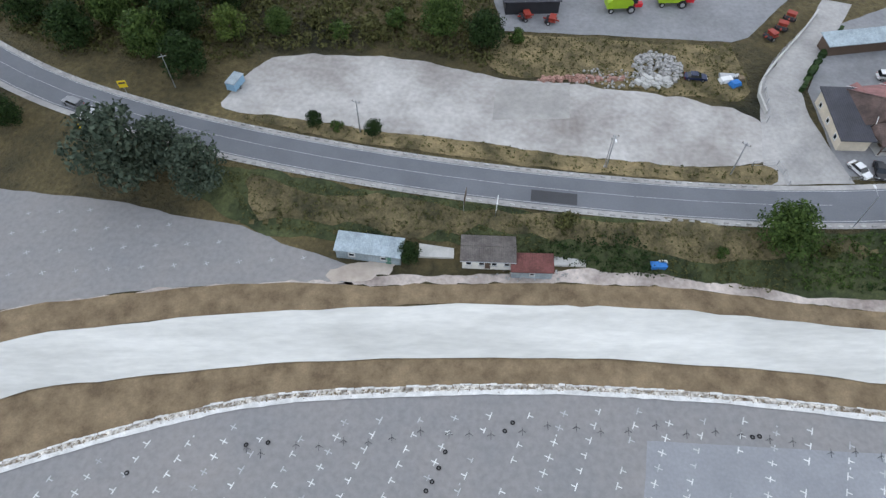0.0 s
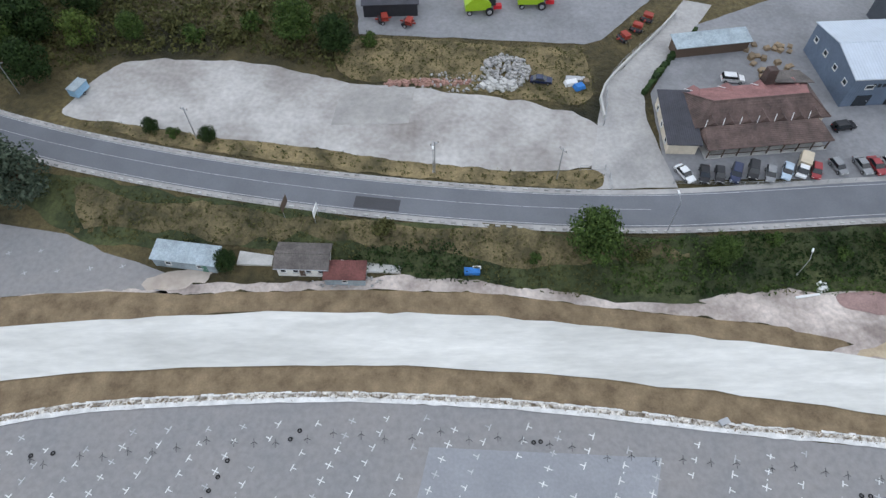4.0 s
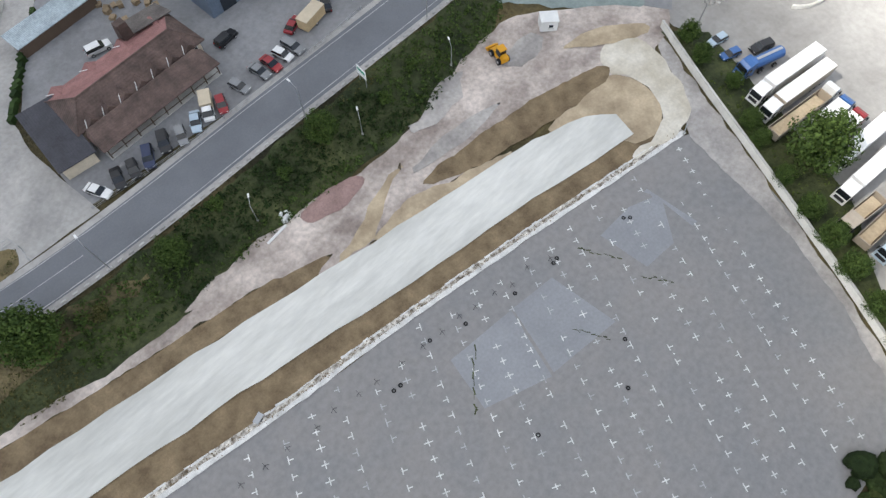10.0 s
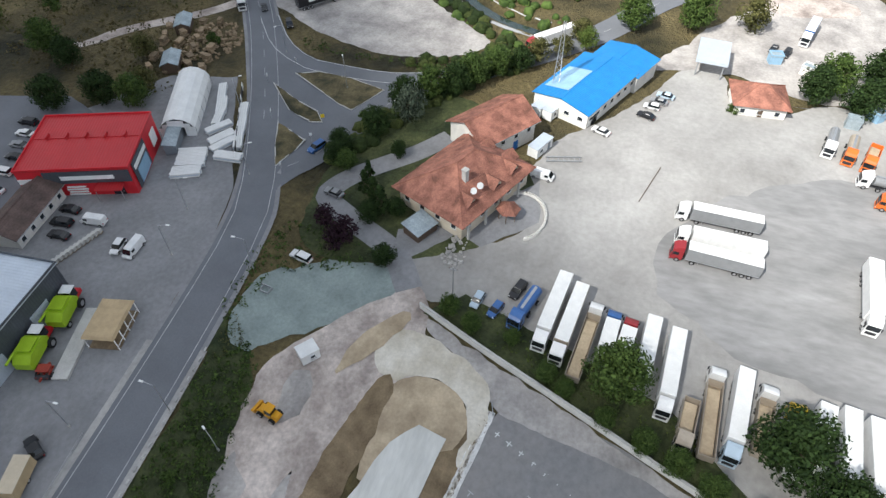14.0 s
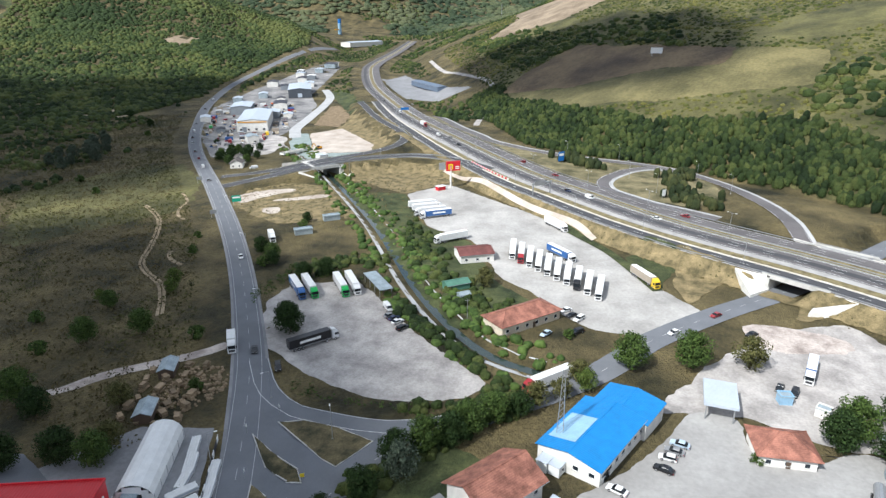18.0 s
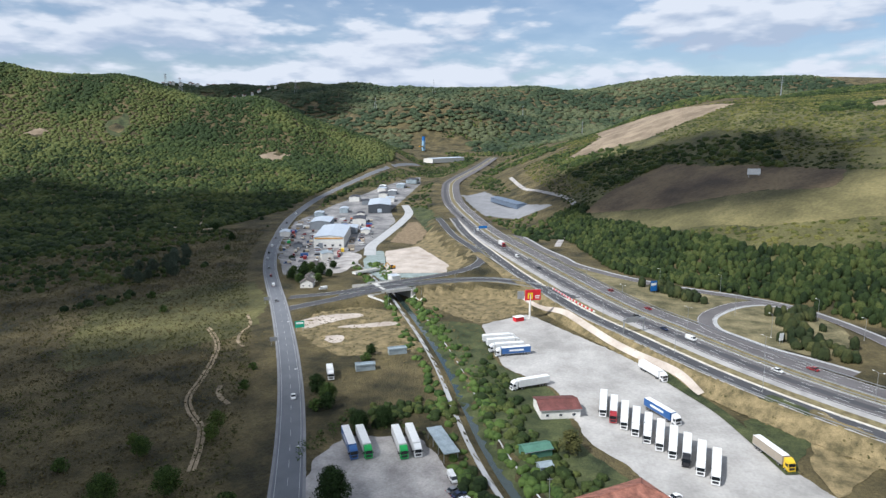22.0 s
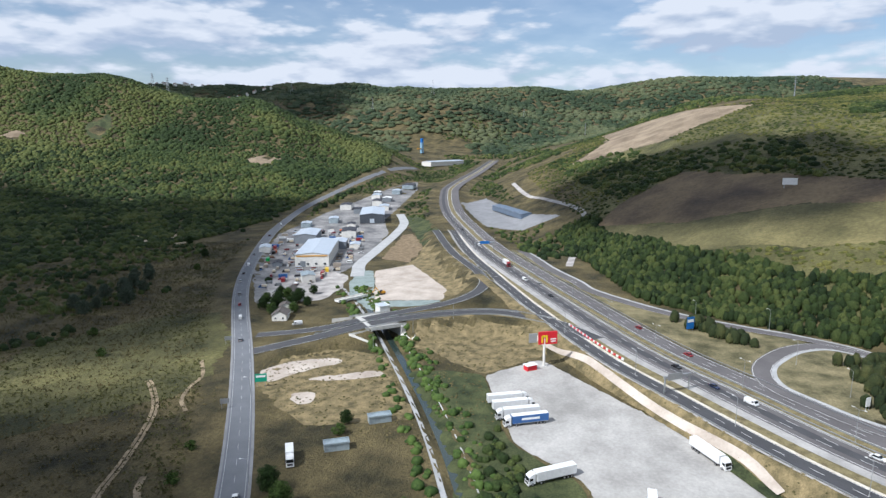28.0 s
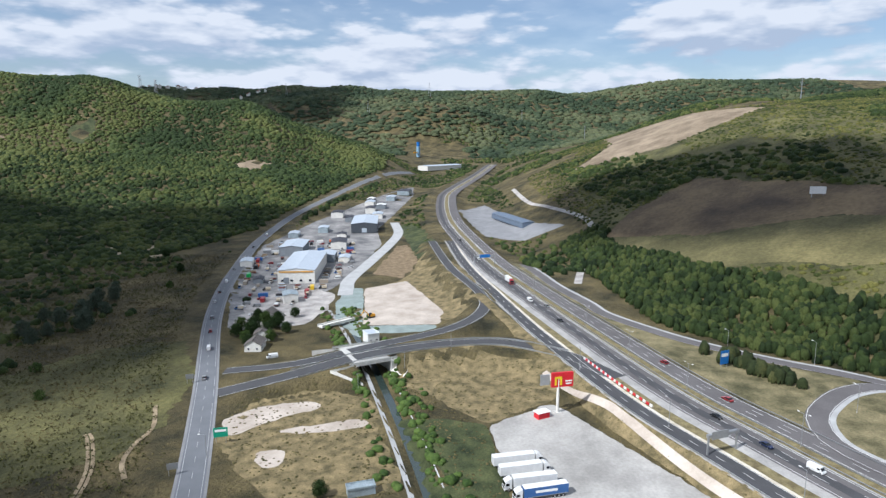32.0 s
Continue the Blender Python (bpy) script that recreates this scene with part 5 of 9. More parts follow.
solo("bay_marks_west", k, M_FAINT, "faded white cross marks", "markings", kind="stuff")
for j, pl in enumerate(([(95.7, 19.6), (107.6, 18.6), (104.4, 7.6), (94.1, 11.3)], [(108, 18.6), (116, 17.8), (117.4, 6.4), (105, 7.8)], [(127, 17.1), (139.2, 17.2), (140.1, 7.7), (127.9, 8.5)], [(28.4, 29.6), (61, 27.6), (55, 10), (24, 12)])):
    drape("concrete_patch", pl, 0.056, M_CONCRETE_P, 0.1, 3, "paler replaced concrete slab", "slab")
k = Kit()
for (x0, y0, x1, y1) in ((93, 12, 100, 19), (112, 10, 115, 5), (123, 18, 126, 12), (84, 0, 88, -5), (126, 8, 129, 4), (70, 12, 71, 4)):
    a, b = Vector((x0, y0, 0)), Vector((x1, y1, 0))
    for i in range(10):
        p = a.lerp(b, i / 10)
        k.box(p.x + rng.gauss(0, 0.15), p.y + rng.gauss(0, 0.15), float(hg(p.x, p.y)) + 0.055, (b - a).length / 9, rng.uniform(0.06, 0.22), 0.02, math.atan2(y1 - y0, x1 - x0) + rng.gauss(0, 0.25))
solo("weed_cracks", k, M_WOOD_FLOOR, "weeds growing in the concrete cracks", "weeds", kind="stuff")

# ================= vehicles =================
def wheel(parent, x, y, r=0.32, w=0.22):
    t = part("tyre", Kit().tube((0, -w / 2, 0), (0, w / 2, 0), r, n=12), M_RUBBER, parent, at=pose(x, y, r))
    part("rim", Kit().tube((0, -w / 2 - 0.01, 0), (0, w / 2 + 0.01, 0), r * 0.6, n=8), M_CHROME, t)


def make_car(c, shape, far=False):
    """Nose towards +x; far: without the parts that cannot be told apart from afar."""
    L, Wd, ht = {"sedan": (4.5, 1.78, 1.44), "hatch": (4.0, 1.72, 1.5), "suv": (4.6, 1.86, 1.7), "van": (5.1, 1.95, 2.05), "pickup": (5.6, 1.95, 2.0)}[shape]
    car = thing("van" if shape == "van" else "pickup_truck" if shape == "pickup" else "car", f"{COLOUR[c]} {'panel van' if shape == 'van' else 'small flatbed truck with a cover' if shape == 'pickup' else 'passenger ' + shape if shape != 'suv' else 'sport utility car'} standing on its wheels", "van" if shape == "van" else "truck" if shape == "pickup" else "car")
    h, b = L / 2, 0.30
    belt = 0.88 if ht < 1.6 else 1.05
    side = [(-h, b + 0.1), (-h + 0.12, b), (h - 0.15, b), (h, b + 0.15), (h - 0.05, belt - 0.18), (h - 0.25, belt - 0.08), (h - 1.15, belt), (-h + 0.6, belt), (-h + 0.05, belt - 0.05)]
    k = Kit().prism(side, -Wd / 2, Wd / 2)
    for i, p in enumerate(k.v):
        if abs(p[0]) > h - 0.3:
            k.v[i] = (p[0], p[1] * 0.88, p[2])
    part("body", k, M_PAINT[c], car)
    if shape == "van":
        up = [(h - 0.35, belt), (h - 1.1, ht - 0.06), (-h + 0.08, ht - 0.06), (-h + 0.04, belt)]
    elif shape == "hatch":
        up = [(h - 1.0, belt), (h - 1.75, ht - 0.06), (-h + 0.5, ht - 0.06), (-h + 0.08, belt)]
    elif shape == "suv":
        up = [(h - 1.15, belt), (h - 1.85, ht - 0.06), (-h + 0.35, ht - 0.06), (-h + 0.06, belt)]
    elif shape == "pickup":
        up = [(h - 0.5, belt), (h - 1.0, ht - 0.06), (h - 2.0, ht - 0.06), (h - 2.1, belt)]
    else:
        up = [(h - 1.2, belt), (h - 2.0, ht - 0.06), (-h + 1.2, ht - 0.06), (-h + 0.55, belt)]
    k = Kit().prism(up, -Wd / 2 + 0.04, Wd / 2 - 0.04)
    for i, p in enumerate(k.v):
        if p[2] > belt + 0.1:
            k.v[i] = (p[0], p[1] * 0.84, p[2])
    part("glasshouse" if shape != "van" else "upper_body", k, M_CARGLASS if shape != "van" else M_PAINT[c], car)
    x0, x1 = up[2][0], up[1][0]
    part("roof", Kit().box((x0 + x1) / 2, 0, ht - 0.07, x1 - x0 + 0.1, (Wd - 0.08) * 0.85, 0.07, 0, 0.92), M_PAINT[c], car)
    if shape == "van":
        part("windscreen", Kit().prism([(h - 0.42, belt + 0.1), (h - 0.98, ht - 0.2), (h - 0.93, ht - 0.17), (h - 0.34, belt + 0.12)], -Wd * 0.42, Wd * 0.42), M_CARGLASS, car)
        for s in (-1, 1):
            part("side_window", Kit().box(h - 1.45, s * Wd * 0.455, belt + 0.12, 0.85, 0.12, 0.5, 0, 0.9), M_CARGLASS, car)
    if shape == "pickup":
        part("cargo_box", Kit().box(-1.1, 0, 0.7, 3.3, 2.0, 1.5), M_PAINT["c"], car, "pale covered load bed")
    for s in (-1, 1):
        for x in (h - 0.85, -h + 0.85):
            if far:
                part("tyre", Kit().tube((0, -0.11, 0), (0, 0.11, 0), 0.32, n=10), M_RUBBER, car, at=pose(x, s * (Wd / 2 - 0.1), 0.32))
            else:
                wheel(car, x, s * (Wd / 2 - 0.1))
        if far:
            continue
        part("headlight", Kit().box(h - 0.1, s * Wd * 0.33, belt - 0.3, 0.12, 0.35, 0.14), M_LAMP, car)
        part("tail_light", Kit().box(-h + 0.05, s * Wd * 0.38, belt - 0.28, 0.1, 0.22, 0.2), M_TAIL, car)
        part("mirror", Kit().box(up[0][0] - 0.25, s * (Wd / 2 + 0.05), belt, 0.12, 0.16, 0.12), M_PAINT[c], car)
    return car


def make_truck(cab, body, length=16.2, kind="box"):
    """Tractor and trailer, cab towards +x, centre of the whole at the origin."""
    h = length / 2
    what = {"box": "box trailer", "tilt": "curtain-sided trailer", "tip": "open tipper trailer", "tank": "tank body"}[kind]
    t = thing("truck", f"parked truck with {COLOUR[cab]} cab and {COLOUR[body]} {what}", "truck")
    fx = h - 1.15
    k = Kit().prism([(h - 2.25, 0.6), (h - 0.02, 0.6), (h, 1.5), (h - 0.25, 2.9), (h - 0.7, 3.3), (h - 1.6, 3.7), (h - 2.25, 3.75)], -1.22, 1.22)
    for i, p in enumerate(k.v):
        if p[2] > 2.8:
            k.v[i] = (p[0], p[1] * 0.93, p[2])
    part("cab", k, M_PAINT[cab], t)
    part("windscreen", Kit().prism([(h + 0.01, 1.75), (h - 0.2, 2.72), (h - 0.24, 2.72), (h - 0.05, 1.75)], -1.08, 1.08), M_CARGLASS, t)
    part("grille", Kit().box(h, 0, 0.75, 0.06, 1.7, 0.7), M_DARKSTEEL, t)
    part("bumper", Kit().box(h - 0.05, 0, 0.35, 0.3, 2.4, 0.35), M_PAINT[cab], t)
    for s in (-1, 1):
        part("side_window", Kit().box(h - 0.95, s * 1.2, 1.75, 0.95, 0.06, 0.75), M_CARGLASS, t)
        part("mirror", Kit().box(h - 0.3, s * 1.38, 1.8, 0.14, 0.22, 0.7), M_DARKSTEEL, t)
        part("headlight", Kit().box(h, s * 0.95, 0.5, 0.08, 0.4, 0.22), M_LAMP, t)
    part("chassis", Kit().box(-0.6, 0, 0.75, length - 2.4, 0.9, 0.32), M_DARKSTEEL, t)
    x1, x0 = h - 2.75, -h
    if kind in ("box", "tilt"):
        b = part("trailer", Kit().box((x0 + x1) / 2, 0, 1.15, x1 - x0, 2.5, 2.75), M_PAINT[body], t)
        part("roof_sheet", Kit().box((x0 + x1) / 2, 0, 3.9, x1 - x0 - 0.06, 2.42, 0.05, 0, 0.99), M_TENT if body != "k" else M_PAINT["k"], b)
        for s in (-1, 1):
            part("side_rail", Kit().box((x0 + x1) / 2, s * 1.26, 1.08, x1 - x0, 0.06, 0.16), M_STEEL, b)
            part("door_bar", Kit().box(x0 - 0.03, s * 0.35, 1.3, 0.05, 0.06, 2.4), M_STEEL, b)
            if body in "bkn":
                part("lettering_bar", Kit().box((x0 + x1) / 2, s * 1.257, 2.2, (x1 - x0) * 0.5, 0.03, 0.8), M_WHITE, b, "plain white lettering bars")
    elif kind == "tip":
        k = Kit()
        for s in (-1, 1):
            k.box((x0 + x1) / 2, s * 1.2, 1.1, x1 - x0, 0.1, 1.5)
        k.box(x0 + 0.05, 0, 1.1, 0.1, 2.4, 1.5).box(x1 - 0.05, 0, 1.1, 0.1, 2.4, 1.7).box((x0 + x1) / 2, 0, 1.05, x1 - x0, 2.4, 0.12)
        b = part("tipper_body", k, M_PAINT[body], t)
        part("load", Kit().box((x0 + x1) / 2, 0, 1.2, x1 - x0 - 0.4, 2.2, 0.7, 0, 0.85), M_TAN, b)
    else:
        b = part("tank", Kit().tube((x0, 0, 2.1), (x1, 0, 2.1), 1.1, n=14), M_PAINT[body], t)
        part("walkway", Kit().box((x0 + x1) / 2, 0, 3.2, x1 - x0 - 0.6, 0.5, 0.06), M_STEEL, b)
    for s in (-1, 1):
        part("landing_leg", Kit().box(x1 - 2.6, s * 0.8, 0.1, 0.14, 0.14, 1.0), M_STEEL, t)
        part("mudguard", Kit().box(h - 4.2, s * 0.95, 1.02, 1.2, 0.5, 0.06), M_DARKSTEEL, t)
        for x in (h - 1.35, h - 4.2):
            wheel(t, x, s * 1.05, 0.5, 0.36)
        for x in ((-h + 1.6, -h + 2.9, -h + 4.2) if length > 12 else (-h + 1.5,)):
            wheel(t, x, s * 1.05, 0.5, 0.36)
    return t


PROTO = {}


def put(key, maker, x, y, turn, group="", z=None, label=""):
    """Places a vehicle: the first of its kind is built, the rest are copies."""
    m = pose(x, y, (float(hg(x, y)) + 0.11) if z is None else z, 0, 0, turn)
    if key not in PROTO:
        ob = maker()
        ob.matrix_basis = m
        PROTO[key] = ob
    else:
        ob = copy_thing(PROTO[key], m)
    tagged(ob, label, group=group)
    return ob


def cars(rows, group):
    for x, y, turn, c, shape, *z in rows:
        put((c, shape), lambda: make_car(c, shape), x, y, turn, group, *z)


def trucks(rows, group, length=16.2):
    for x, y, turn, cab, body, kind, *ln in rows:
        n = ln[0] if ln else length
        put(("truck", cab, body, kind, n), lambda: make_truck(cab, body, n, kind), x, y, turn, group)


cars([(74.7, 77.0, -65, "w", "sedan"), (78.2, 76.8, -105, "k", "sedan"), (80.9, 76.6, -105, "k", "hatch"), (83.9, 76.8, -115, "n", "suv"), (87.3, 77.5, -112, "k", "suv"),
      (90.1, 76.6, -110, "g", "hatch"), (93.4, 77.3, -118, "l", "sedan"), (96.5, 78.2, -118, "w", "pickup"), (98.6, 77.2, -112, "r", "hatch"), (103, 78.2, -76, "g", "hatch")], "cars parked before the restaurant")
cars([(107.5, 78.4, -80, "g", "sedan"), (110, 78.3, -84, "r", "sedan"), (112.7, 78.5, -75, "w", "hatch"), (115.1, 78.6, -80, "g", "suv"), (118.4, 82.6, 25, "r", "sedan"), (126, 82.5, 60, "k", "sedan"),
      (107.8, 88.4, 11, "k", "suv"), (90.4, 102.3, -8, "w", "suv"), (124.6, 93.2, -95, "w", "van"), (51.4, 102.6, -8, "n", "sedan")], "cars in the paved yard")
cars([(172.8, 27.2, 168, "l", "hatch"), (171.6, 23.6, 161, "b", "hatch"), (177, 20.6, 161, "k", "suv"), (173.3, 62.3, 77, "w", "suv"), (192, 63.4, 77, "g", "sedan"), (205, 73.2, 158, "b", "suv"),
      (164, 95.4, -172, "w", "hatch"), (164.4, 92.2, -179, "w", "van"), (168.6, 104.2, 95, "w", "van"), (170.1, 111, 92, "k", "sedan"), (166.4, 109.9, 94, "k", "suv"), (163.3, 108.1, 91, "k", "sedan")], "cars by the junction")
cars([(170.6, 130, 90, "w", "sedan"), (176, 132.8, 92, "w", "suv"), (161.3, 129, 84, "w", "van"), (181, 134, 92, "k", "sedan"), (185, 136.5, 92, "g", "sedan"), (189, 138.5, 92, "w", "sedan"), (193, 141, 92, "k", "suv"),
      (125, 90.5, 85, "w", "sedan"), (209.8, 22.0, -100, "w", "van"), (229.5, 11.6, 67, "w", "sedan"), (239.2, 1.8, 71, "k", "sedan"), (243.7, 0.7, 81, "w", "hatch"), (246.7, -0.9, 76, "g", "sedan"), (249.8, -2.4, 76, "l", "sedan")], "cars round the yards")
cars([(296, 85.7, -32, "g", "sedan"), (292.4, 81.6, -31, "w", "sedan"), (288.6, 78.6, -28, "k", "suv"), (294.5, 83.6, -31, "n", "sedan"), (255.5, 104.4, -148, "k", "suv"), (262.4, 116.0, -146, "k", "sedan"), (296.8, 33.8, 150, "l", "sedan"), (315.4, 29.2, 134, "w", "sedan"),
      (311.9, 27.0, 136, "k", "sedan"), (309.9, 24.4, 150, "w", "suv"), (300.5, 24.4, 137, "k", "suv"), (308.1, -5.1, 137, "w", "sedan"), (324.6, -19.5, 137, "r", "sedan"), (313, -28.5, 131, "k", "sedan"), (282.1, -30.2, 158, "k", "sedan"), (280.4, -33.4, 158, "k", "suv")], "cars by the truck park")
MZ = 6.12
cars([(706, 222, 212, "w", "van", 7.0), (781, 266, 209, "k", "sedan", 8.1), (599, 153.3, 218, "w", "van", MZ), (589.8, 141, 218, "g", "sedan", MZ), (564, 128, 218, "k", "sedan", MZ), (452, 40, 221, "n", "sedan", MZ), (412.4, -4, 232, "w", "sedan", MZ),
      (419.6, -17, 52, "r", "sedan", MZ), (441, 28, 228, "w", "van", MZ), (518.2, 73.7, 45, "r", "hatch", MZ), (486, 50, 45, "r", "sedan", MZ), (468.6, 54, 225, "k", "sedan", MZ), (466.5, 239, 137, "w", "van", 3.4)], "traffic on the motorway")
cars([(330, 163, 217, "w", "sedan"), (440, 254, 40, "g", "sedan"), (470, 279, 40, "w", "van"), (492, 298, 40, "r", "hatch"), (512, 315, 40, "g", "suv"), (540, 338, 40, "w", "sedan"), (560, 352, 40, "k", "sedan"), (585, 368, 38, "w", "van"), (620, 391, 34, "g", "sedan"), (660, 414, 33, "w", "suv"),
      (700, 437, 30, "k", "sedan"), (760, 468, 28, "w", "van")], "traffic on the main road")

trucks([(173.1, 13.8, 172, "w", "w", "box"), (171.3, 10.6, 172, "w", "t", "tilt"), (168.5, 7.4, -8, "w", "t", "tip"), (171.2, 3.6, -6, "b", "w", "box", 9.0), (170.4, 0.8, -8, "r", "w", "box", 9.0), (169.4, -2.8, 174, "w", "w", "box", 12.5), (166.1, -6.7, 174, "w", "w", "box"),
        (157.6, -9.6, 171, "t", "t", "tip", 9.0), (160.8, -13.2, -6, "w", "t", "tip"), (161.2, -17.0, 171, "l", "w", "box"), (161.5, -21.0, -9, "w", "t", "tip", 12.5), (159.4, -25.0, -9, "y", "w", "tank", 12.5), (160, -28.8, 168, "w", "w", "box", 12.5), (158.4, -32.4, 172, "w", "w", "box"), (157.6, -36.2, 174, "w", "w", "box")], "trucks parked along the wall")
trucks([(205.5, -14.4, 88, "w", "g", "tilt"), (198.4, -14.6, 88, "w", "w", "box"), (193.8, -13.8, 86, "r", "g", "tilt"), (192.4, -40.8, 172, "w", "w", "box"), (238.9, -39.4, 165, "w", "g", "tank", 9.0), (237.1, -43.4, 164, "o", "t", "tank", 9.0), (235.4, -47.4, 160, "o", "o", "tip", 9.0), (226.4, -47.9, 84, "w", "g", "tank", 9.0), (219.5, -50.6, 77, "o", "t", "tip", 9.0)], "trucks in the wide yard")
trucks([(268.1, 30.0, 138, "r", "w", "tilt"), (306.5, 125, -139, "b", "b", "tilt"), (308.6, 121, -140, "e", "w", "box"), (312.8, 110.6, -143, "e", "w", "box"), (315.4, 107, -144, "w", "w", "box"), (272.1, 101.6, -39, "w", "k", "tilt"), (354.6, 162.7, -143, "w", "w", "box", 9.0), (262.8, 123.8, -147, "w", "w", "box", 9.0), (292, -40, 162, "w", "b", "tilt", 12.5), (172.6, 18.6, 163, "b", "b", "tank", 9.0)], "trucks in the gravel lots")
TPC = "wrwwwwwkww"
trucks([(366.5 - 3.55 * i, 55.6 - 4.1 * i, -173 - 1.0 * i, TPC[i], "w", "box") for i in range(10)], "row of trucks in the truck park")
trucks([(367.1, 35.6, -136, "w", "b", "tilt"), (406, 41.5, -140, "w", "w", "box"), (349.5, 2.6, -148, "y", "t", "tilt"), (374.9, 84.9, 134, "w", "w", "tilt"), (422.4, 112.2, -56, "w", "w", "box"), (417.6, 108.6, -55, "w", "w", "box"), (411.6, 105.4, 124, "w", "w", "box"), (407.4, 101.2, 126, "w", "b", "tilt"), (640, 178, 213, "r", "w", "box", 12.5)], "trucks in and about the truck park")


# ================= buildings =================
def window(parent, x, y, z, w, h, turn, frame=M_WHITE):
    """A window set on a wall plane, facing its own -y."""
    f = Kit()
    for s in (-1, 1):
        f.box(s * w / 2, 0, -0.04, 0.09, 0.12, h + 0.08)
        f.box(0, 0, (h if s > 0 else 0) - 0.045, w, 0.12, 0.09)
    o = part("window", f, frame, parent, at=pose(x, y, z, 0, 0, turn))
    part("pane", Kit().box(0, 0.02, 0, w, 0.06, h), M_GLASS, o)
    part("sill", Kit().box(0, -0.1, -0.08, w + 0.2, 0.2, 0.05), M_BETON, o)
    return o


def building(name, label, category, x, y, w, d, turn, h, wall, roof, kind="gable", rise=2.0, over=0.5, wins=(), doors=(), z=None, group=""):
    """Walls w along x and d along y on a base; roof ridge along x. wins: (side, count, height above floor, width, height)."""
    zb = float(hg(x, y)) if z is None else z
    b = thing(name, label, category, x, y, zb - 0.4, turn, group)
    h = h + 0.4
    k = Kit()
    if kind == "gable":
        k.add([(-w / 2, -d / 2, 0), (w / 2, -d / 2, 0), (w / 2, d / 2, 0), (-w / 2, d / 2, 0), (-w / 2, -d / 2, h), (w / 2, -d / 2, h), (w / 2, d / 2, h), (-w / 2, d / 2, h), (-w / 2, 0, h + rise), (w / 2, 0, h + rise)],
              [(3, 2, 1, 0), (0, 1, 5, 4), (1, 2, 6, 9, 5), (2, 3, 7, 6), (3, 0, 4, 8, 7), (4, 5, 9, 8), (6, 7, 8, 9)])
    else:
        k.box(0, 0, 0, w, d, h)
    part("wall", k, wall, b)
    ow, od = w / 2 + over, d / 2 + over
    drop = rise * over / (d / 2)
    if kind == "gable":
        for s in (-1, 1):
            q = Kit()
            a, e = (0, h + rise + 0.1), (s * od, h - drop + 0.1)
            q.add([(-ow, a[0], a[1]), (ow, a[0], a[1]), (ow, e[0], e[1]), (-ow, e[0], e[1]), (-ow, a[0], a[1] + 0.18), (ow, a[0], a[1] + 0.18), (ow, e[0], e[1] + 0.18), (-ow, e[0], e[1] + 0.18)],
                  [(0, 1, 2, 3), (7, 6, 5, 4), (0, 1, 5, 4), (1, 2, 6, 5), (2, 3, 7, 6), (3, 0, 4, 7)])
            part("roof", q, roof, b)
            part("gutter", Kit().tube((-ow, s * od, h - drop + 0.1), (ow, s * od, h - drop + 0.1), 0.09, n=6), M_STEEL, b)
        part("ridge", Kit().box(0, 0, h + rise + 0.2, 2 * ow, 0.35, 0.14), roof, b)
    elif kind == "hip":
        r = max(0.3, w / 2 - d / 2)
        P = [(-ow, -od, h - 0.05), (ow, -od, h - 0.05), (ow, od, h - 0.05), (-ow, od, h - 0.05), (-r, 0, h + rise), (r, 0, h + rise)]
        for f in ((0, 1, 5, 4), (2, 3, 4, 5), (1, 2, 5), (3, 0, 4)):
            q = Kit()
            top = [Vector(P[i]) + Vector((0, 0, 0.16)) for i in f]
            low = [Vector(P[i]) for i in f]
            n = len(f)
            q.add(low + top, [tuple(range(n))[::-1], tuple(range(n, 2 * n))] + [(i, (i + 1) % n, n + (i + 1) % n, n + i) for i in range(n)])
            part("roof", q, roof, b)
        for i, j in ((0, 4), (1, 5), (2, 5), (3, 4), (4, 5)):
            part("ridge", Kit().tube(Vector(P[i]) + Vector((0, 0, 0.18)), Vector(P[j]) + Vector((0, 0, 0.18)), 0.14, n=6), roof, b)
    elif kind == "lean":
        q = Kit()
        q.add([(-ow, -od, h - 0.1), (ow, -od, h - 0.1), (ow, od, h + rise), (-ow, od, h + rise), (-ow, -od, h + 0.06), (ow, -od, h + 0.06), (ow, od, h + rise + 0.16), (-ow, od, h + rise + 0.16)],
              [(3, 2, 1, 0), (4, 5, 6, 7), (0, 1, 5, 4), (1, 2, 6, 5), (2, 3, 7, 6), (3, 0, 4, 7)])
        part("roof", q, roof, b)
    elif kind == "flat":
        part("roof", Kit().box(0, 0, h, w + 2 * over, d + 2 * over, 0.22), roof, b)
        for s in (-1, 1):
            part("parapet", Kit().box(0, s * (d / 2 + over - 0.12), h + 0.22, w + 2 * over, 0.2, 0.35), wall, b)
            part("parapet", Kit().box(s * (w / 2 + over - 0.12), 0, h + 0.22, 0.2, d + 2 * over - 0.5, 0.35), wall, b)
    for side, n, wz, ww, wh in wins:
        span = w if side in "sn" else d
        for i in range(n):
            o = (i + 0.5) / n * span - span / 2
            p = {"s": (o, -d / 2 - 0.03, 0), "n": (o, d / 2 + 0.03, 180), "e": (w / 2 + 0.03, o, 90), "v": (-w / 2 - 0.03, o, -90)}[side]
            window(b, p[0], p[1], wz + 0.4, ww, wh, p[2])
    for side, o, dw, dh, m in doors:
        p = {"s": (o, -d / 2 - 0.03, 0), "n": (o, d / 2 + 0.03, 180), "e": (w / 2 + 0.03, o, 90), "v": (-w / 2 - 0.03, o, -90)}[side]
        dd = part("door", Kit().box(0, 0, 0, dw, 0.12, dh), m, b, at=pose(p[0], p[1], 0.4, 0, 0, p[2]))
        part("door_handle", Kit().box(dw * 0.35, -0.1, dh * 0.45, 0.25, 0.08, 0.08), M_STEEL, dd)
    return b


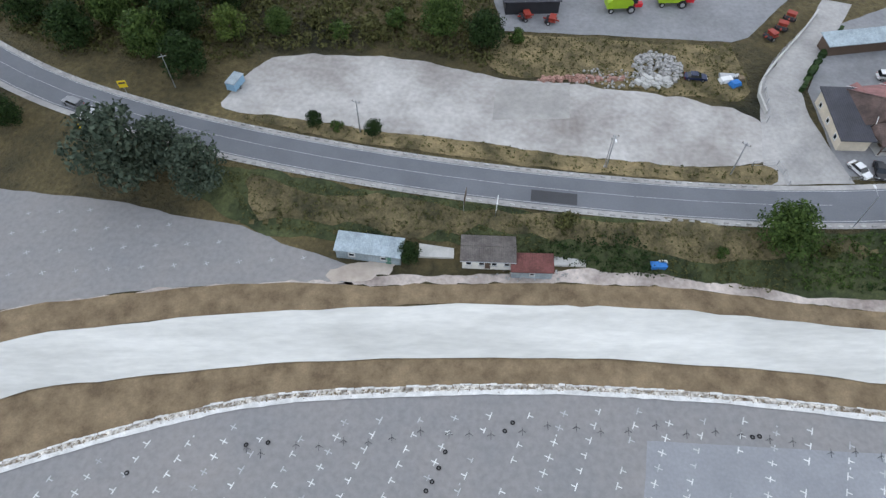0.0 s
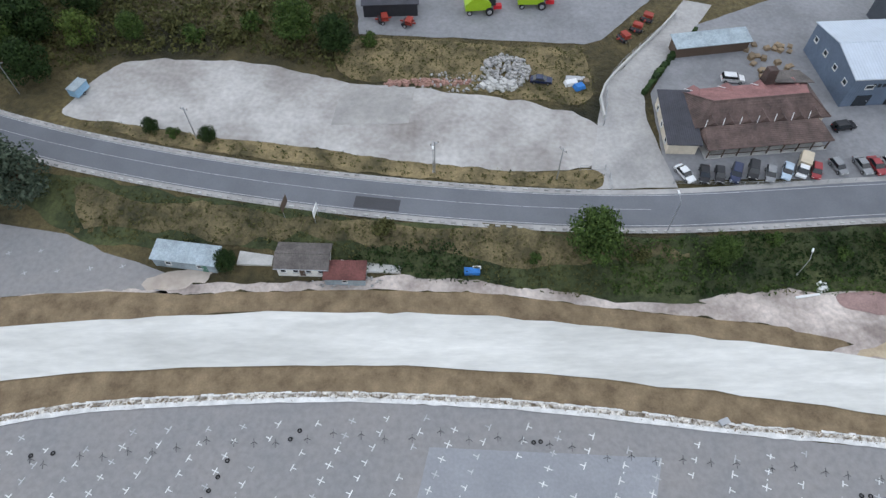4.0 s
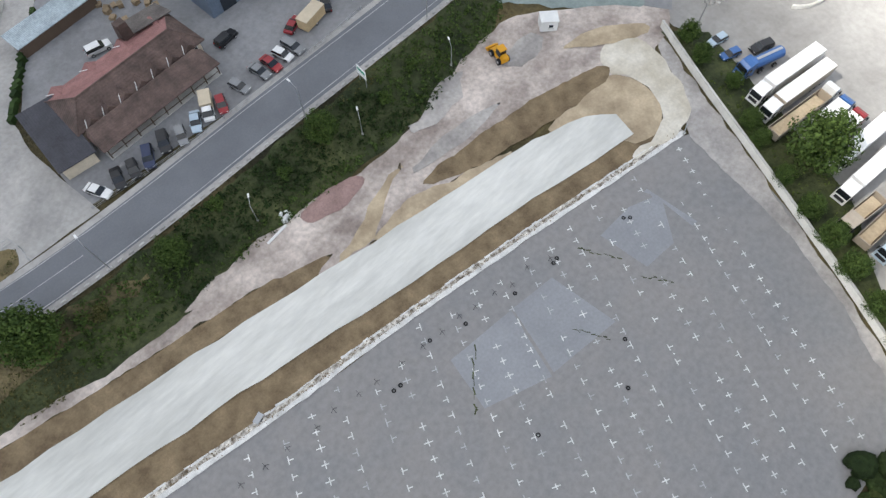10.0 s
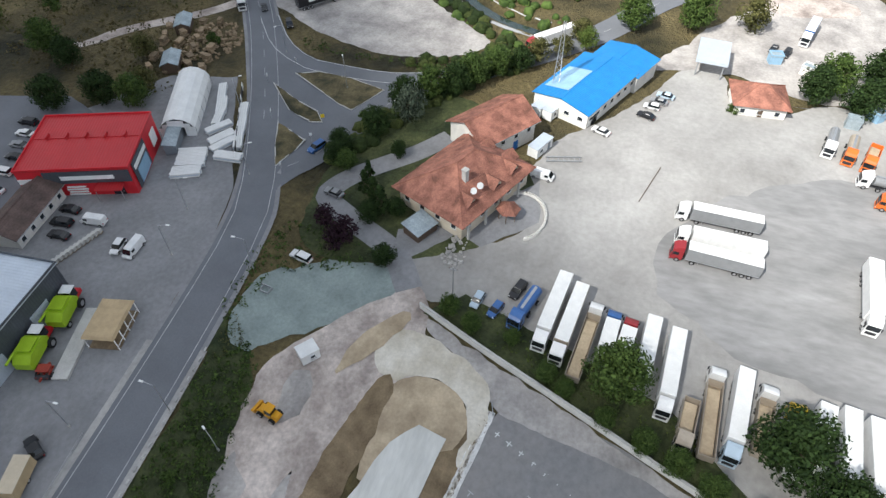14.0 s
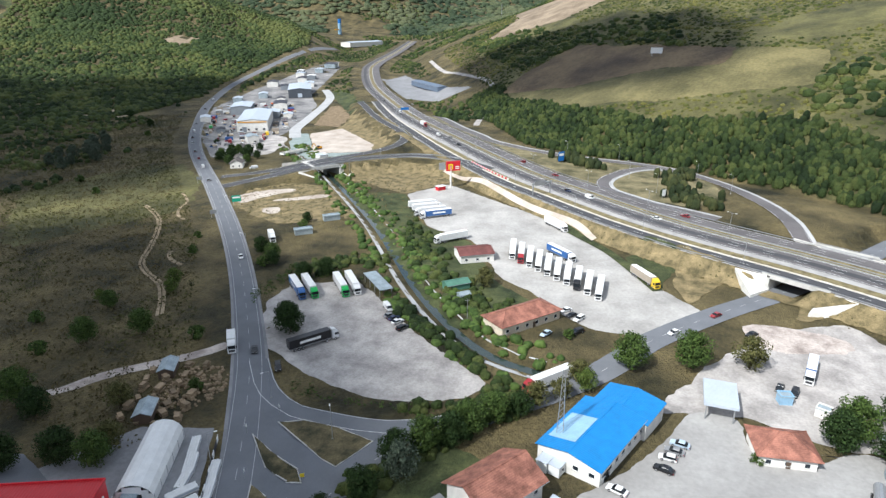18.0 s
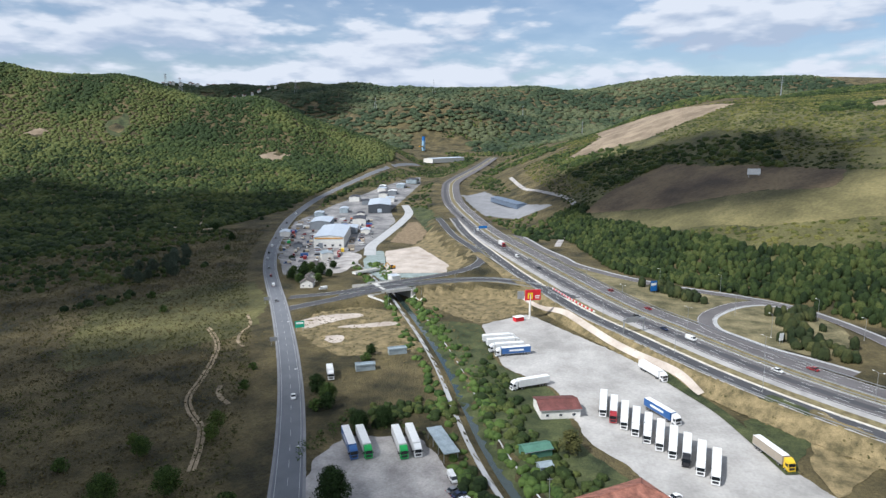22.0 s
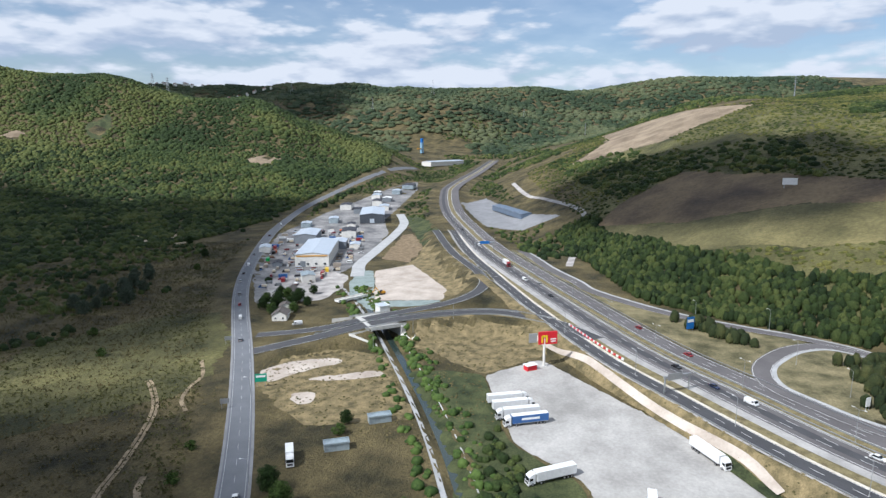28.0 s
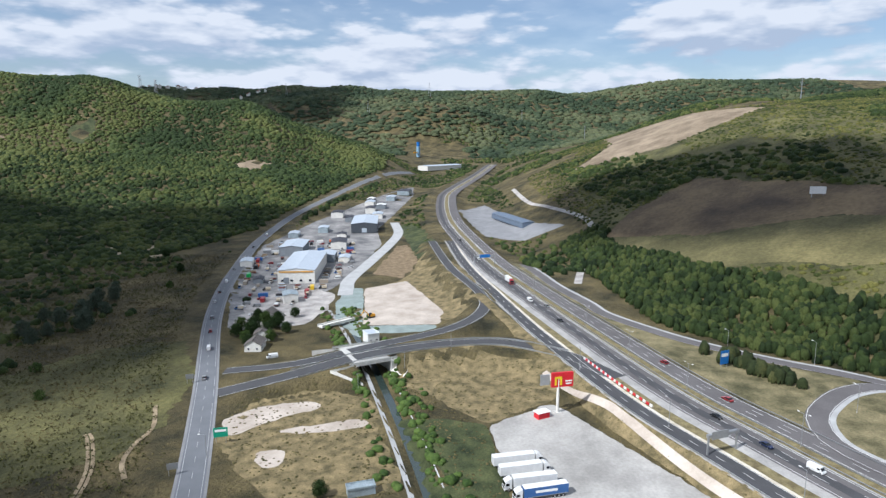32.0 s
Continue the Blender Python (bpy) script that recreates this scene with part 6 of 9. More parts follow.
def panel(b, x, y, z, w, h, turn, material, label, name="sign_panel"):
    return part(name, Kit().box(0, -0.12, 0, w, 0.16, h), material, b, label, at=pose(x, y, z, 0, 0, turn))


# sheds under the bank
building("shed", "pale blue corrugated metal shed under the bank", "shed", -12.3, 62, 11, 3.4, -9, 2.3, M_TIN, M_TIN, "lean", 0.4, 0.25, (("s", 2, 1.0, 1.0, 0.8),), (("s", 3.5, 0.9, 2.0, M_GREENSHEET),))
sd = building("shed", "low dark wooden shed with a brown sheet roof", "shed", 7.5, 60.9, 8.4, 4.6, -3, 2.3, M_PLASTER, M_ASBESTOS, "gable", 0.7, 0.4, (("s", 4, 0.9, 0.9, 0.9),), (("s", 0, 0.9, 2.0, M_BROWNSIGN),))
building("shed", "small shed with a rusty red sheet roof", "shed", 14.6, 58.2, 6.6, 3.0, -2, 2.0, M_TIN, M_RUSTRED, "lean", 0.5, 0.25, (("s", 1, 0.9, 0.8, 0.7),), (("s", 1.8, 0.9, 1.9, M_TIN),))
for i, (x, y, w, d) in enumerate(((-1.1, 62.4, 6, 3.2), (18.6, 60.1, 10.4, 2.4))):
    s = solo("concrete_slab", Kit().box(0, 0, -0.3, w, d, 0.55), M_BETON, "bare concrete slab beside the sheds", "slab", x, y, float(hg(x, y)), -3)
# restaurant
def slab(P, t=0.16):
    """A roof plane of some thickness through the points."""
    n = len(P)
    return Kit().add([tuple(p) for p in P] + [(p[0], p[1], p[2] + t) for p in P], [tuple(range(n))[::-1], tuple(range(n, 2 * n))] + [(i, (i + 1) % n, n + (i + 1) % n, n + i) for i in range(n)])


rs = building("restaurant", "long restaurant with a tiled roof, brown before and pink behind", "restaurant", 90.5, 92.2, 25.0, 8.8, 6, 3.0, M_CREAMWALL, M_BROWNTILE, "bare", 0, 0, (("s", 8, 1.0, 1.6, 1.3), ("e", 3, 1.0, 1.2, 1.2), ("n", 6, 1.0, 1.2, 1.2)), (("s", 9.5, 1.2, 2.2, M_BROWNSIGN),))
ea, rd, ys, yn, yr, xe = 3.35, 6.1, -5.1, 5.4, -1.3, 13.2
part("roof", slab([(-xe, ys, ea), (xe, ys, ea), (9.6, yr, rd), (-9.2, yr, rd)]), M_BROWNTILE, rs)
part("roof", slab([(xe, yn, ea), (-xe, yn, ea), (-9.2, yr, rd), (9.6, yr, rd)]), M_PINKTILE, rs, "faded pink tiled rear slope")
part("roof", slab([(-xe, yn, ea), (-xe, ys, ea), (-9.2, yr, rd)]), M_BROWNTILE, rs)
part("roof", slab([(xe, ys, ea), (xe, yn, ea), (9.6, yr, rd)]), M_BROWNTILE, rs)
for a, b in (((-xe, ys, ea), (-9.2, yr, rd)), ((xe, ys, ea), (9.6, yr, rd)), ((-xe, yn, ea), (-9.2, yr, rd)), ((xe, yn, ea), (9.6, yr, rd)), ((-9.2, yr, rd), (9.6, yr, rd))):
    part("ridge", Kit().tube(Vector(a) + Vector((0, 0, 0.18)), Vector(b) + Vector((0, 0, 0.18)), 0.13, n=6), M_BROWNTILE, rs)
for i in range(7):
    for s, wd, tall, m in ((-1, 1.35, 1.45, M_BROWNTILE), (1, 1.5, 1.15, M_PINKTILE)):
        if s > 0 and i % 2:
            continue
        x, y0 = -10.0 + i * 3.35, (ys - 0.15 if s < 0 else yn + 0.15)
        back = y0 - s * (2.5 if s < 0 else 3.6)
        k = Kit().add([(x - wd, y0, ea + 0.12), (x + wd, y0, ea + 0.12), (x, y0, ea + tall), (x, back, ea + tall + 0.3), (x - wd, y0 - s * 0.6, ea + 0.2), (x + wd, y0 - s * 0.6, ea + 0.2)], [(0, 1, 2), (0, 2, 3, 4), (1, 5, 3, 2), (0, 4, 5, 1), (4, 3, 5)])
        dm = part("dormer", k, m, rs)
        part("flashing", Kit().tube((x - wd - 0.1, y0, ea + 0.3), (x - wd * 0.45, y0 - s * 1.3, ea + 0.95 if s < 0 else ea + 0.85), 0.07, n=5), M_WHITE, dm)
part("chimney", Kit().box(5, 5.5, 2, 2.4, 2.0, 5.0, 0, 0.75), M_BROWNTILE, rs)
part("rear_wing", slab([(6, 4, 4.6), (13.4, 3.2, 4.6), (13.4, 8.6, 3.2), (6, 9.4, 3.2)]), M_ASBESTOS, rs, "low brown roof of the rear wing")
part("rear_wall", Kit().box(9.7, 6.6, 0, 7, 4.6, 3.2), M_CREAMWALL, rs)
pc = thing("porch", "open dining porch with a brown hipped roof on posts", "porch", 90.9, 84.2, float(hg(91, 84.2)), 5.2)
part("roof", slab([(-12, -2.5, 2.5), (12, -2.5, 2.5), (10.6, 2.4, 3.6), (-11.2, 2.4, 3.6)]), M_BROWNTILE, pc)
part("roof", slab([(-12, 2.4, 2.5), (-12, -2.5, 2.5), (-11.2, 2.4, 3.6)]), M_BROWNTILE, pc)
part("roof", slab([(12, -2.5, 2.5), (12, 2.4, 2.5), (10.6, 2.4, 3.6)]), M_BROWNTILE, pc)
part("floor", Kit().box(0, 0, -0.1, 23.4, 4.6, 0.3), M_BETON, pc)
for i in range(9):
    part("post", Kit().box(-11.4 + i * 2.85, -2.1, 0.2, 0.18, 0.18, 2.35), M_BROWNSIGN, pc)
    if i < 8:
        part("railing", Kit().box(-9.98 + i * 2.85, -2.1, 0.9, 2.65, 0.08, 0.12), M_BROWNSIGN, pc)
        part("table", Kit().box(-9.98 + i * 2.85, -0.4, 0.9, 1.6, 0.9, 0.08), M_TIMBER, pc)
an = building("annex", "dark sheet-roofed annex beside the restaurant", "annex", 75.6, 88.8, 5.4, 13, -3, 2.8, M_CREAMWALL, M_DARKROOF, "lean", 0.8, 0.5, (("v", 3, 0.9, 1.0, 1.0),))
building("shed", "timber store with a patched metal roof", "shed", 88, 112.5, 16, 3.5, 8, 2.6, M_BROWNSIGN, M_TIN, "lean", 0.5, 0.4)
# workshop hall
hb = building("workshop", "blue-grey workshop with a gabled metal roof", "workshop", 116.3, 103.5, 15, 17.5, 3, 6.6, M_BLUEGREY, M_GREYROOF, "gable", 1.6, 0.3, (("s", 2, 4.2, 1.6, 0.9), ("v", 4, 3.8, 1.2, 1.0)), (("s", 3.2, 3.6, 3.6, M_DARKSTEEL), ("s", -3.6, 3.0, 2.6, M_GLASS)))
panel(hb, 3.2, -8.8, 4.3, 5, 0.9, 0, M_YELLOW, "yellow and red sign board without lettering")
panel(hb, 5.0, -8.95, 4.45, 1.4, 0.6, 0, M_REDWALL, "red sign field")
for i in range(5):
    part("window_strip", Kit().box(-3 + i * 1.0, -8.78, 4.9, 0.7, 0.1, 0.8), M_GLASS, hb)
hl = building("warehouse", "large anthracite warehouse with a pale grey roof", "warehouse", 139.5, 110, 24, 29, 4, 7.6, M_CLAD, M_GREYROOF, "flat", 0, 0.25, (), (("s", -6, 4.2, 4.2, M_GREYROOF), ("s", 5, 4.2, 4.2, M_GREYROOF)))
panel(hl, 12.05, -11, 5.6, 3.0, 1.5, 90, M_REDWALL, "plain red logo plate")
# red shop
sh = building("shop", "red and black trade shop with a red sheet roof", "shop", 183.8, 115, 22.4, 18.5, -70, 7.0, M_REDWALL, M_REDROOF, "flat", 0, 0.15, (), (("s", 7.5, 2.4, 2.6, M_GLASS),))
for i in range(5):
    part("roof_vent", Kit().box(-8 + i * 4, 1.5, 7.6, 0.25, 1.6, 0.7), M_REDROOF, sh)
part("ridge", Kit().box(0, 1.2, 7.62, 21.5, 0.3, 0.16), M_REDROOF, sh)
panel(sh, 2.6, -9.3, 4.2, 17, 3.0, 0, M_CLAD, "black fascia")
panel(sh, 2.6, -9.45, 5.2, 10.5, 0.9, 0, M_WHITE, "plain white bar in place of the shop name")
panel(sh, -8.6, -9.3, 4.4, 5.0, 1.2, 0, M_WHITE, "white fascia strip")
for i in range(4):
    panel(sh, -0.5, -9.3, 1.1 + 0.65 * i, 4.2 - 0.5 * (i % 2), 0.35, 0, M_WHITE, "plain white bars of lettering", "lettering_bar")
panel(sh, 11.3, -3.6, 1.0, 8.5, 6.3, 90, M_CLAD, "black side fascia")
panel(sh, 11.45, -3.6, 5.4, 7.5, 0.9, 90, M_WHITE, "plain white bar in place of the shop name")
panel(sh, 11.48, -3.4, 1.3, 6.0, 3.4, 90, M_PALEBLUEROOF, "pale display board")
panel(sh, 11.3, 5.6, 2.2, 3, 3.4, 90, M_WHITE, "white bars of lettering", "lettering_bar")
aw = thing("awning", "red awning over the shop entrance", "awning", 176.2, 105.2, float(hg(176, 105)), -70)
part("roof", Kit().box(0, 0, 3.0, 5.5, 2.6, 0.2), M_REDROOF, aw)
for s in (-1, 1):
    part("post", Kit().box(s * 2.5, -1.1, 0, 0.12, 0.12, 3.0), M_STEEL, aw)
# tent hall
tn = thing("tent_hall", "white arched tarpaulin storage tent", "tent", 209, 108.6, float(hg(209, 108.6)), 22)
arc = [(-3.9, 0), (-3.9, 2.6), (-3.2, 3.9), (-1.8, 4.9), (0, 5.3), (1.8, 4.9), (3.2, 3.9), (3.9, 2.6), (3.9, 0)]
k = Kit()
for i, (a, z1) in enumerate(arc):
    k.v += [(-11, a, z1), (11, a, z1)]
k.f = [(2 * i, 2 * i + 1, 2 * i + 3, 2 * i + 2) for i in range(len(arc) - 1)] + [tuple(2 * i + 1 for i in range(len(arc)))]
part("cover", k, M_TENT, tn)
part("front", Kit().box(-11.0, 2.8, 0, 0.1, 2.2, 3.0).box(-11.0, -2.8, 0, 0.1, 2.2, 3.0).box(-11.0, 0, 3.0, 0.1, 6.2, 0.9).box(-11, 0, 3.9, 0.1, 3.6, 0.9), M_TENT, tn)
for i in range(6):
    for s in (-1, 1):
        part("rib", Kit().tube((-10.5 + i * 4.2, s * 3.92, 0), (-10.5 + i * 4.2, s * 3.92, 2.6), 0.07, n=6), M_STEEL, tn)
building("shed", "lean-to store beside the tent", "shed", 196.5, 104, 9, 2.6, 22, 2.6, M_GREYWALL, M_TIN, "lean", 0.3, 0.2)
bs = building("store_building", "long store with a dark brown tiled roof", "store", 165.5, 117.2, 15, 7, 8, 3.0, M_PLASTER, M_BROWNTILE, "gable", 1.9, 0.6, (("s", 5, 0.9, 1.1, 1.1),), (("e", 0, 1.2, 2.2, M_BROWNSIGN),))
# stacks of pale profiles
rng = random.Random(21)
STACK = [(193.5, 97.6, -68, 3.2), (190.5, 96.4, -68, 3.0), (187.5, 95.6, -66, 3.4), (207.5, 99.6, 15, 2.4), (204, 97.4, -35, 2.4), (200.5, 94.6, -30, 2.6), (198.5, 93, -28, 2.4), (212.5, 101.5, 25, 2.6), (218, 104.5, 25, 2.0), (194.5, 89.6, 95, 2.8), (206, 92.5, 22, 2.0), (211.5, 95, 22, 2.0), (200.5, 90.3, 24, 2.0)]
for x, y, a, wd in STACK:
    st = thing("profile_stack", "bundle of long pale metal profiles", "building material", x, y, float(hg(x, y)) + 0.08, a, "stacks of profiles")
    for i in range(int(wd / 0.5)):
        for j in range(3):
            part("pack", Kit().box(rng.uniform(-0.2, 0.2), -wd / 2 + 0.5 * i + 0.25, 0.15 + 0.36 * j, 6.2, 0.42, 0.32), M_GREYROOF if j % 2 else M_TENT, st)
fn = thing("fence", "low white panel fence of the trade yard", "fence")
for i in range(16):
    x, y = 195 + i * 1.75, 88 + i * 0.85
    part("fence_panel", Kit().box(x, y, float(hg(x, y)) + 0.1, 1.9, 0.12, 1.5, 0.45), M_DARKSTEEL if i % 3 else M_WHITE, fn)
# canvas pavilion, house, blue-roofed hall
pv = thing("pavilion", "open white timber pavilion with a beige canvas roof", "pavilion", 147.7, 84.6, float(hg(147.7, 84.6)), 12)
part("roof", Kit().box(0, 0, 3.0, 8.4, 5.6, 0.5, 0, 0.9), M_CANVAS, pv)
for i in range(5):
    for s in (-1, 1):
        part("post", Kit().box(-3.9 + i * 1.95, s * 2.6, 0, 0.16, 0.16, 3.0), M_WHITE, pv)
part("railing", Kit().box(0, -2.6, 0.9, 8, 0.08, 0.12), M_WHITE, pv)
part("floor", Kit().box(0, 0, 0, 8, 5.2, 0.3), M_TIMBER, pv)
ho = building("house", "large house with steep red tiled roofs and dormers", "house", 200.3, 37, 22, 16.5, -24.6, 4.6, M_CREAMWALL, M_REDTILE, "hip", 5.4, 1.2, (("s", 5, 2.0, 1.3, 1.3), ("v", 4, 2.0, 1.3, 1.3), ("e", 3, 2.0, 1.3, 1.3)), (("s", 2, 1.2, 2.2, M_BROWNSIGN),))


def dormer(parent, x, y, z, turn, w=2.6, d=4.5, hh=1.2, rf=M_REDTILE):
    o = part("dormer", Kit().box(0, d / 2, 0, w, d, hh), M_CREAMWALL, parent, at=pose(x, y, z, 0, 0, turn))
    for s in (-1, 1):
        q = Kit()
        q.add([(0, -0.5, hh + 1.3), (0, d + 1.2, hh + 1.3), (s * (w / 2 + 0.5), d + 1.2, hh - 0.2), (s * (w / 2 + 0.5), -0.5, hh - 0.2), (0, -0.5, hh + 1.45), (0, d + 1.2, hh + 1.45), (s * (w / 2 + 0.5), d + 1.2, hh - 0.05), (s * (w / 2 + 0.5), -0.5, hh - 0.05)],
              [(0, 1, 2, 3), (7, 6, 5, 4), (0, 1, 5, 4), (1, 2, 6, 5), (2, 3, 7, 6), (3, 0, 4, 7)])
        part("roof", q, rf, o)
    part("pane", Kit().box(0, -0.03, 0.2, w * 0.6, 0.08, hh * 0.8), M_GLASS, o)
    part("gable", Kit().prism([(-w / 2, hh), (w / 2, hh), (0, hh + 1.2)], 0.02, 0.14), M_CREAMWALL, o)


for a, xx, yy, tt in ((0, 7, -7.4, 0), (1, 1.0, -7.6, 0), (2, 10.2, 2.0, 90), (3, 10.6, -3.8, 90), (4, -6.5, -7.0, 0)):
    dormer(ho, xx, yy, 5.4, tt)
part("chimney", Kit().box(-4, -3.2, 7, 1.0, 1.0, 4.2).box(-4, -3.2, 11.2, 1.2, 1.2, 0.25), M_BETON, ho)
for sx in (-5.2, -3.2):
    part("satellite_dish", Kit().tube((sx, -6.2, 8.4), (sx - 0.1, -6.5, 8.6), 0.6, 0.7, 12), M_WHITE, ho)
for i in range(4):
    part("column", Kit().box(-10 + i * 5.5, -9.2, 0, 0.4, 0.4, 4.6), M_BETON, ho)
hw = building("house_wing", "white wing with a bright red tiled gable roof", "house", 219.8, 35.6, 15.5, 11.5, -36, 5.6, M_PLASTER, M_REDTILE, "gable", 3.0, 0.9, (("s", 4, 3.2, 1.1, 1.2), ("e", 3, 3.2, 1.0, 1.2), ("e", 3, 0.9, 1.0, 1.2)), (("s", 2, 1.4, 2.3, M_BLUESIGN),))
building("shed", "garden shelter with a pale greenish sheet roof", "shelter", 186.8, 42.6, 5.2, 4.2, -28, 2.2, M_BROWNSIGN, M_TIN, "lean", 0.5, 0.3)
gz = thing("gazebo", "small gazebo with a red tiled roof", "gazebo", 195.6, 26.6, float(hg(195.6, 26.6)))
part("roof", Kit().tube((0, 0, 2.6), (0, 0, 4.4), 2.6, 0.1, 6), M_REDTILE, gz)
for i in range(6):
    part("post", Kit().tube((1.9 * math.cos(i * 1.047), 1.9 * math.sin(i * 1.047), 0), (1.9 * math.cos(i * 1.047), 1.9 * math.sin(i * 1.047), 2.7), 0.09, n=6), M_BROWNSIGN, gz)
k = Kit()
for i in range(26):
    a = i / 26 * 3.4 - 2.6
    x, y = 196.5 + 7.0 * math.cos(a), 24.5 + 5.5 * math.sin(a)
    k.box(x, y, float(hg(x, y)) + 0.05, 1.1, 0.45, 0.75, a + 1.57)
solo("garden_wall", k, M_PLASTER, "curved low white garden wall", "wall", kind="structure")
bl = building("hall", "hall with a bright blue sheet roof and white walls", "hall", 243.4, 17.4, 23, 15, -24, 4.6, M_PLASTER, M_BLUEROOF, "gable", 1.4, 0.5, (("s", 7, 2.2, 1.6, 1.1), ("v", 4, 2.2, 1.4, 1.1)), (("s", -8, 2.6, 3, M_GLASS),))
part("pale_roof_sheet", Kit().add([(-8, 0.4, 6.66), (3, 0.4, 6.66), (3, 7.0, 5.42), (-8, 7.0, 5.42), (-8, 0.4, 6.72), (3, 0.4, 6.72), (3, 7.0, 5.48), (-8, 7.0, 5.48)], [(3, 2, 1, 0), (4, 5, 6, 7), (0, 1, 5, 4), (1, 2, 6, 5), (2, 3, 7, 6), (3, 0, 4, 7)]), M_PALEBLUEROOF, bl, "pale blue roof sheet")
building("hall", "end hall under a second blue roof", "hall", 257.5, 9.6, 11, 14, -24, 4.8, M_PLASTER, M_BLUEROOF, "gable", 1.2, 0.5, (("e", 3, 2.0, 1.2, 1.0),))
for x, y, a, zz in ((218.8, 24.2, -24, 0), (234.6, 26.4, -24, 0), (233.8, 23.6, -24, 0)):
    c = thing("site_cabin", "white metal site cabin", "cabin", x, y, float(hg(x, y)) + 0.1, a, "white cabins")
    part("body", Kit().box(0, 0, 0.15, 6.2, 2.6, 2.5), M_TENT, c)
    part("roof", Kit().box(0, 0, 2.65, 6.4, 2.8, 0.12), M_GREYROOF, c)
    window(c, -1.5, -1.33, 1.1, 1.1, 0.9, 0)
    part("door", Kit().box(1.6, -1.33, 0.2, 0.9, 0.08, 2.0), M_GREYWALL, c)
cb = thing("site_cabin", "small white site cabin on the gravel", "cabin", 153.6, 51.8, float(hg(153.6, 51.8)) + 0.12, -40)
part("body", Kit().box(0, 0, 0.15, 3.2, 2.6, 2.3), M_TENT, cb)
part("roof", Kit().box(0, 0, 2.45, 3.4, 2.8, 0.1), M_TENT, cb)
window(cb, 0.3, -1.33, 1.0, 0.9, 0.8, 0)
part("door", Kit().box(1.63, 0, 0.15, 0.08, 0.85, 1.95), M_GREYWALL, cb)
ms = thing("lattice_mast", "tall galvanised lattice mast", "mast", 240.6, 24.6, float(hg(240.6, 24.6)))
for sx in (-1, 1):
    for sy in (-1, 1):
        part("leg", Kit().tube((sx * 0.9, sy * 0.9, 0), (sx * 0.25, sy * 0.25, 21), 0.08, n=5), M_STEEL, ms)
k = Kit()
for i in range(14):
    z0, z1 = i * 1.5, i * 1.5 + 1.5
    r0, r1 = 0.9 - 0.65 * z0 / 21, 0.9 - 0.65 * z1 / 21
    for a, b in (((-1, -1), (1, -1)), ((1, -1), (1, 1)), ((1, 1), (-1, 1)), ((-1, 1), (-1, -1))):
        k.tube((a[0] * r0, a[1] * r0, z0), (b[0] * r1, b[1] * r1, z1), 0.045, n=4)
part("bracing", k, M_STEEL, ms)
building("house", "white bungalow with a red tiled roof", "house", 252.7, -24.2, 12, 10, -86, 3.2, M_PLASTER, M_REDTILE, "hip", 3.0, 0.8, (("s", 3, 1.0, 1.2, 1.2), ("e", 2, 1.0, 1.1, 1.2)), (("s", 0.2, 1.0, 2.1, M_BROWNSIGN),))
cp = thing("canopy", "tall grey filling canopy on posts", "canopy", 268, -13, float(hg(268, -13)), -5)
part("roof", Kit().box(0, 0, 4.4, 12, 8, 0.8), M_GREYROOF, cp)
for sx in (-1, 1):
    for sy in (-1, 1):
        part("post", Kit().box(sx * 5, sy * 3.2, 0, 0.3, 0.3, 4.4), M_STEEL, cp)
building("house", "long low house with a red tiled roof", "house", 304, 42.5, 24, 10, -42, 3.4, M_CREAMWALL, M_REDTILE, "hip", 2.6, 0.7, (("s", 6, 1.0, 1.2, 1.2),), (("s", 1, 1.1, 2.1, M_BROWNSIGN),))
building("roadhouse", "low roadhouse with a brown-red roof", "building", 357, 70.5, 14, 11, -62, 3.4, M_PLASTER, M_RUSTRED, "gable", 1.4, 0.5, (("s", 3, 1.0, 1.2, 1.0),))
building("shed", "small green sheet-roofed shed", "shed", 325, 70, 9, 5, -50, 2.4, M_GREENSHEET, M_GREENSHEET, "gable", 0.9, 0.3)
building("shed", "small grey metal hut", "shed", 316, 65, 4, 3, -50, 2.3, M_TIN, M_TIN, "gable", 0.6, 0.2)
for x, y, a in ((390, 150, -50), (367, 153.5, -52)):
    building("hut", "low pale concrete hut in the grass", "hut", x, y, 8, 3.2, a, 2.3, M_TIN, M_TIN, "flat", 0, 0.2)
cn2 = thing("canopy", "pale tin canopy over parked lorries", "canopy", 316.5, 97.5, float(hg(316.5, 97.5)), -139)
part("roof", Kit().box(0, 0, 3.4, 18, 5, 0.25), M_TIN, cn2)
for i in range(4):
    for s in (-1, 1):
        part("post", Kit().box(-8 + i * 5.3, s * 2.2, 0, 0.2, 0.2, 3.4), M_STEEL, cn2)
bus = put(("bus",), lambda: make_car("w", "van"), 301.5, 88.3, -141, "cars by the truck park")
# far industry
rngf = random.Random(31)
fa = building("factory", "pale factory hall with an orange strip under the roof", "factory", 640, 341, 74, 26, 26, 9.5, M_PLASTER, M_GREYROOF, "gable", 1.5, 0.4, (("v", 4, 1.5, 2.0, 1.6),), (("v", 7, 4, 4.5, M_GREYWALL),))
panel(fa, -37.2, 0, 8.6, 24, 0.8, -90, M_ORANGE, "orange fascia strip")
building("factory", "grey factory hall behind the first", "factory", 706, 396, 40, 20, 26, 7.5, M_GREYWALL, M_GREYROOF, "gable", 1.3, 0.4)
building("factory", "dark factory hall with a pale roof", "factory", 846, 402, 72, 27, 27, 9, M_CLAD, M_GREYROOF, "gable", 1.6, 0.4, (), (("v", 0, 5, 4.5, M_GREYROOF),))
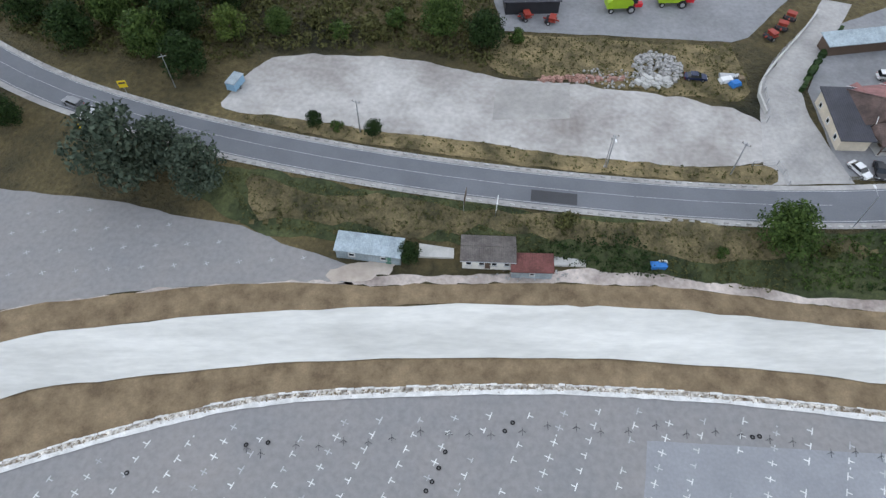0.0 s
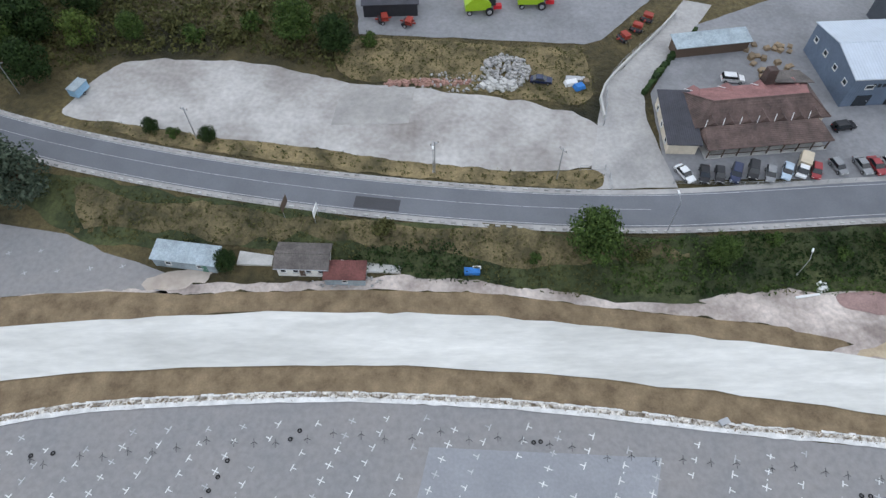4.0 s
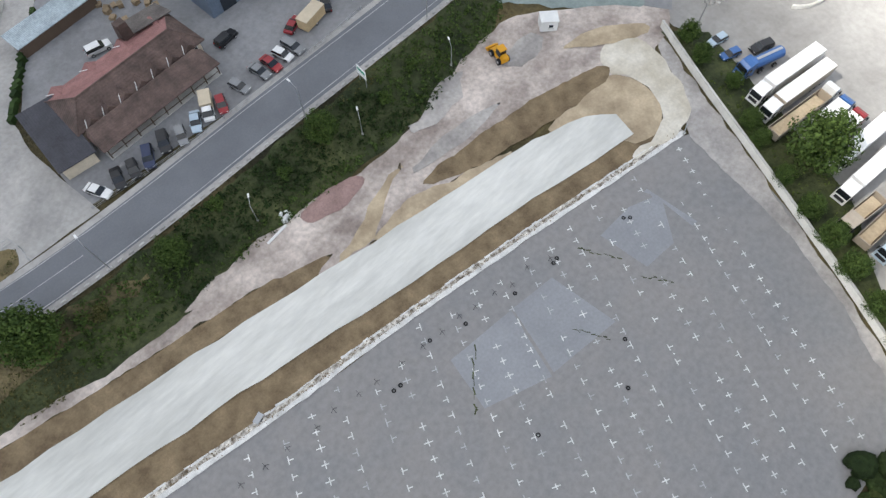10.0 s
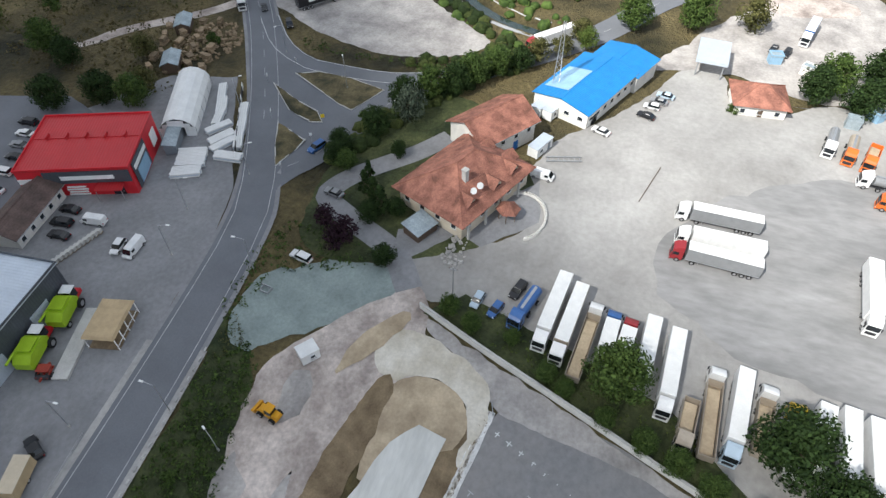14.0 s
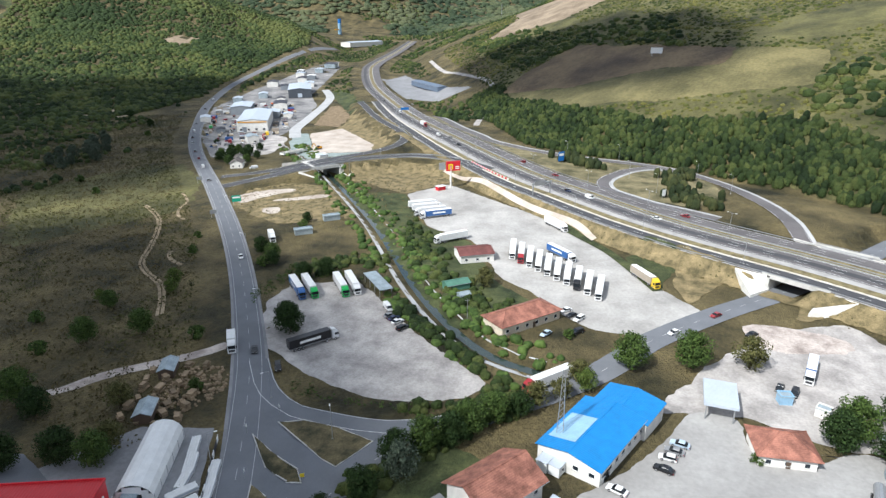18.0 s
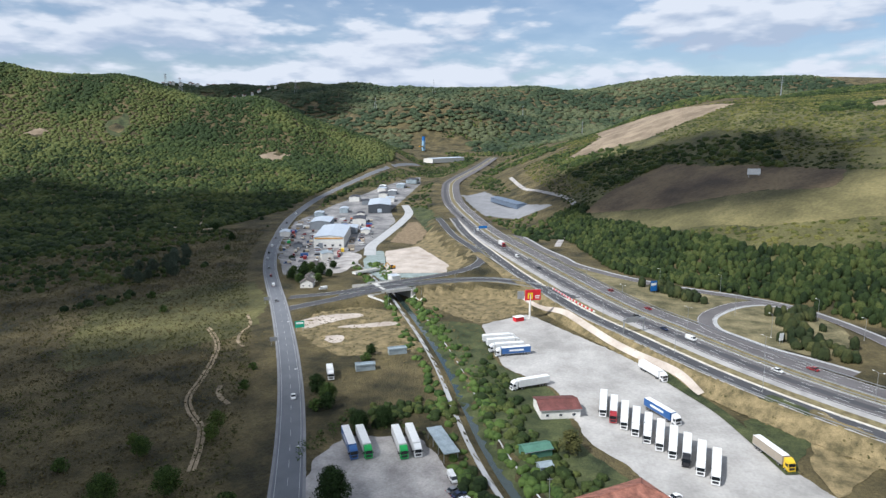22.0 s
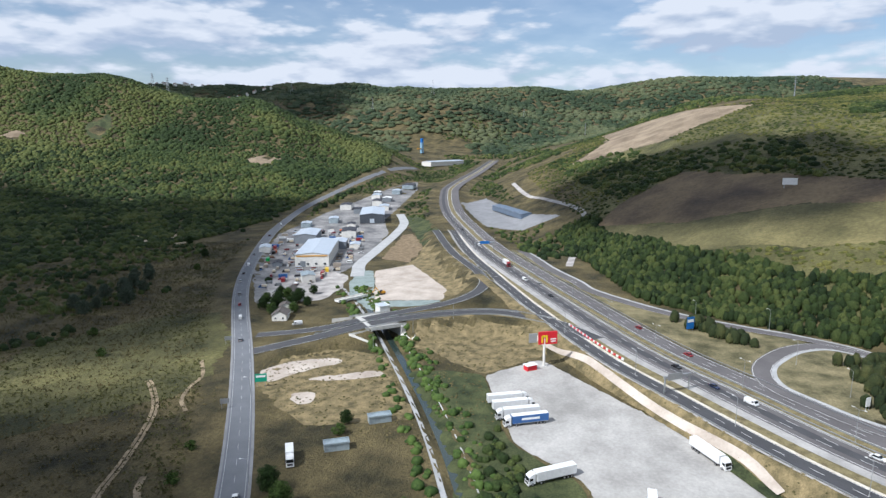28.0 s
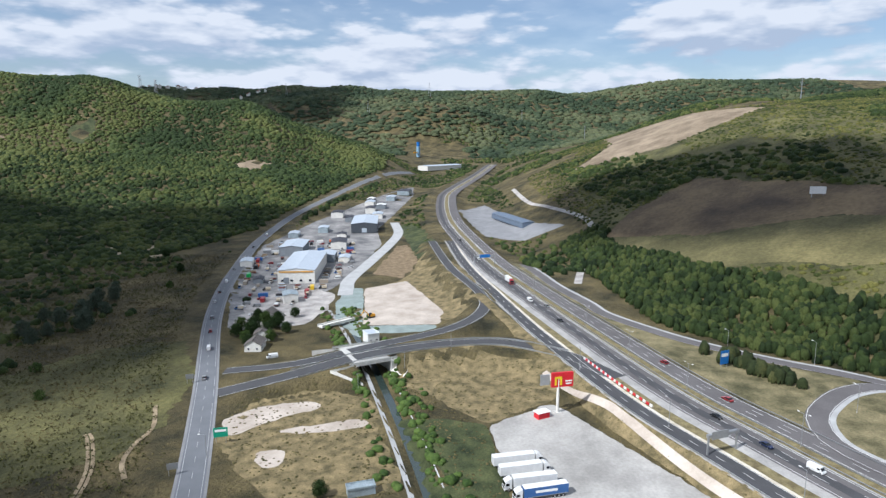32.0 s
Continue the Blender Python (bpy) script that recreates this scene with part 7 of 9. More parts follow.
building("depot_shed", "long blue-grey depot shed", "depot", 930, 258, 95, 16, 38, 5.5, M_BLUEGREY, M_BLUEGREY, "gable", 1.2, 0.4)
building("plant_hall", "long pale concrete plant hall far up the valley", "plant", 1640, 640, 125, 30, -18, 10, M_PLASTER, M_GREYROOF, "gable", 2, 0.4)
sl = thing("silo_tower", "blue silo tower of a concrete plant", "silo", 1880, 806, float(hg(1880, 806)))
for dx, hh in ((0, 42), (9, 34), (-9, 30)):
    part("silo", Kit().tube((dx, dx * 0.4, 0), (dx, dx * 0.4, hh), 4.6, n=10), M_BLUESIGN if dx == 0 else M_PALEBLUEROOF, sl)
part("conveyor", Kit().box(-30, -6, 12, 50, 3, 3, 0.2), M_ORANGE, sl)
for x, y, w, d, a, h in ((565, 300, 12, 9, 40, 5), (712, 402, 22, 12, 28, 5), (742, 372, 26, 14, 28, 6), (640, 395, 16, 9, 33, 4), (900, 470, 26, 14, 25, 6), (950, 452, 30, 12, 25, 6), (1000, 480, 22, 12, 20, 5), (1060, 478, 26, 12, 20, 5), (770, 442, 18, 10, 28, 4), (690, 335, 14, 9, 25, 4), (1130, 490, 40, 18, 18, 6), (600, 352, 10, 7, 30, 3)):
    building("industrial_shed", "low metal shed in the industrial estate", "shed", x, y, w, d, a, h, rngf.choice((M_PLASTER, M_GREYWALL, M_TIN)), rngf.choice((M_GREYROOF, M_TIN, M_DARKROOF)), "gable", 1.0, 0.3, group="industrial sheds")
def in_estate(x, y):
    return in_ring(x, y, [(505, 292), (590, 362), (720, 434), (854, 468), (1050, 498), (1040, 462), (839, 390), (766, 348), (629, 304), (556, 290)])


def in_ring(x, y, ring):
    r = False
    for (x0, y0), (x1, y1) in zip(ring, ring[1:] + ring[:1]):
        if (y0 > y) != (y1 > y) and x < (x1 - x0) * (y - y0) / (y1 - y0) + x0:
            r = not r
    return r


halls = [(640, 341, 74, 26, 26), (706, 396, 40, 20, 26), (846, 402, 72, 27, 27)]
def clear_of_halls(x, y):
    for hx, hy, w, d, a in halls:
        c, s = math.cos(radians(a)), math.sin(radians(a))
        u, v = (x - hx) * c + (y - hy) * s, -(x - hx) * s + (y - hy) * c
        if abs(u) < w / 2 + 5 and abs(v) < d / 2 + 4:
            return False
    return True


def make_container(c):
    t = thing("container", "ribbed %s steel shipping container" % COLOUR[c], "container")
    k = Kit().box(0, 0, 0.1, 6.1, 2.44, 2.5)
    for q in range(9):
        for s in (-1, 1):
            k.box(-2.7 + q * 0.68, s * 1.24, 0.3, 0.3, 0.06, 2.1)
    part("body", k, M_PAINT[c], t)
    part("door", Kit().box(3.08, 0, 0.25, 0.06, 2.2, 2.2), M_PAINT[c], t)
    return t


# rows of stock, machines and vehicles, parked along the estate's lanes
n_car = n_box = 0
for row in range(16):
    for col in range(46):
        u, v = col * 6.2 + rngf.uniform(-1, 1), row * 9.5 + rngf.uniform(-1.5, 1.5)
        x, y = 512 + u * 0.85 - (v - 40) * 0.5, 270 + u * 0.5 + (v - 40) * 0.85
        if not in_estate(x, y) or not clear_of_halls(x, y) or rngf.random() < 0.46:
            continue
        q = rngf.random()
        if q < 0.62 and n_car < 78:
            i = n_car
            put(("estate", i % 7), (lambda i=i: make_car("wgrkwtb"[i % 7], ("sedan", "van", "suv", "pickup", "hatch", "van", "pickup")[i % 7], True)), x, y, rngf.choice((30, 120, 210, 118)), "vehicles in the industrial estate")
            n_car += 1
        elif q < 0.78 and n_box < 46:
            c = "rbgwteko"[n_box % 8]
            put(("container", c), (lambda c=c: make_container(c)), x, y, rngf.choice((30, 120)), "containers in the industrial estate")
            n_box += 1
        else:
            st = thing("material_stack", "stack of timber and metal stock on the estate", "building material", x, y, float(hg(x, y)) + 0.1, rngf.choice((30, 120)), "stacks in the estate")
            for z in range(3):
                part("pack", Kit().box(0, rngf.uniform(-0.3, 0.3), z * 0.6, 5.0 - z * 0.5, 2.4, 0.55), rngf.choice((M_TIMBER, M_GREYROOF, M_RUSTRED, M_TENT, M_DARKSTEEL)), st)
for x, y, a in ((597, 305, 32),):
    put(("container", "y"), lambda: make_container("y"), x, y, a, "containers in the industrial estate")
building("annex", "small grey annex beside the factory", "annex", 690, 352, 22, 14, 26, 5.5, M_GREYWALL, M_GREYROOF, "gable", 1.2, 0.3)
for x, y, w, d, a, h in ((785, 395, 14, 9, 27, 4), (806, 430, 18, 10, 27, 5), (880, 440, 20, 12, 25, 5), (918, 425, 24, 12, 25, 5), (985, 455, 18, 12, 22, 5), (1030, 495, 20, 10, 20, 4)):
    building("industrial_shed", "low metal shed in the industrial estate", "shed", x, y, w, d, a, h, rngf.choice((M_PLASTER, M_GREYWALL, M_TIN)), rngf.choice((M_GREYROOF, M_TENT, M_DARKROOF)), "gable", 1.0, 0.3, group="industrial sheds")
for x, y, a in ((527, 287, 20), (497, 268, 30), (482, 261, 25)):
    building("house", "small grey house with a dark roof among trees", "house", x, y, 10, 8, a, 3.4, M_PLASTER, M_ASBESTOS, "gable", 2.2, 0.5, (("v", 2, 1, 1, 1.1), ("s", 2, 1, 1, 1.1)))
bw = thing("billboard", "white billboard on the hillside", "billboard", 743, -12, float(hg(743, -12)), -70)
part("board", Kit().box(0, 0, 2.5, 11, 0.4, 5), M_WHITE, bw)
for s in (-1, 1):
    part("post", Kit().box(s * 4, 0.3, 0, 0.4, 0.4, 6), M_STEEL, bw)

# ================= trees and woods =================
def leaf_cloud(rng, clusters, per, size, V, F):
    """Small leaf quads scattered over the skins of many clumps."""
    for cx, cy, cz, r in clusters:
        d = rng.normal(size=(per, 3))
        d /= np.linalg.norm(d, axis=1)[:, None] + 1e-9
        c = np.array((cx, cy, cz)) + d * r * rng.uniform(0.65, 1.08, (per, 1)) * np.array((1, 1, 0.8))
        n = d + rng.normal(size=(per, 3)) * 0.45
        n /= np.linalg.norm(n, axis=1)[:, None]
        a = np.cross(n, rng.normal(size=(per, 3)))
        a /= np.linalg.norm(a, axis=1)[:, None]
        b = np.cross(n, a)
        s = size * rng.uniform(0.6, 1.35, (per, 1))
        k = sum(len(q) for q in V)
        V.append(np.stack([c - a * s, c - b * s * 0.55, c + a * s, c + b * s * 0.55], 1).reshape(-1, 3))
        i = np.arange(per)[:, None] * 4 + k
        F.append(i + np.arange(4)[None])


def crown_mesh(name, seed, radius, height, base, n, per, size, material, shape="round"):
    rng = np.random.default_rng(seed)
    cl = []
    for i in range(n):
        t = (i + 0.5) / n
        z = base + (height - base) * (0.08 + 0.84 * t)
        if shape == "cone":
            rr = radius * (1.02 - t) ** 0.8
        else:
            rr = radius * math.sqrt(max(0.05, 1 - (2 * t - 0.85) ** 2 * 0.85))
        a = i * 2.4 + rng.uniform(-0.5, 0.5)
        q = rr * (0.72 if i % 3 else 0.25) * rng.uniform(0.75, 1.15)
        cl.append((q * math.cos(a), q * math.sin(a), z, radius * rng.uniform(0.26, 0.42) * (0.7 if shape == "cone" else 1)))
    V, F = [], []
    leaf_cloud(rng, cl, per, size, V, F)
    return fast_mesh(name, np.concatenate(V), np.concatenate(F), material, False)


def trunk_mesh(name, seed, h, r, spread):
    rng = random.Random(seed)
    k = Kit().tube((0, 0, -0.3), (0.05, 0, h * 0.55), r, r * 0.6, 8)
    for i in range(6):
        a = i * 1.05 + rng.uniform(-0.3, 0.3)
        z0 = h * rng.uniform(0.28, 0.5)
        k.tube((0, 0, z0), (spread * 0.6 * math.cos(a), spread * 0.6 * math.sin(a), z0 + h * rng.uniform(0.2, 0.38)), r * 0.42, r * 0.12, 5)
    return k.mesh(name, M_TRUNK)


KINDS = {}


def tree(kind, x, y, s=1.0, group="", turn=None):
    spec = {
        "broad": ("tree", "broad green deciduous tree with a dense crown", 5.0, 10.5, 1.6, 54, 110, 0.29, M_L_MID, "round"),
        "dark": ("tree", "dark green deciduous tree with a dense crown", 5.0, 10.0, 1.2, 54, 105, 0.29, M_L_DARK, "round"),
        "light": ("tree", "light green tree with a loose crown", 4.6, 9.5, 1.5, 40, 56, 0.33, M_L_LIGHT, "round"),
        "grey": ("tree", "large grey-green poplar with a ragged crown", 5.2, 11.5, 1.0, 52, 58, 0.36, M_L_GREY, "round"),
        "olive": ("tree", "yellowish green tree turning with autumn", 4.6, 8.5, 1.2, 40, 56, 0.33, M_L_OLIVE, "round"),
        "purple": ("tree", "small purple-leaved plum tree", 2.7, 5.2, 0.8, 26, 46, 0.25, M_L_PURPLE, "round"),
        "cone": ("conifer", "dense dark green conical evergreen", 2.0, 7.5, 0.3, 34, 46, 0.24, M_L_DARK, "cone"),
        "bush": ("bush", "rounded green bush with dense leaves", 1.7, 2.6, 0.1, 20, 44, 0.2, M_L_MID, "round"),
        "drybush": ("bush", "brownish dry bush on the bank", 1.7, 2.4, 0.1, 18, 40, 0.2, M_L_OLIVE, "round"),
    }[kind]
    m = pose(x, y, float(hg(x, y)), 0, 0, turn if turn is not None else (x * 37 + y * 91) % 360) @ Matrix.Diagonal((s, s, s, 1))
    var = int(abs(x * 3 + y * 7)) % 2
    key = (kind, var)
    if key not in KINDS:
        t = thing(spec[0], spec[1], spec[0])
        part("crown", crown_mesh("crown", len(KINDS) + 5, *spec[2:]), None, t)
        part("trunk", trunk_mesh("trunk", len(KINDS), spec[3], 0.05 * spec[2] + 0.06, spec[2]), None, t)
        t.matrix_basis = m
        KINDS[key] = t
    else:
        t = copy_thing(KINDS[key], m)
        t.matrix_basis = m
    return tagged(t, group=group)


for x, y, k, s in ((-57, 78, "grey", 1.5), (-43, 75.5, "grey", 1.05), (-50, 80, "grey", 1.0), (0, 117, "broad", 0.95), (9, 113, "dark", 0.85), (-78, 115, "dark", 1.0), (-61, 111, "broad", 1.0), (-52, 105, "dark", 0.95), (-91, 124, "dark", 1.1), (-72, 122, "broad", 1.1),
                   (-56, 118, "dark", 1.1), (-66, 130, "dark", 1.2), (-84, 132, "broad", 1.1), (-45, 116, "light", 0.9), (-48, 128, "dark", 1.1), (-35, 118, "broad", 0.6), (-28, 122, "drybush", 1.5), (-84.6, 92, "dark", 0.7), (-92, 96, "broad", 0.8)):
    tree(k, x, y, s, "trees by the upper road")
for x, y, k, s in ((55.6, 61, "broad", 0.95), (77, 59.6, "broad", 0.55), (86.5, 62.4, "bush", 0.9), (107, 61, "broad", 0.6), (-24.4, 89.8, "dark", 0.34), (-20, 88.6, "bush", 0.8), (-12.9, 87, "dark", 0.36), (20.8, 65.6, "drybush", 1.3), (-5.6, 60.6, "dark", 0.42), (-15, 117, "drybush", 1.6),
                   (-10, 121, "bush", 1.6), (-22, 117, "bush", 1.5), (64, 60, "drybush", 0.9), (46, 60, "bush", 0.7), (98, 60, "bush", 0.8), (120, 60, "bush", 0.9), (128, 62, "bush", 0.8), (16, 115, "bush", 1.2)):
    tree(k, x, y, s, "bushes and trees on the banks")
for x, y, k, s in ((161.5, 1.6, "broad", 1.05), (156, -23.5, "dark", 1.25), (147, -36, "dark", 1.2), (150, -30, "dark", 1.0), (169, 31.4, "broad", 0.42), (166.5, 26.8, "broad", 0.4), (166, 19.5, "broad", 0.32), (160.4, 12.6, "broad", 0.4), (158.6, 9.4, "broad", 0.36), (152.8, -3.6, "broad", 0.45),
                   (150.6, -8.5, "broad", 0.5), (148.4, -13.5, "broad", 0.5), (145.8, -19.7, "broad", 0.5), (143.5, -25, "broad", 0.5), (141.4, -30, "broad", 0.6), (137, -36, "dark", 0.8), (131, -40, "dark", 0.9), (126, -46, "dark", 0.9), (140, -44, "dark", 1.1), (134, -50, "dark", 1.1), (120, -42, "broad", 0.6), (155, 2.5, "broad", 0.4)):
    tree(k, x, y, s, "trees along the wall")
for x, y, k, s in ((189, 51.5, "cone", 1.15), (191.5, 54, "cone", 1.1), (187, 53.5, "dark", 0.5), (194, 57, "cone", 0.95), (190, 48.6, "dark", 0.45), (197.6, 57.4, "cone", 0.9), (176.7, 46.6, "dark", 0.5), (183, 61.4, "purple", 1.0), (180.4, 56, "purple", 1.15), (178, 57.5, "purple", 0.9), (208, 54.4, "dark", 0.42), (202.4, 66.9, "dark", 0.55), (206, 67.5, "dark", 0.6),
                   (200.9, 63.9, "broad", 0.5), (214, 62, "dark", 0.75), (221.9, 56.5, "grey", 0.8), (226, 59, "dark", 0.85), (232.2, 54, "broad", 0.85), (236, 49, "dark", 0.85), (241, 46, "broad", 0.85), (247.8, 41, "broad", 0.8), (252, 35.5, "dark", 0.7), (258, 32, "olive", 0.8), (263, 26, "olive", 0.7), (218, 66, "bush", 1.2)):
    tree(k, x, y, s, "trees round the house")
for x, y, k, s in ((248, -18.5, "bush", 1.0), (258.8, -37.7, "dark", 1.0), (262.2, -42, "broad", 1.1), (269.7, -54, "dark", 1.1), (255, -48, "dark", 1.0), (262, -58, "broad", 1.0), (282.7, 8.6, "broad", 1.05), (287.4, -8.3, "broad", 1.1), (292, -24.4, "olive", 1.15), (272, 22, "olive", 0.8), (268, 20, "light", 0.7), (296.8, 26.7, "bush", 1.2), (277.3, 112.2, "dark", 1.0), (282, 116, "dark", 0.8), (329, 60, "olive", 0.9),
                   (200.3, 139.6, "dark", 0.9), (205.7, 129.4, "dark", 0.9), (213.1, 123, "olive", 0.8), (207, 121.5, "broad", 0.8), (228, 133.4, "olive", 0.8), (222.5, 160, "broad", 0.9), (264.4, 157, "broad", 0.8), (255, 170, "broad", 0.8), (266, 138, "bush", 1.6), (218.5, 150, "dark", 0.8), (277.6, 181, "broad", 0.6), (240, 120, "bush", 1.3)):
    tree(k, x, y, s, "trees by the roads")
for x, y, k, s in ((498, 276, "dark", 0.8), (505, 280, "dark", 0.8), (516, 281, "broad", 0.75), (500, 268, "dark", 0.75), (494, 261, "broad", 0.6), (484, 267, "dark", 0.6), (518, 274, "dark", 0.8), (493, 282, "dark", 0.7), (503, 287, "broad", 0.7), (512, 272, "dark", 0.7), (521, 290, "dark", 0.7), (488, 272, "broad", 0.6), (509, 262, "dark", 0.6), (535, 275, "dark", 0.6), (338, 158, "dark", 0.75), (333, 150, "broad", 0.7), (328, 147, "dark", 0.6), (325, 150, "bush", 1.6), (384, 160, "dark", 0.5), (376, 158, "bush", 1.5), (318, 128, "dark", 0.7), (324, 122, "dark", 0.7)):
    tree(k, x, y, s, "trees in the middle distance")
for x, y, s in ((451, 384, 0.8), (475, 401, 0.7), (473, 386, 0.9), (489, 388, 0.95), (518, 411, 0.8), (521, 401, 0.8), (444, 367, 0.8), (470, 364, 1.0), (480, 374, 0.85), (503, 396, 0.9), (456, 372, 0.7), (497, 380, 0.7), (534, 415, 0.8)):
    tree("grey", x, y, s, "grey willows in the meadow")
for x, y, k, s in ((300, 172, "light", 0.7), (293, 168, "light", 0.6), (281, 188, "light", 0.5), (262, 196, "bush", 1.6), (250, 205, "bush", 1.8), (236, 190, "light", 0.5), (246, 178, "bush", 1.6), (330, 186, "bush", 1.4), (348, 196, "bush", 1.2), (640, 480, "dark", 0.8), (600, 425, "dark", 0.7), (560, 395, "bush", 1.8), (420, 330, "bush", 1.7), (400, 300, "bush", 1.5)):
    tree(k, x, y, s, "bushes in the meadow")


def blob_template(seed, sub):
    bm = bmesh.new()
    bmesh.ops.create_icosphere(bm, subdivisions=sub, radius=1.0)
    r = random.Random(seed)
    for v in bm.verts:
        n = noise.noise(v.co * 1.9 + Vector((seed * 3.1, 0, 0)))
        v.co *= 1.0 + 0.36 * n + r.uniform(-0.1, 0.1)
    bmesh.ops.delete(bm, geom=[f for f in bm.faces if f.calc_center_median().z < -0.3], context="FACES")
    bm.verts.ensure_lookup_table()
    bm.verts.index_update()
    V = np.array([v.co[:] for v in bm.verts])
    F = np.array([[v.index for v in f.verts] for f in bm.faces])
    bm.free()
    return V, F


def scatter(name, P, R, material, sub, label, squash=1.0):
    """Many uneven crowns joined into one mesh."""
    rng = np.random.default_rng(len(P))
    T = [blob_template(i, sub) for i in range(6)]
    Vs, Fs, n = [], [], 0
    which = rng.integers(0, 6, len(P))
    for w in range(6):
        q = np.where(which == w)[0]
        if not len(q):
            continue
        V, F = T[w]
        a = rng.uniform(0, 6.28, len(q))
        c, s = np.cos(a)[:, None], np.sin(a)[:, None]
        r = R[q][:, None]
        st = rng.uniform(0.75, 1.25, (len(q), 1)) * squash
        X = P[q, 0:1] + r * (V[:, 0] * c - V[:, 1] * s)
        Y = P[q, 1:2] + r * (V[:, 0] * s + V[:, 1] * c)
        Z = P[q, 2:3] + r * st * (V[:, 2] * 1.0 + 0.4)
        Vs.append(np.stack([X, Y, Z], -1).reshape(-1, 3))
        Fs.append((F[None] + (np.arange(len(q)) * len(V))[:, None, None] + n).reshape(-1, 3))
        n += len(q) * len(V)
    me = fast_mesh(name, np.concatenate(Vs), np.concatenate(Fs), material, True)
    return tagged(new(name, me), label, "woodland", kind="stuff")


def in_poly(X, Y, poly):
    r = np.zeros(X.shape, bool)
    n = len(poly)
    for i in range(n):
        (x0, y0), (x1, y1) = poly[i - 1][:2], poly[i][:2]
        c = (y0 > Y) != (y1 > Y)
        r ^= c & (X < (x1 - x0) * (Y - y0) / (y1 - y0 + 1e-12) + x0)
    return r


def wave(X, Y, s, o=0.0):
    return np.sin(X / s + o) * np.sin(Y / s * 1.13 + 2 * o) + 0.6 * np.sin((X + Y) / s * 0.61 + 3 * o) * np.sin((X - Y) / s * 0.57 + o)


OPEN = [[(775, 134), (822, 119), (880, 70), (800, 0), (704, -75), (660, -130), (600, -110), (625, -25), (652, 46), (738, 117)],
        [(1115, 225), (1240, 190), (1480, 240), (1330, 135), (1235, 45), (1180, -10), (1120, 33), (1080, 100)], [(1000, -160), (1060, -140), (1160, -190), (1120, -230), (1020, -210)]]
GLADES = [[(1072, 775), (1108, 762), (1116, 722), (1062, 732)], [(922, 1172), (948, 1166), (950, 1136), (926, 1148)], [(1022, 1079), (1064, 1069), (1042, 1036), (988, 1016), (992, 1049)]]
for i, p in enumerate(GLADES):
    drape("hill_glade", p, 0.2, M_BARE if i < 2 else M_GRASS, 5, 1, "bare earth clearing on the wooded hill" if i < 2 else "light green clearing on the wooded hill", "clearing")
OPEN += GLADES


def woods(rng, n, u0, u1, v0, v1, keep):
    U, V = rng.uniform(u0, u1, n), rng.uniform(v0, v1, n)
    X, Y = 150 + U * AX + V * AY, 30 + U * AY - V * AX
    foot = np.interp(U, [-300, 0, 240, 313, 352, 396, 450, 650, 1000, 1500, 3000], [330, 280, 242, 208, 171, 136, 116, 100, 105, 190, 420])
    d1, _ = away(X, Y, S_MAIN)
    d2, _ = away(X, Y, S_MW)
    k = keep(U, V, X, Y, foot) & (d1 > 16) & (d2 > 30)
    for p in OPEN:
        k &= ~in_poly(X, Y, p)
    X, Y = X[k], Y[k]
    return np.c_[X, Y, hg(X, Y) - 0.3]


rng = np.random.default_rng(11)
edge = lambda V: np.interp(V, [-2000, -400, -300, -180, -130, -100], [430, 460, 530, 740, 830, 1000])
# right-hand wood at the foot of the hill
d_ramp = lambda X, Y: away(X, Y, RAMP[::4])[0]
P = woods(rng, 15000, 120, 640, 130, 330, lambda U, V, X, Y, f: (V > f + 2) & (V < f + 78 + 14 * wave(X, Y, 30)) & (d_ramp(X, Y) > 9))
scatter("woodland", P, rng.uniform(1.3, 2.5, len(P)), M_L_DEEP, 2, "dense dark wood at the foot of the hill", 1.7)
P = woods(rng, 60000, 0, 1500, 150, 1000, lambda U, V, X, Y, f: (V > f + 60) & (wave(X, Y, 55, 0.7) > -0.75 + 0.3 * (V < f + 260)) & (U + V > 300))
scatter("hill_scrub", P, rng.uniform(0.9, 2.3, len(P)), M_L_SCRUB, 1, "olive scrub and low bushes on the hillside", 0.65)
P = woods(rng, 26000, 100, 1600, 200, 1300, lambda U, V, X, Y, f: (V > f + 90) & (wave(X, Y, 90, 2.1) > 0.1))
scatter("hill_wood", P, rng.uniform(2.2, 4.6, len(P)), M_L_WOOD, 1, "patches of woodland on the hillside", 0.8)
# left-hand wood and hill
P = woods(rng, 19000, 430, 1150, -900, -90, lambda U, V, X, Y, f: U > edge(V) + 25 * wave(X, Y, 40))
scatter("valley_wood", P, rng.uniform(2.2, 4.6, len(P)), M_L_WOOD, 1, "dark broadleaf wood across the valley", 0.9)
P = woods(rng, 46000, 1080, 1950, -1400, -60, lambda U, V, X, Y, f: V < -60)
scatter("wooded_hill", P, rng.uniform(2.4, 5.4, len(P)) * np.where(wave(P[:, 0], P[:, 1], 45) > 0.3, 1.2, 0.85), M_L_HILL, 1, "rounded hill covered in broadleaf wood", 0.75)
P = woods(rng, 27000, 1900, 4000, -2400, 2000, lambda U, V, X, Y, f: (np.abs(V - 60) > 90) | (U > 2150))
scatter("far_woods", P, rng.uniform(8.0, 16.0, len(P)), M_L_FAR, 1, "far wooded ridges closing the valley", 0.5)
P = woods(rng, 5000, 1150, 2300, 60, 700, lambda U, V, X, Y, f: (V < f + 120) & (V > 70) & (wave(X, Y, 70, 1.0) > -0.1))
scatter("valley_trees", P, rng.uniform(2.4, 5.0, len(P)), M_L_WOOD, 1, "trees along the upper valley", 0.9)
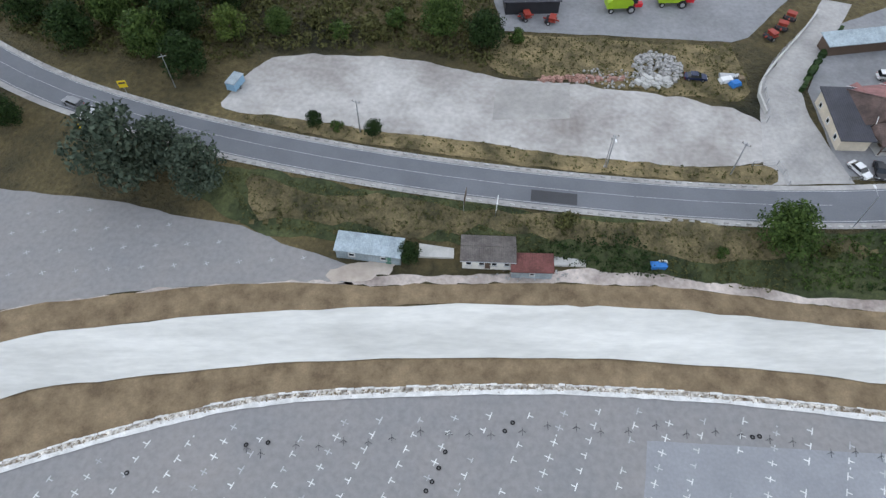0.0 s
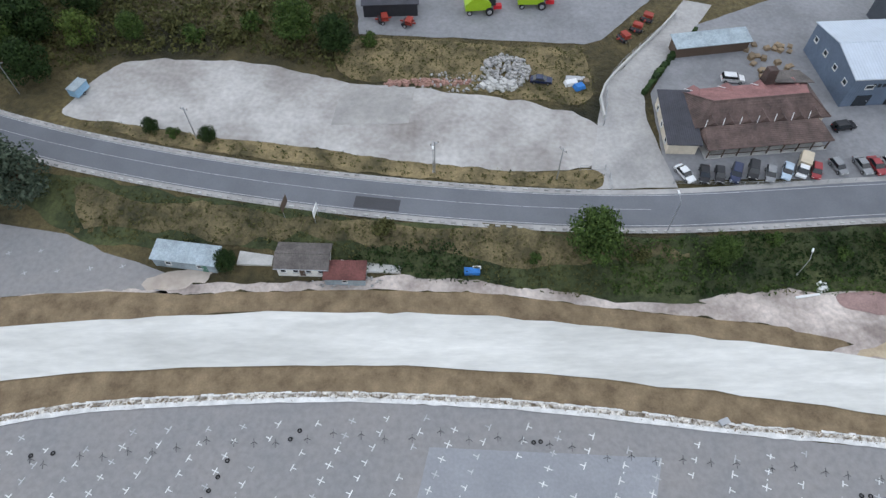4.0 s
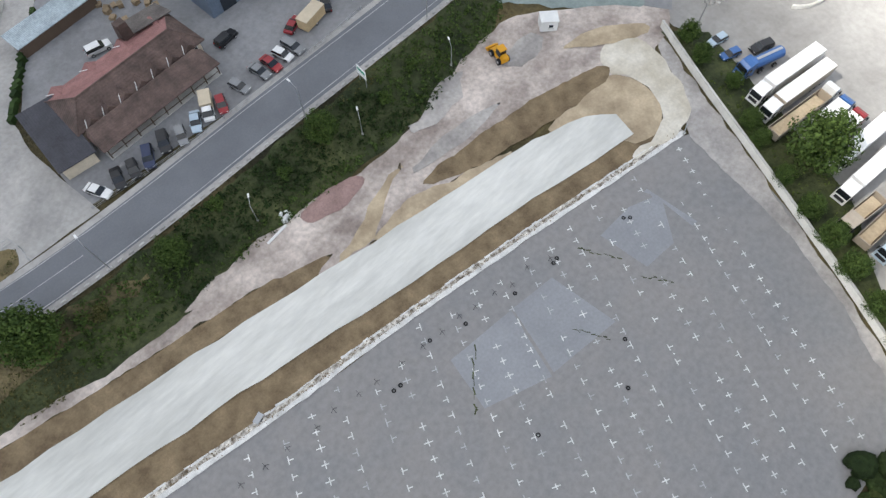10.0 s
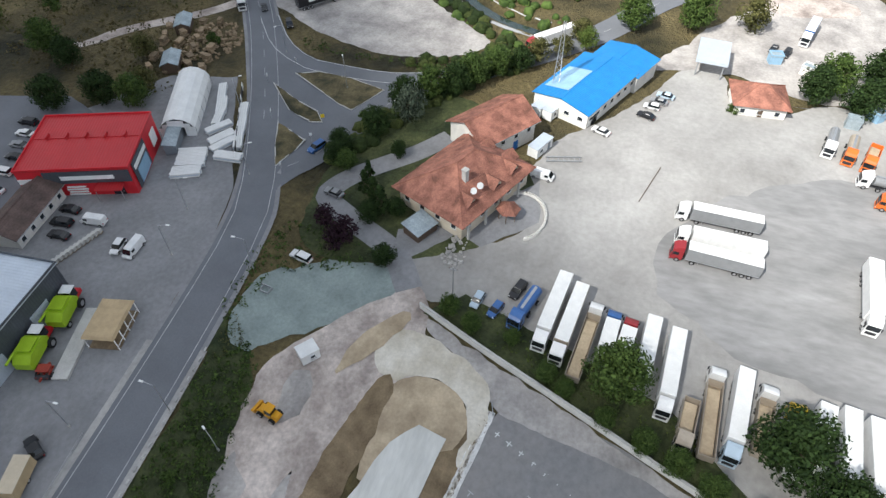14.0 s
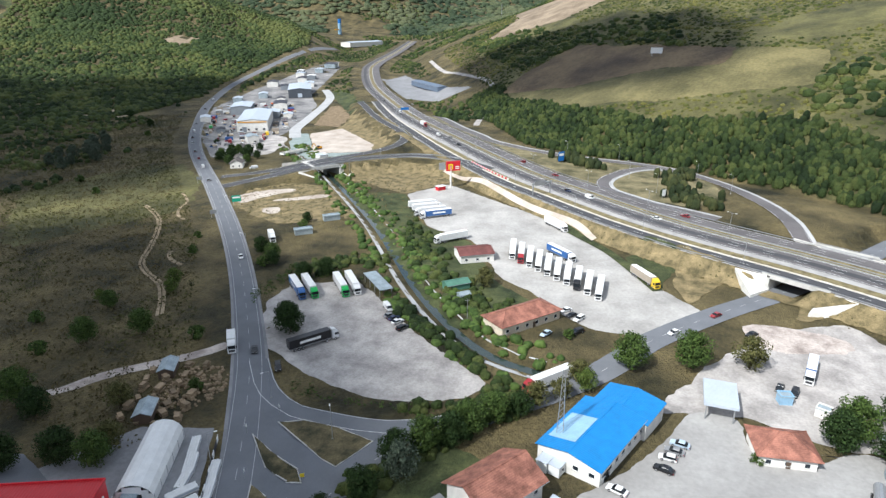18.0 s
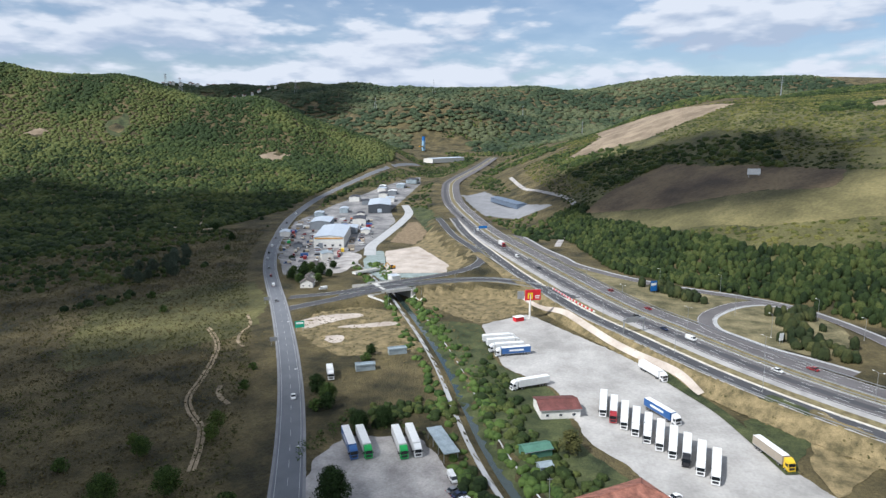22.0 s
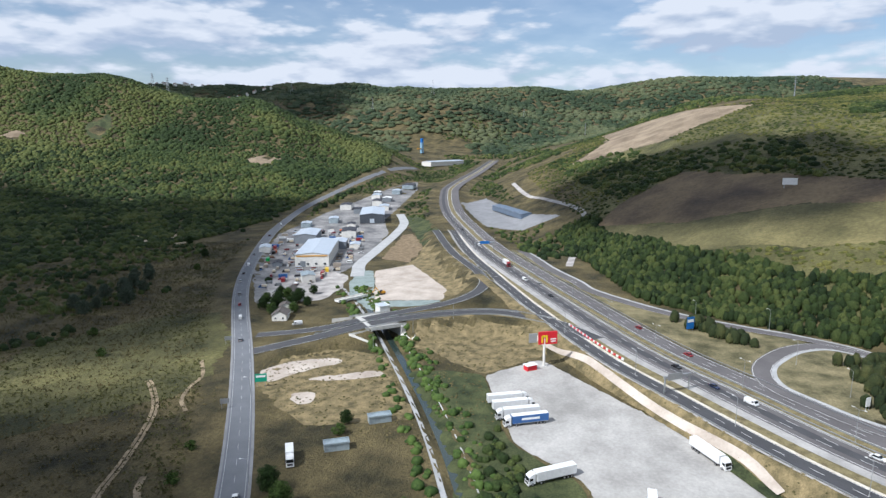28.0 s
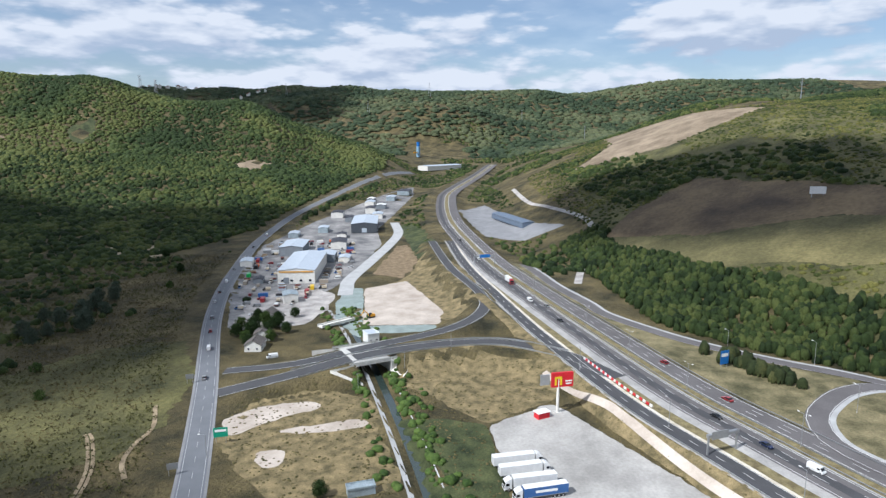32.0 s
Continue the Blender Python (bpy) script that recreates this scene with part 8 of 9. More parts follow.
# brush between the upper road and the motorway, and beside the depot
YARDS = [[(495, 300), (590, 375), (720, 448), (854, 482), (1070, 513), (1238, 530), (1118, 462), (839, 374), (766, 318), (629, 285), (556, 270), (520, 255)], [(995, 355), (1075, 338), (905, 222), (846, 172), (826, 231), (840, 268)], [(640, 262), (700, 304), (775, 325), (775, 285), (640, 190), (540, 180)]]
srv = spline([(590, 275), (635, 297), (712, 318), (765, 332), (828, 353), (889, 388)], 12)
P = woods(rng, 7000, 560, 1700, -130, 130, lambda U, V, X, Y, f: (wave(X, Y, 40, 0.3) > -0.25) & ~in_poly(X, Y, YARDS[0]) & ~in_poly(X, Y, YARDS[1]) & ~in_poly(X, Y, YARDS[2]) & (away(X, Y, srv)[0] > 9) & (away(X, Y, S_FEED)[0] > 12) & (d_ramp(X, Y) > 9))
scatter("roadside_brush", P, rng.uniform(1.2, 3.0, len(P)), M_L_WOOD, 1, "green brush along the motorway slopes", 0.75)
# tussocks that roughen the meadow and the dry slopes
q = np.concatenate([offset_line(spline(MOTORWAY[:13], 2), o) + rng.normal(0, 1.6, (len(spline(MOTORWAY[:13], 2)), 2)) for o in (33.4, 34.6, 35.8, 37, 38.4)])
q = np.concatenate([q, np.c_[rng.uniform(376, 515, 3500), rng.uniform(110, 225, 3500)]])
q = q[(away(q[:, 0], q[:, 1], S_CON)[0] > 6) & (away(q[:, 0], q[:, 1], S_CANAL)[0] > 7.5) & (away(q[:, 0], q[:, 1], S_MW)[0] > 32.6) & ~in_poly(q[:, 0], q[:, 1], TPARK) & (away(q[:, 0], q[:, 1], S_MAIN)[0] > 9) & (away(q[:, 0], q[:, 1], S_BR)[0] > 9) & (away(q[:, 0], q[:, 1], S_FEED)[0] > 6)]
scatter("slope_tussocks", np.c_[q, hg(q[:, 0], q[:, 1]) - 0.1], rng.uniform(0.2, 0.6, len(q)), M_L_TUSSOCK, 1, "dry tussocks on the embankment", 0.6)
for pts, n, sp in (([(204, 68.5), (214, 64), (224, 59), (236, 51.5), (250, 41), (256, 36)], 150, 1.5), ([(130, -36), (122, -36), (124, -46), (132, -44)], 110, 2.6), ([(300, 50), (318, 62), (345, 85), (388, 106)], 190, 3.4), ([(326, 130), (336, 122), (344, 112), (340, 104)], 90, 3.2), ([(247, 62), (252, 50), (262, 42), (272, 50), (290, 70), (306, 86)], 130, 1.4)):
    L = spline(pts, 1.5)
    q = L[rng.integers(0, len(L), n), :2] + rng.normal(0, sp, (n, 2))
    scatter("thicket", np.c_[q, hg(q[:, 0], q[:, 1]) - 0.2], rng.uniform(0.8, 2.1, n), M_L_WOOD, 2, "dense green thicket of bushes", 0.9)
# meadow bushes left of the road
P = woods(rng, 9000, 180, 700, -640, -70, lambda U, V, X, Y, f: (U < edge(V)) & (wave(X, Y, 34, 0.4) > 0.35 - 0.55 * (U > 420) - 0.7 * (V < -235)) & ((V < -175) | (wave(X, Y, 14) > 0.8)) & (U > 330 + 0.6 * (V + 220)))
scatter("meadow_bushes", P, rng.uniform(0.9, 2.9, len(P)), M_L_WOOD, 1, "scattered bushes and thickets in the meadow", 1.0)
P = woods(rng, 900, 500, 800, 60, 220, lambda U, V, X, Y, f: ((X - 735) / 62) ** 2 + ((Y - 164) / 34) ** 2 < 1)
scatter("copse", P, rng.uniform(2.4, 4.0, len(P)), M_L_WOOD, 1, "round copse beside the motorway")
for nm, pts, n, sp in (("pine_row", [(538, 54), (527, 44), (516, 32), (511, 24)], 40, 5), ("pine_clump", [(497, -24), (483, -14), (466, -18), (448, -24), (440, -34)], 70, 9)):
    L = spline(pts, 2)
    q = L[rng.integers(0, len(L), n), :2] + rng.normal(0, sp / 2, (n, 2))
    scatter(nm, np.c_[q, hg(q[:, 0], q[:, 1])], rng.uniform(1.5, 2.8, n), M_L_PINE, 2, "row of dark pines by the ramp", 1.7)
# canal-side and bank thickets
q = []
for off, n, sp in ((4.5, 260, 1.6), (-10, 150, 2.0), (9, 130, 2.5)):
    p = offset_line(spline(CANAL, 2), off)
    q.append(p[rng.integers(0, len(p), n)] + rng.normal(0, sp, (n, 2)))
q = np.concatenate(q)
q = q[(away(q[:, 0], q[:, 1], S_CON)[0] > 9) & (away(q[:, 0], q[:, 1], S_CANAL)[0] > 2.5) & ~((np.abs(away(q[:, 0], q[:, 1], np.c_[offset_line(spline(CANAL, 4), -6.3)])[0]) < 1.8))]
scatter("canal_thicket", np.c_[q, hg(q[:, 0], q[:, 1]) - 0.2], rng.uniform(0.7, 2.0, len(q)), M_L_MID, 2, "green thicket along the canal", 0.8)


def tufts(name, X, Y, size, material, label, per=9, spread=0.5, rise=0.3):
    """Low weeds: loose knots of leaf blades."""
    r = np.random.default_rng(len(X))
    V, F = [], []
    cl = [(x, y, z + rise * s, spread * s) for x, y, z, s in zip(X, Y, hg(X, Y), r.uniform(0.5, 1.6, len(X)))]
    leaf_cloud(r, cl, per, size, V, F)
    return tagged(new(name, fast_mesh(name, np.concatenate(V), np.concatenate(F), material, False)), label, "grass", kind="stuff")


def sprinkle(n, x0, x1, y0, y1, poly):
    X, Y = rng.uniform(x0, x1, n), rng.uniform(y0, y1, n)
    k = in_poly(X, Y, poly)
    return X[k], Y[k]


P = woods(rng, 52000, 30, 640, -420, -20, lambda U, V, X, Y, f: (U < edge(V)) & ~in_poly(X, Y, YARDS[0]) & (X > 215) & (Y > 40) & (np.interp(X, S_MAIN[:, 0], S_MAIN[:, 1]) + 10 < Y))
g = wave(P[:, 0], P[:, 1], 17, 0.6) > 0.15
tufts("meadow_tussocks", P[~g, 0], P[~g, 1], 0.42, M_L_TUSSOCK, "dry tussocks in the meadow", 5, 0.9, 0.25)
tufts("meadow_weeds", P[g, 0], P[g, 1], 0.42, M_L_OLIVE, "green weeds in the meadow", 6, 0.9, 0.3)
BANK = [(-35, 69), (-27.7, 66.5), (-18.5, 66), (-2, 65), (12, 60.6), (24, 58.1), (34.7, 56.6), (49, 54.6), (60, 52.3), (71, 51.9), (78, 52.1), (85.4, 53.1), (94, 53.6), (105, 53.1), (114.7, 53.1), (122.8, 53.3), (130.8, 55.5), (134.7, 57.2), (142, 57.6), (150, 60), (158, 68), (141, 66), (106, 64.6), (63, 62.8), (22, 66.8), (-19, 74), (-40, 79)]
X, Y = sprinkle(9000, -40, 158, 54, 80, BANK)
g = wave(X, Y, 7, 1.2) + (X > 62) * 1.1 - (Y > 63.5) * 0.5 > 0.35
gd = g & (wave(X, Y, 11, 2.0) > -0.1)
tufts("bank_weeds", X[gd], Y[gd], 0.26, M_L_DARK, "dark green weeds on the bank", 11, 0.6)
g2 = g & ~gd
tufts("bank_weeds", X[g2], Y[g2], 0.24, M_L_MID, "lush green weeds on the bank", 10)
tufts("bank_dry_grass", X[~g], Y[~g], 0.2, M_L_OLIVE, "dry tussocks on the bank", 7, 0.4, 0.2)
X, Y = sprinkle(2200, 8, 64, 94, 120, [(11, 104), (26, 102.5), (58, 95), (62, 99), (62, 113), (13, 118), (8, 112)])
tufts("slope_grass", X, Y, 0.2, M_L_OLIVE, "dry tussocks on the scrub slope", 6, 0.45, 0.2)
X, Y = sprinkle(5000, -110, 12, 106, 170, [(-44, 108), (-37, 113), (-22, 113), (-5, 112), (10, 106), (12, 150), (-110, 170), (-110, 130), (-80, 112)])
tufts("hillside_scrub", X, Y, 0.42, M_L_OLIVE, "dry scrub on the upper slope", 10, 1.1, 0.5)
X, Y = sprinkle(1400, -40, 60, 74, 94, [(-39, 92), (-36.6, 93), (-10, 87.4), (3.9, 85.4), (22.5, 81.3), (47.7, 77.8), (60, 78.5), (60, 74.2), (41, 75.8), (22, 78.2), (-19, 86)])
tufts("verge_weeds", X, Y, 0.2, M_L_OLIVE, "weeds along the road verge", 8, 0.4, 0.2)
X, Y = sprinkle(1400, 138, 176, -32, 38, [(167.6, 36), (173.7, 29.7), (168, 12), (160, -8), (152.2, -16), (140.4, -29), (142.6, -28.3), (148.4, -14.5), (153, -2.7), (159, 11.6), (164, 23)])
tufts("lawn_weeds", X, Y, 0.2, M_L_LIGHT, "rough weeds inside the wall", 8, 0.4, 0.2)
X, Y = sprinkle(1200, 140, 182, 38, 72, [(148, 64), (158, 70), (168, 70.5), (184, 68), (182, 58), (177, 47), (174, 52), (168, 66), (156, 66), (150, 60), (146, 61)])
tufts("yard_edge_weeds", X, Y, 0.24, M_L_MID, "weeds round the rock yard", 9, 0.5, 0.3)
X, Y = sprinkle(3500, 245, 330, 35, 140, [(244, 60), (262, 42), (290, 72), (303, 84), (325, 108), (340, 130), (350, 150), (320, 150), (290, 135), (315, 132), (324, 108), (302, 84), (288, 73), (264, 43), (252, 52), (247, 75), (252, 98), (246, 96)])
tufts("lot_edge_weeds", X, Y, 0.3, M_L_MID, "weeds round the gravel lot", 9, 0.7, 0.35)

# ================= street furniture and small things =================
def lamp_post(x, y, h=8.5, turn=0.0, group="street lamps", double=False):
    def make():
        t = thing("street_lamp", "tall galvanised street lamp", "street lamp")
        part("pole", Kit().tube((0, 0, -0.2), (0, 0, h), 0.10, 0.06, 8), M_STEEL, t)
        part("base", Kit().tube((0, 0, -0.1), (0, 0, 0.5), 0.2, 0.18, 8), M_BETON, t)
        for s in ((1, -1) if double else (1,)):
            part("arm", Kit().tube((0, 0, h), (s * 1.6, 0, h + 0.35), 0.05, n=6), M_STEEL, t)
            part("lamp_head", Kit().box(s * 1.9, 0, h + 0.28, 0.8, 0.32, 0.14, 0, 0.8), M_WHITE, t)
        return t
    return put(("lamp", h, double), make, x, y, turn, group, float(hg(x, y)))


for x, y, a in ((68.8, 64.4, 90), (107, 65.2, 90), (29.3, 78.6, -90), (137, 67.0, 90), (167, 68.8, 95), (165.5, 85, -80), (177.6, 89.2, -70), (130.5, 80.2, -90), (191, 82.5, -60), (214, 97.5, -60), (241.5, 98.5, 150), (288, 128.6, 120), (338, 165, 120), (388, 205, 120), (230, 76, 30)):
    lamp_post(x, y, 8.0, a)
for x, y in ((89.8, 57.2), (112.8, 58), (134.6, 58.3)):
    lamp_post(x, y, 4.5, 60, "low lamps on the bank")
for x, y in ((393, -32, ), (422, 0), (456, 30), (490, 64), (524, 89), (560, 114), (620, 156), (690, 204), (760, 245), (840, 290), (920, 332)):
    lamp_post(x, y, 11.0, 48, "motorway lamps", True)
for x, y in ((420, 34), (455, 69), (497, 106), (389, 3), (362, -33), (541, 14), (500, -30), (470, -44), (545, 48), (492, 8), (462, -6)):
    lamp_post(x, y, 10.0, 48, "ramp lamps")


def wire_pole(x, y, h=8.0):
    def make():
        t = thing("utility_pole", "grey concrete utility pole with a crossarm", "utility pole")
        part("pole", Kit().tube((0, 0, -0.3), (0, 0, h), 0.12, 0.08, 8), M_STEEL, t)
        part("crossarm", Kit().box(0, 0, h - 0.6, 1.6, 0.12, 0.12), M_STEEL, t)
        for s in (-0.7, 0, 0.7):
            part("insulator", Kit().tube((s, 0, h - 0.48), (s, 0, h - 0.25), 0.06, n=6), M_BROWNSIGN, t)
        return t
    return put(("pole", h), make, x, y, (x * 13) % 180, "utility poles", float(hg(x, y)))


for x, y in ((-15.6, 87.8), (-54, 101), (29.6, 78.4), (51.6, 76.6), (172.9, 31.9), (478, 178), (500, 165), (455, 188), (344, 40), (300, 60)):
    wire_pole(x, y)


def sign_on_posts(name, label, x, y, turn, w, h, z, material, posts=1, extra=None):
    t = thing(name, label, "sign", x, y, float(hg(x, y)), turn)
    part("panel", Kit().box(0, 0, z, w, 0.1, h), material, t)
    for i in range(posts):
        o = 0 if posts == 1 else (i - 0.5) * w * 0.7
        part("post", Kit().tube((o, 0.09, -0.2), (o, 0.09, z + h), 0.05 if h < 2 else 0.09, n=6), M_STEEL, t)
    if extra:
        part("band", Kit().box(0, -0.06, z + h * 0.55, w * 0.8, 0.04, h * 0.25), extra, t, "plain pale lettering bar")
    return t


sign_on_posts("road_sign", "yellow warning board beside the road", -62.9, 98.6, 10, 1.6, 1.6, 2.0, M_YELLOW, 1, M_BROWNSIGN)
sign_on_posts("road_sign", "yellow warning board on the bank", -67.4, 87.6, 10, 1.6, 1.6, 2.0, M_YELLOW, 1, M_BROWNSIGN)
sign_on_posts("billboard", "dark brown board on two posts above the bank", 3.8, 69.6, 80, 2.6, 1.8, 1.8, M_BROWNSIGN, 2)
sign_on_posts("billboard", "narrow white advertising board on the bank", 9.2, 68.3, 80, 2.2, 1.6, 1.8, M_WHITE, 2)
sign_on_posts("road_sign", "green and white direction sign", 119, 64.4, -95, 2.6, 2.0, 2.0, M_WHITE, 2, M_GREENSIGN)
sign_on_posts("road_sign", "green direction sign beside the road", 398, 208, -55, 4.6, 3.4, 2.2, M_GREENSIGN, 2, M_WHITE)
sign_on_posts("road_sign", "grey back of a sign beside the road", 376, 207, 130, 3.2, 2.0, 2.0, M_STEEL, 2)
sign_on_posts("road_sign", "grey back of a sign beside the road", 434, 256, 130, 3.2, 2.0, 2.0, M_STEEL, 2)
sign_on_posts("road_sign", "blue information sign by the motorway", 523, 50, -45, 4.6, 6.0, 1.5, M_BLUESIGN, 2, M_WHITE)
sign_on_posts("road_sign", "yellow guide board on the traffic island", 215.5, 76.3, -60, 0.9, 0.9, 1.0, M_YELLOW, 1)
sign_on_posts("road_sign", "white panel by the loop", 451, -9, -45, 2.4, 3.4, 1.5, M_WHITE, 2)
for x, y, a in ((226, 96, 20), (211.5, 87.5, 20), (207, 75.4, -60), (194, 76.3, 0), (236, 93, 60)):
    sign_on_posts("road_sign", "small round traffic sign on a post", x, y, a, 0.7, 0.7, 2.0, M_WHITE, 1)

# pylon sign of a fast-food place, drawn as plain shapes
py = thing("pylon_sign", "tall roadside pylon with red and white boards", "sign", 465, 108.5, float(hg(465, 108.5)), -56)
part("pole", Kit().tube((0, 0, -0.3), (0, 0, 14), 0.55, 0.5, 12), M_PLASTER, py)
bd = part("red_board", Kit().box(1.5, 0, 10.4, 8.5, 0.9, 5.6), M_REDWALL, py)
part("yellow_shape", Kit().box(-1.2, -0.5, 11.2, 0.7, 0.12, 3.2).box(0.9, -0.5, 11.2, 0.7, 0.12, 3.2).box(-0.15, -0.5, 13.6, 2.2, 0.12, 0.9), M_YELLOW, bd, "plain yellow logo shape")
part("white_bar", Kit().box(3.9, -0.5, 12.4, 2.6, 0.1, 0.5).box(3.9, -0.5, 11.4, 2.2, 0.1, 0.5), M_WHITE, bd, "plain white lettering bars")
part("grey_board", Kit().box(-5.2, 0.2, 11.4, 3.6, 0.5, 4.0), M_STEEL, py)
part("foundation", Kit().box(0, 0, -0.2, 2.6, 2.6, 0.7), M_BETON, py)
sm_ = thing("roadside_stall", "small red and white stall below the pylon", "stall", 459, 113, float(hg(459, 113)), -40)
part("body", Kit().box(0, 0, 0, 5, 3, 2.4), M_REDWALL, sm_)
part("roof", Kit().box(0, 0, 2.4, 5.6, 3.6, 0.2), M_WHITE, sm_)
# motorway gantry
gt = thing("sign_gantry", "grey steel sign gantry over the motorway", "gantry", 443.1, 53.1, 6.1, -48)
for s in (-5.5, 5.5):
    part("post", Kit().box(s, 0, -2, 0.45, 0.45, 8.6), M_STEEL, gt)
part("truss", Kit().box(0, 0, 5.6, 12, 0.9, 1.0), M_STEEL, gt)
part("sign_panel", Kit().box(-1.5, -0.55, 5.0, 6.5, 0.14, 2.6), M_STEEL, gt, "grey back of a direction board")
g2 = thing("sign_gantry", "far grey steel gantry over the motorway", "gantry", 693, 213, 6.8, -57)
for s in (-8, 8):
    part("post", Kit().box(s, 0, -1, 0.45, 0.45, 7.6), M_STEEL, g2)
part("truss", Kit().box(0, 0, 5.6, 16.5, 0.9, 1.0), M_STEEL, g2)
part("sign_panel", Kit().box(0, -0.55, 5.0, 8, 0.14, 2.4), M_BLUESIGN, g2)
# guard rails and red-white barriers
for off in (32.0, 1.9, -1.9, -13.6):
    g = thing("guard_rail", "galvanised steel guard rail along the motorway", "guard rail")
    Lr = spline([(p[0], p[1], p[2]) for p in MOTORWAY[1:14]], 16)
    P = offset_line(Lr, off)
    for (a, b, za, zb) in zip(P[:-1], P[1:], Lr[:-1, 2], Lr[1:, 2]):
        m, d = (a + b) / 2, b - a
        part("beam", Kit().box(m[0], m[1], (za + zb) / 2 + 0.55, np.hypot(*d) + 0.05, 0.08, 0.32, math.atan2(d[1], d[0])), M_STEEL, g)
        part("post", Kit().box(a[0], a[1], za, 0.12, 0.12, 0.75), M_STEEL, g)
seg = MWL[(MWL[:, 0] > 482) & (MWL[:, 0] < 524)]
P = offset_line(seg, 22.0)
for i in range(0, len(P) * 3):
    q = i / 3
    j = min(int(q), len(P) - 2)
    a = P[j] + (P[j + 1] - P[j]) * (q - j)
    d = P[j + 1] - P[j]
    put(("barrier", i % 2), (lambda i=i: solo("water_barrier", Kit().box(0, 0, 0, 1.4, 0.5, 0.35).box(0, 0, 0.35, 1.4, 0.3, 0.55), M_REDWALL if i % 2 else M_WHITE, "red plastic traffic barrier" if i % 2 else "white plastic traffic barrier", "barrier")), float(a[0]), float(a[1]), math.degrees(math.atan2(d[1], d[0])), "red and white barriers", 6.12)
for nm, lin, sd in (("parapet_wall", S_CON, 1), ("parapet_wall", S_CON, -1)):
    g = thing("guard_rail", "steel rail along the connector road", "guard rail")
    P = offset_line(spline(CONNECTOR[1:6], 4), 4.9 * sd)
    Z = spline(CONNECTOR[1:6], 4)[:, 2]
    for a, b, za in zip(P[:-1], P[1:], Z):
        m, d = (a + b) / 2, b - a
        part("beam", Kit().box(m[0], m[1], za + 0.1, np.hypot(*d) + 0.05, 0.1, 0.7, math.atan2(d[1], d[0])), M_STEEL, g)

# ---- walls and fences ----
WALL = spline([(168.6, 36.8), (162.8, 24.2), (157.4, 11.4), (151.6, -2.6), (146.6, -14.8), (140.8, -27.2), (138.6, -32.4)], 2.4)
wl = thing("boundary_wall", "white cast concrete boundary wall in panels", "wall", kind="structure")
for a, b in zip(WALL[:-1], WALL[1:]):
    m, d = (a + b) / 2, b - a
    z0 = float(hg(m[0], m[1]))
    part("wall_panel", Kit().box(m[0], m[1], z0 - 0.3, np.hypot(*d[:2]) - 0.04, 0.28, 1.9, math.atan2(d[1], d[0])), M_PLASTER, wl)
    part("coping", Kit().box(m[0], m[1], z0 + 1.6, np.hypot(*d[:2]) - 0.02, 0.42, 0.1, math.atan2(d[1], d[0])), M_BETON, wl)
W2 = spline([(136.5, -34), (128.5, -33.6), (122.0, -42), (116, -52)], 2.4)
w2 = thing("boundary_wall", "white concrete wall behind the trees", "wall", kind="structure")
for a, b in zip(W2[:-1], W2[1:]):
    m, d = (a + b) / 2, b - a
    part("wall_panel", Kit().box(m[0], m[1], -0.2, np.hypot(*d[:2]) - 0.04, 0.28, 1.8, math.atan2(d[1], d[0])), M_PLASTER, w2)


def mesh_fence(pts, h, label, step=2.5):
    f = thing("fence", label, "fence")
    L = spline(pts, step)
    for a in L:
        part("post", Kit().box(a[0], a[1], float(hg(a[0], a[1])), 0.08, 0.08, h), M_STEEL, f)
    for a, b in zip(L[:-1], L[1:]):
        za, zb = float(hg(a[0], a[1])), float(hg(b[0], b[1]))
        for q in (0.15, 0.55, 0.95):
            part("rail", Kit().tube((a[0], a[1], za + h * q), (b[0], b[1], zb + h * q), 0.03, n=4), M_STEEL, f)
    return f


mesh_fence([(72.4, 75.2), (85, 74.7), (100, 74.9), (118, 76), (130, 77.2)], 0.9, "low steel railing before the car park")
mesh_fence([(62.2, 90), (63.6, 95), (65, 102), (70, 109), (79.5, 119)], 1.6, "wire fence along the driveway")
mesh_fence([(56, 78.6), (60.6, 78.8), (61, 73.8)], 1.4, "short wire fence at the yard corner")
dw = thing("retaining_wall", "grey block retaining wall of the driveway", "wall", kind="structure")
for a, b in zip(spline([(62.6, 92), (64.2, 101), (79, 118.6), (84, 125)], 3)[:-1], spline([(62.6, 92), (64.2, 101), (79, 118.6), (84, 125)], 3)[1:]):
    m, d = (a + b) / 2, b - a
    part("wall_panel", Kit().box(m[0], m[1], float(hg(m[0], m[1])) - 0.2, np.hypot(*d) - 0.03, 0.35, 1.2, math.atan2(d[1], d[0])), M_BETON, dw)
hd = [(71.9, 99.0), (78, 107.5), (86.5, 118)]
k = Kit()
L = spline(hd, 1.2)
rngd = random.Random(5)
for a in L:
    k.box(a[0], a[1], float(hg(a[0], a[1])), 1.5, 0.8, rngd.uniform(0.8, 1.4), rngd.random())
solo("hedge", k, M_L_DARK, "clipped dark hedge beside the driveway", "hedge")

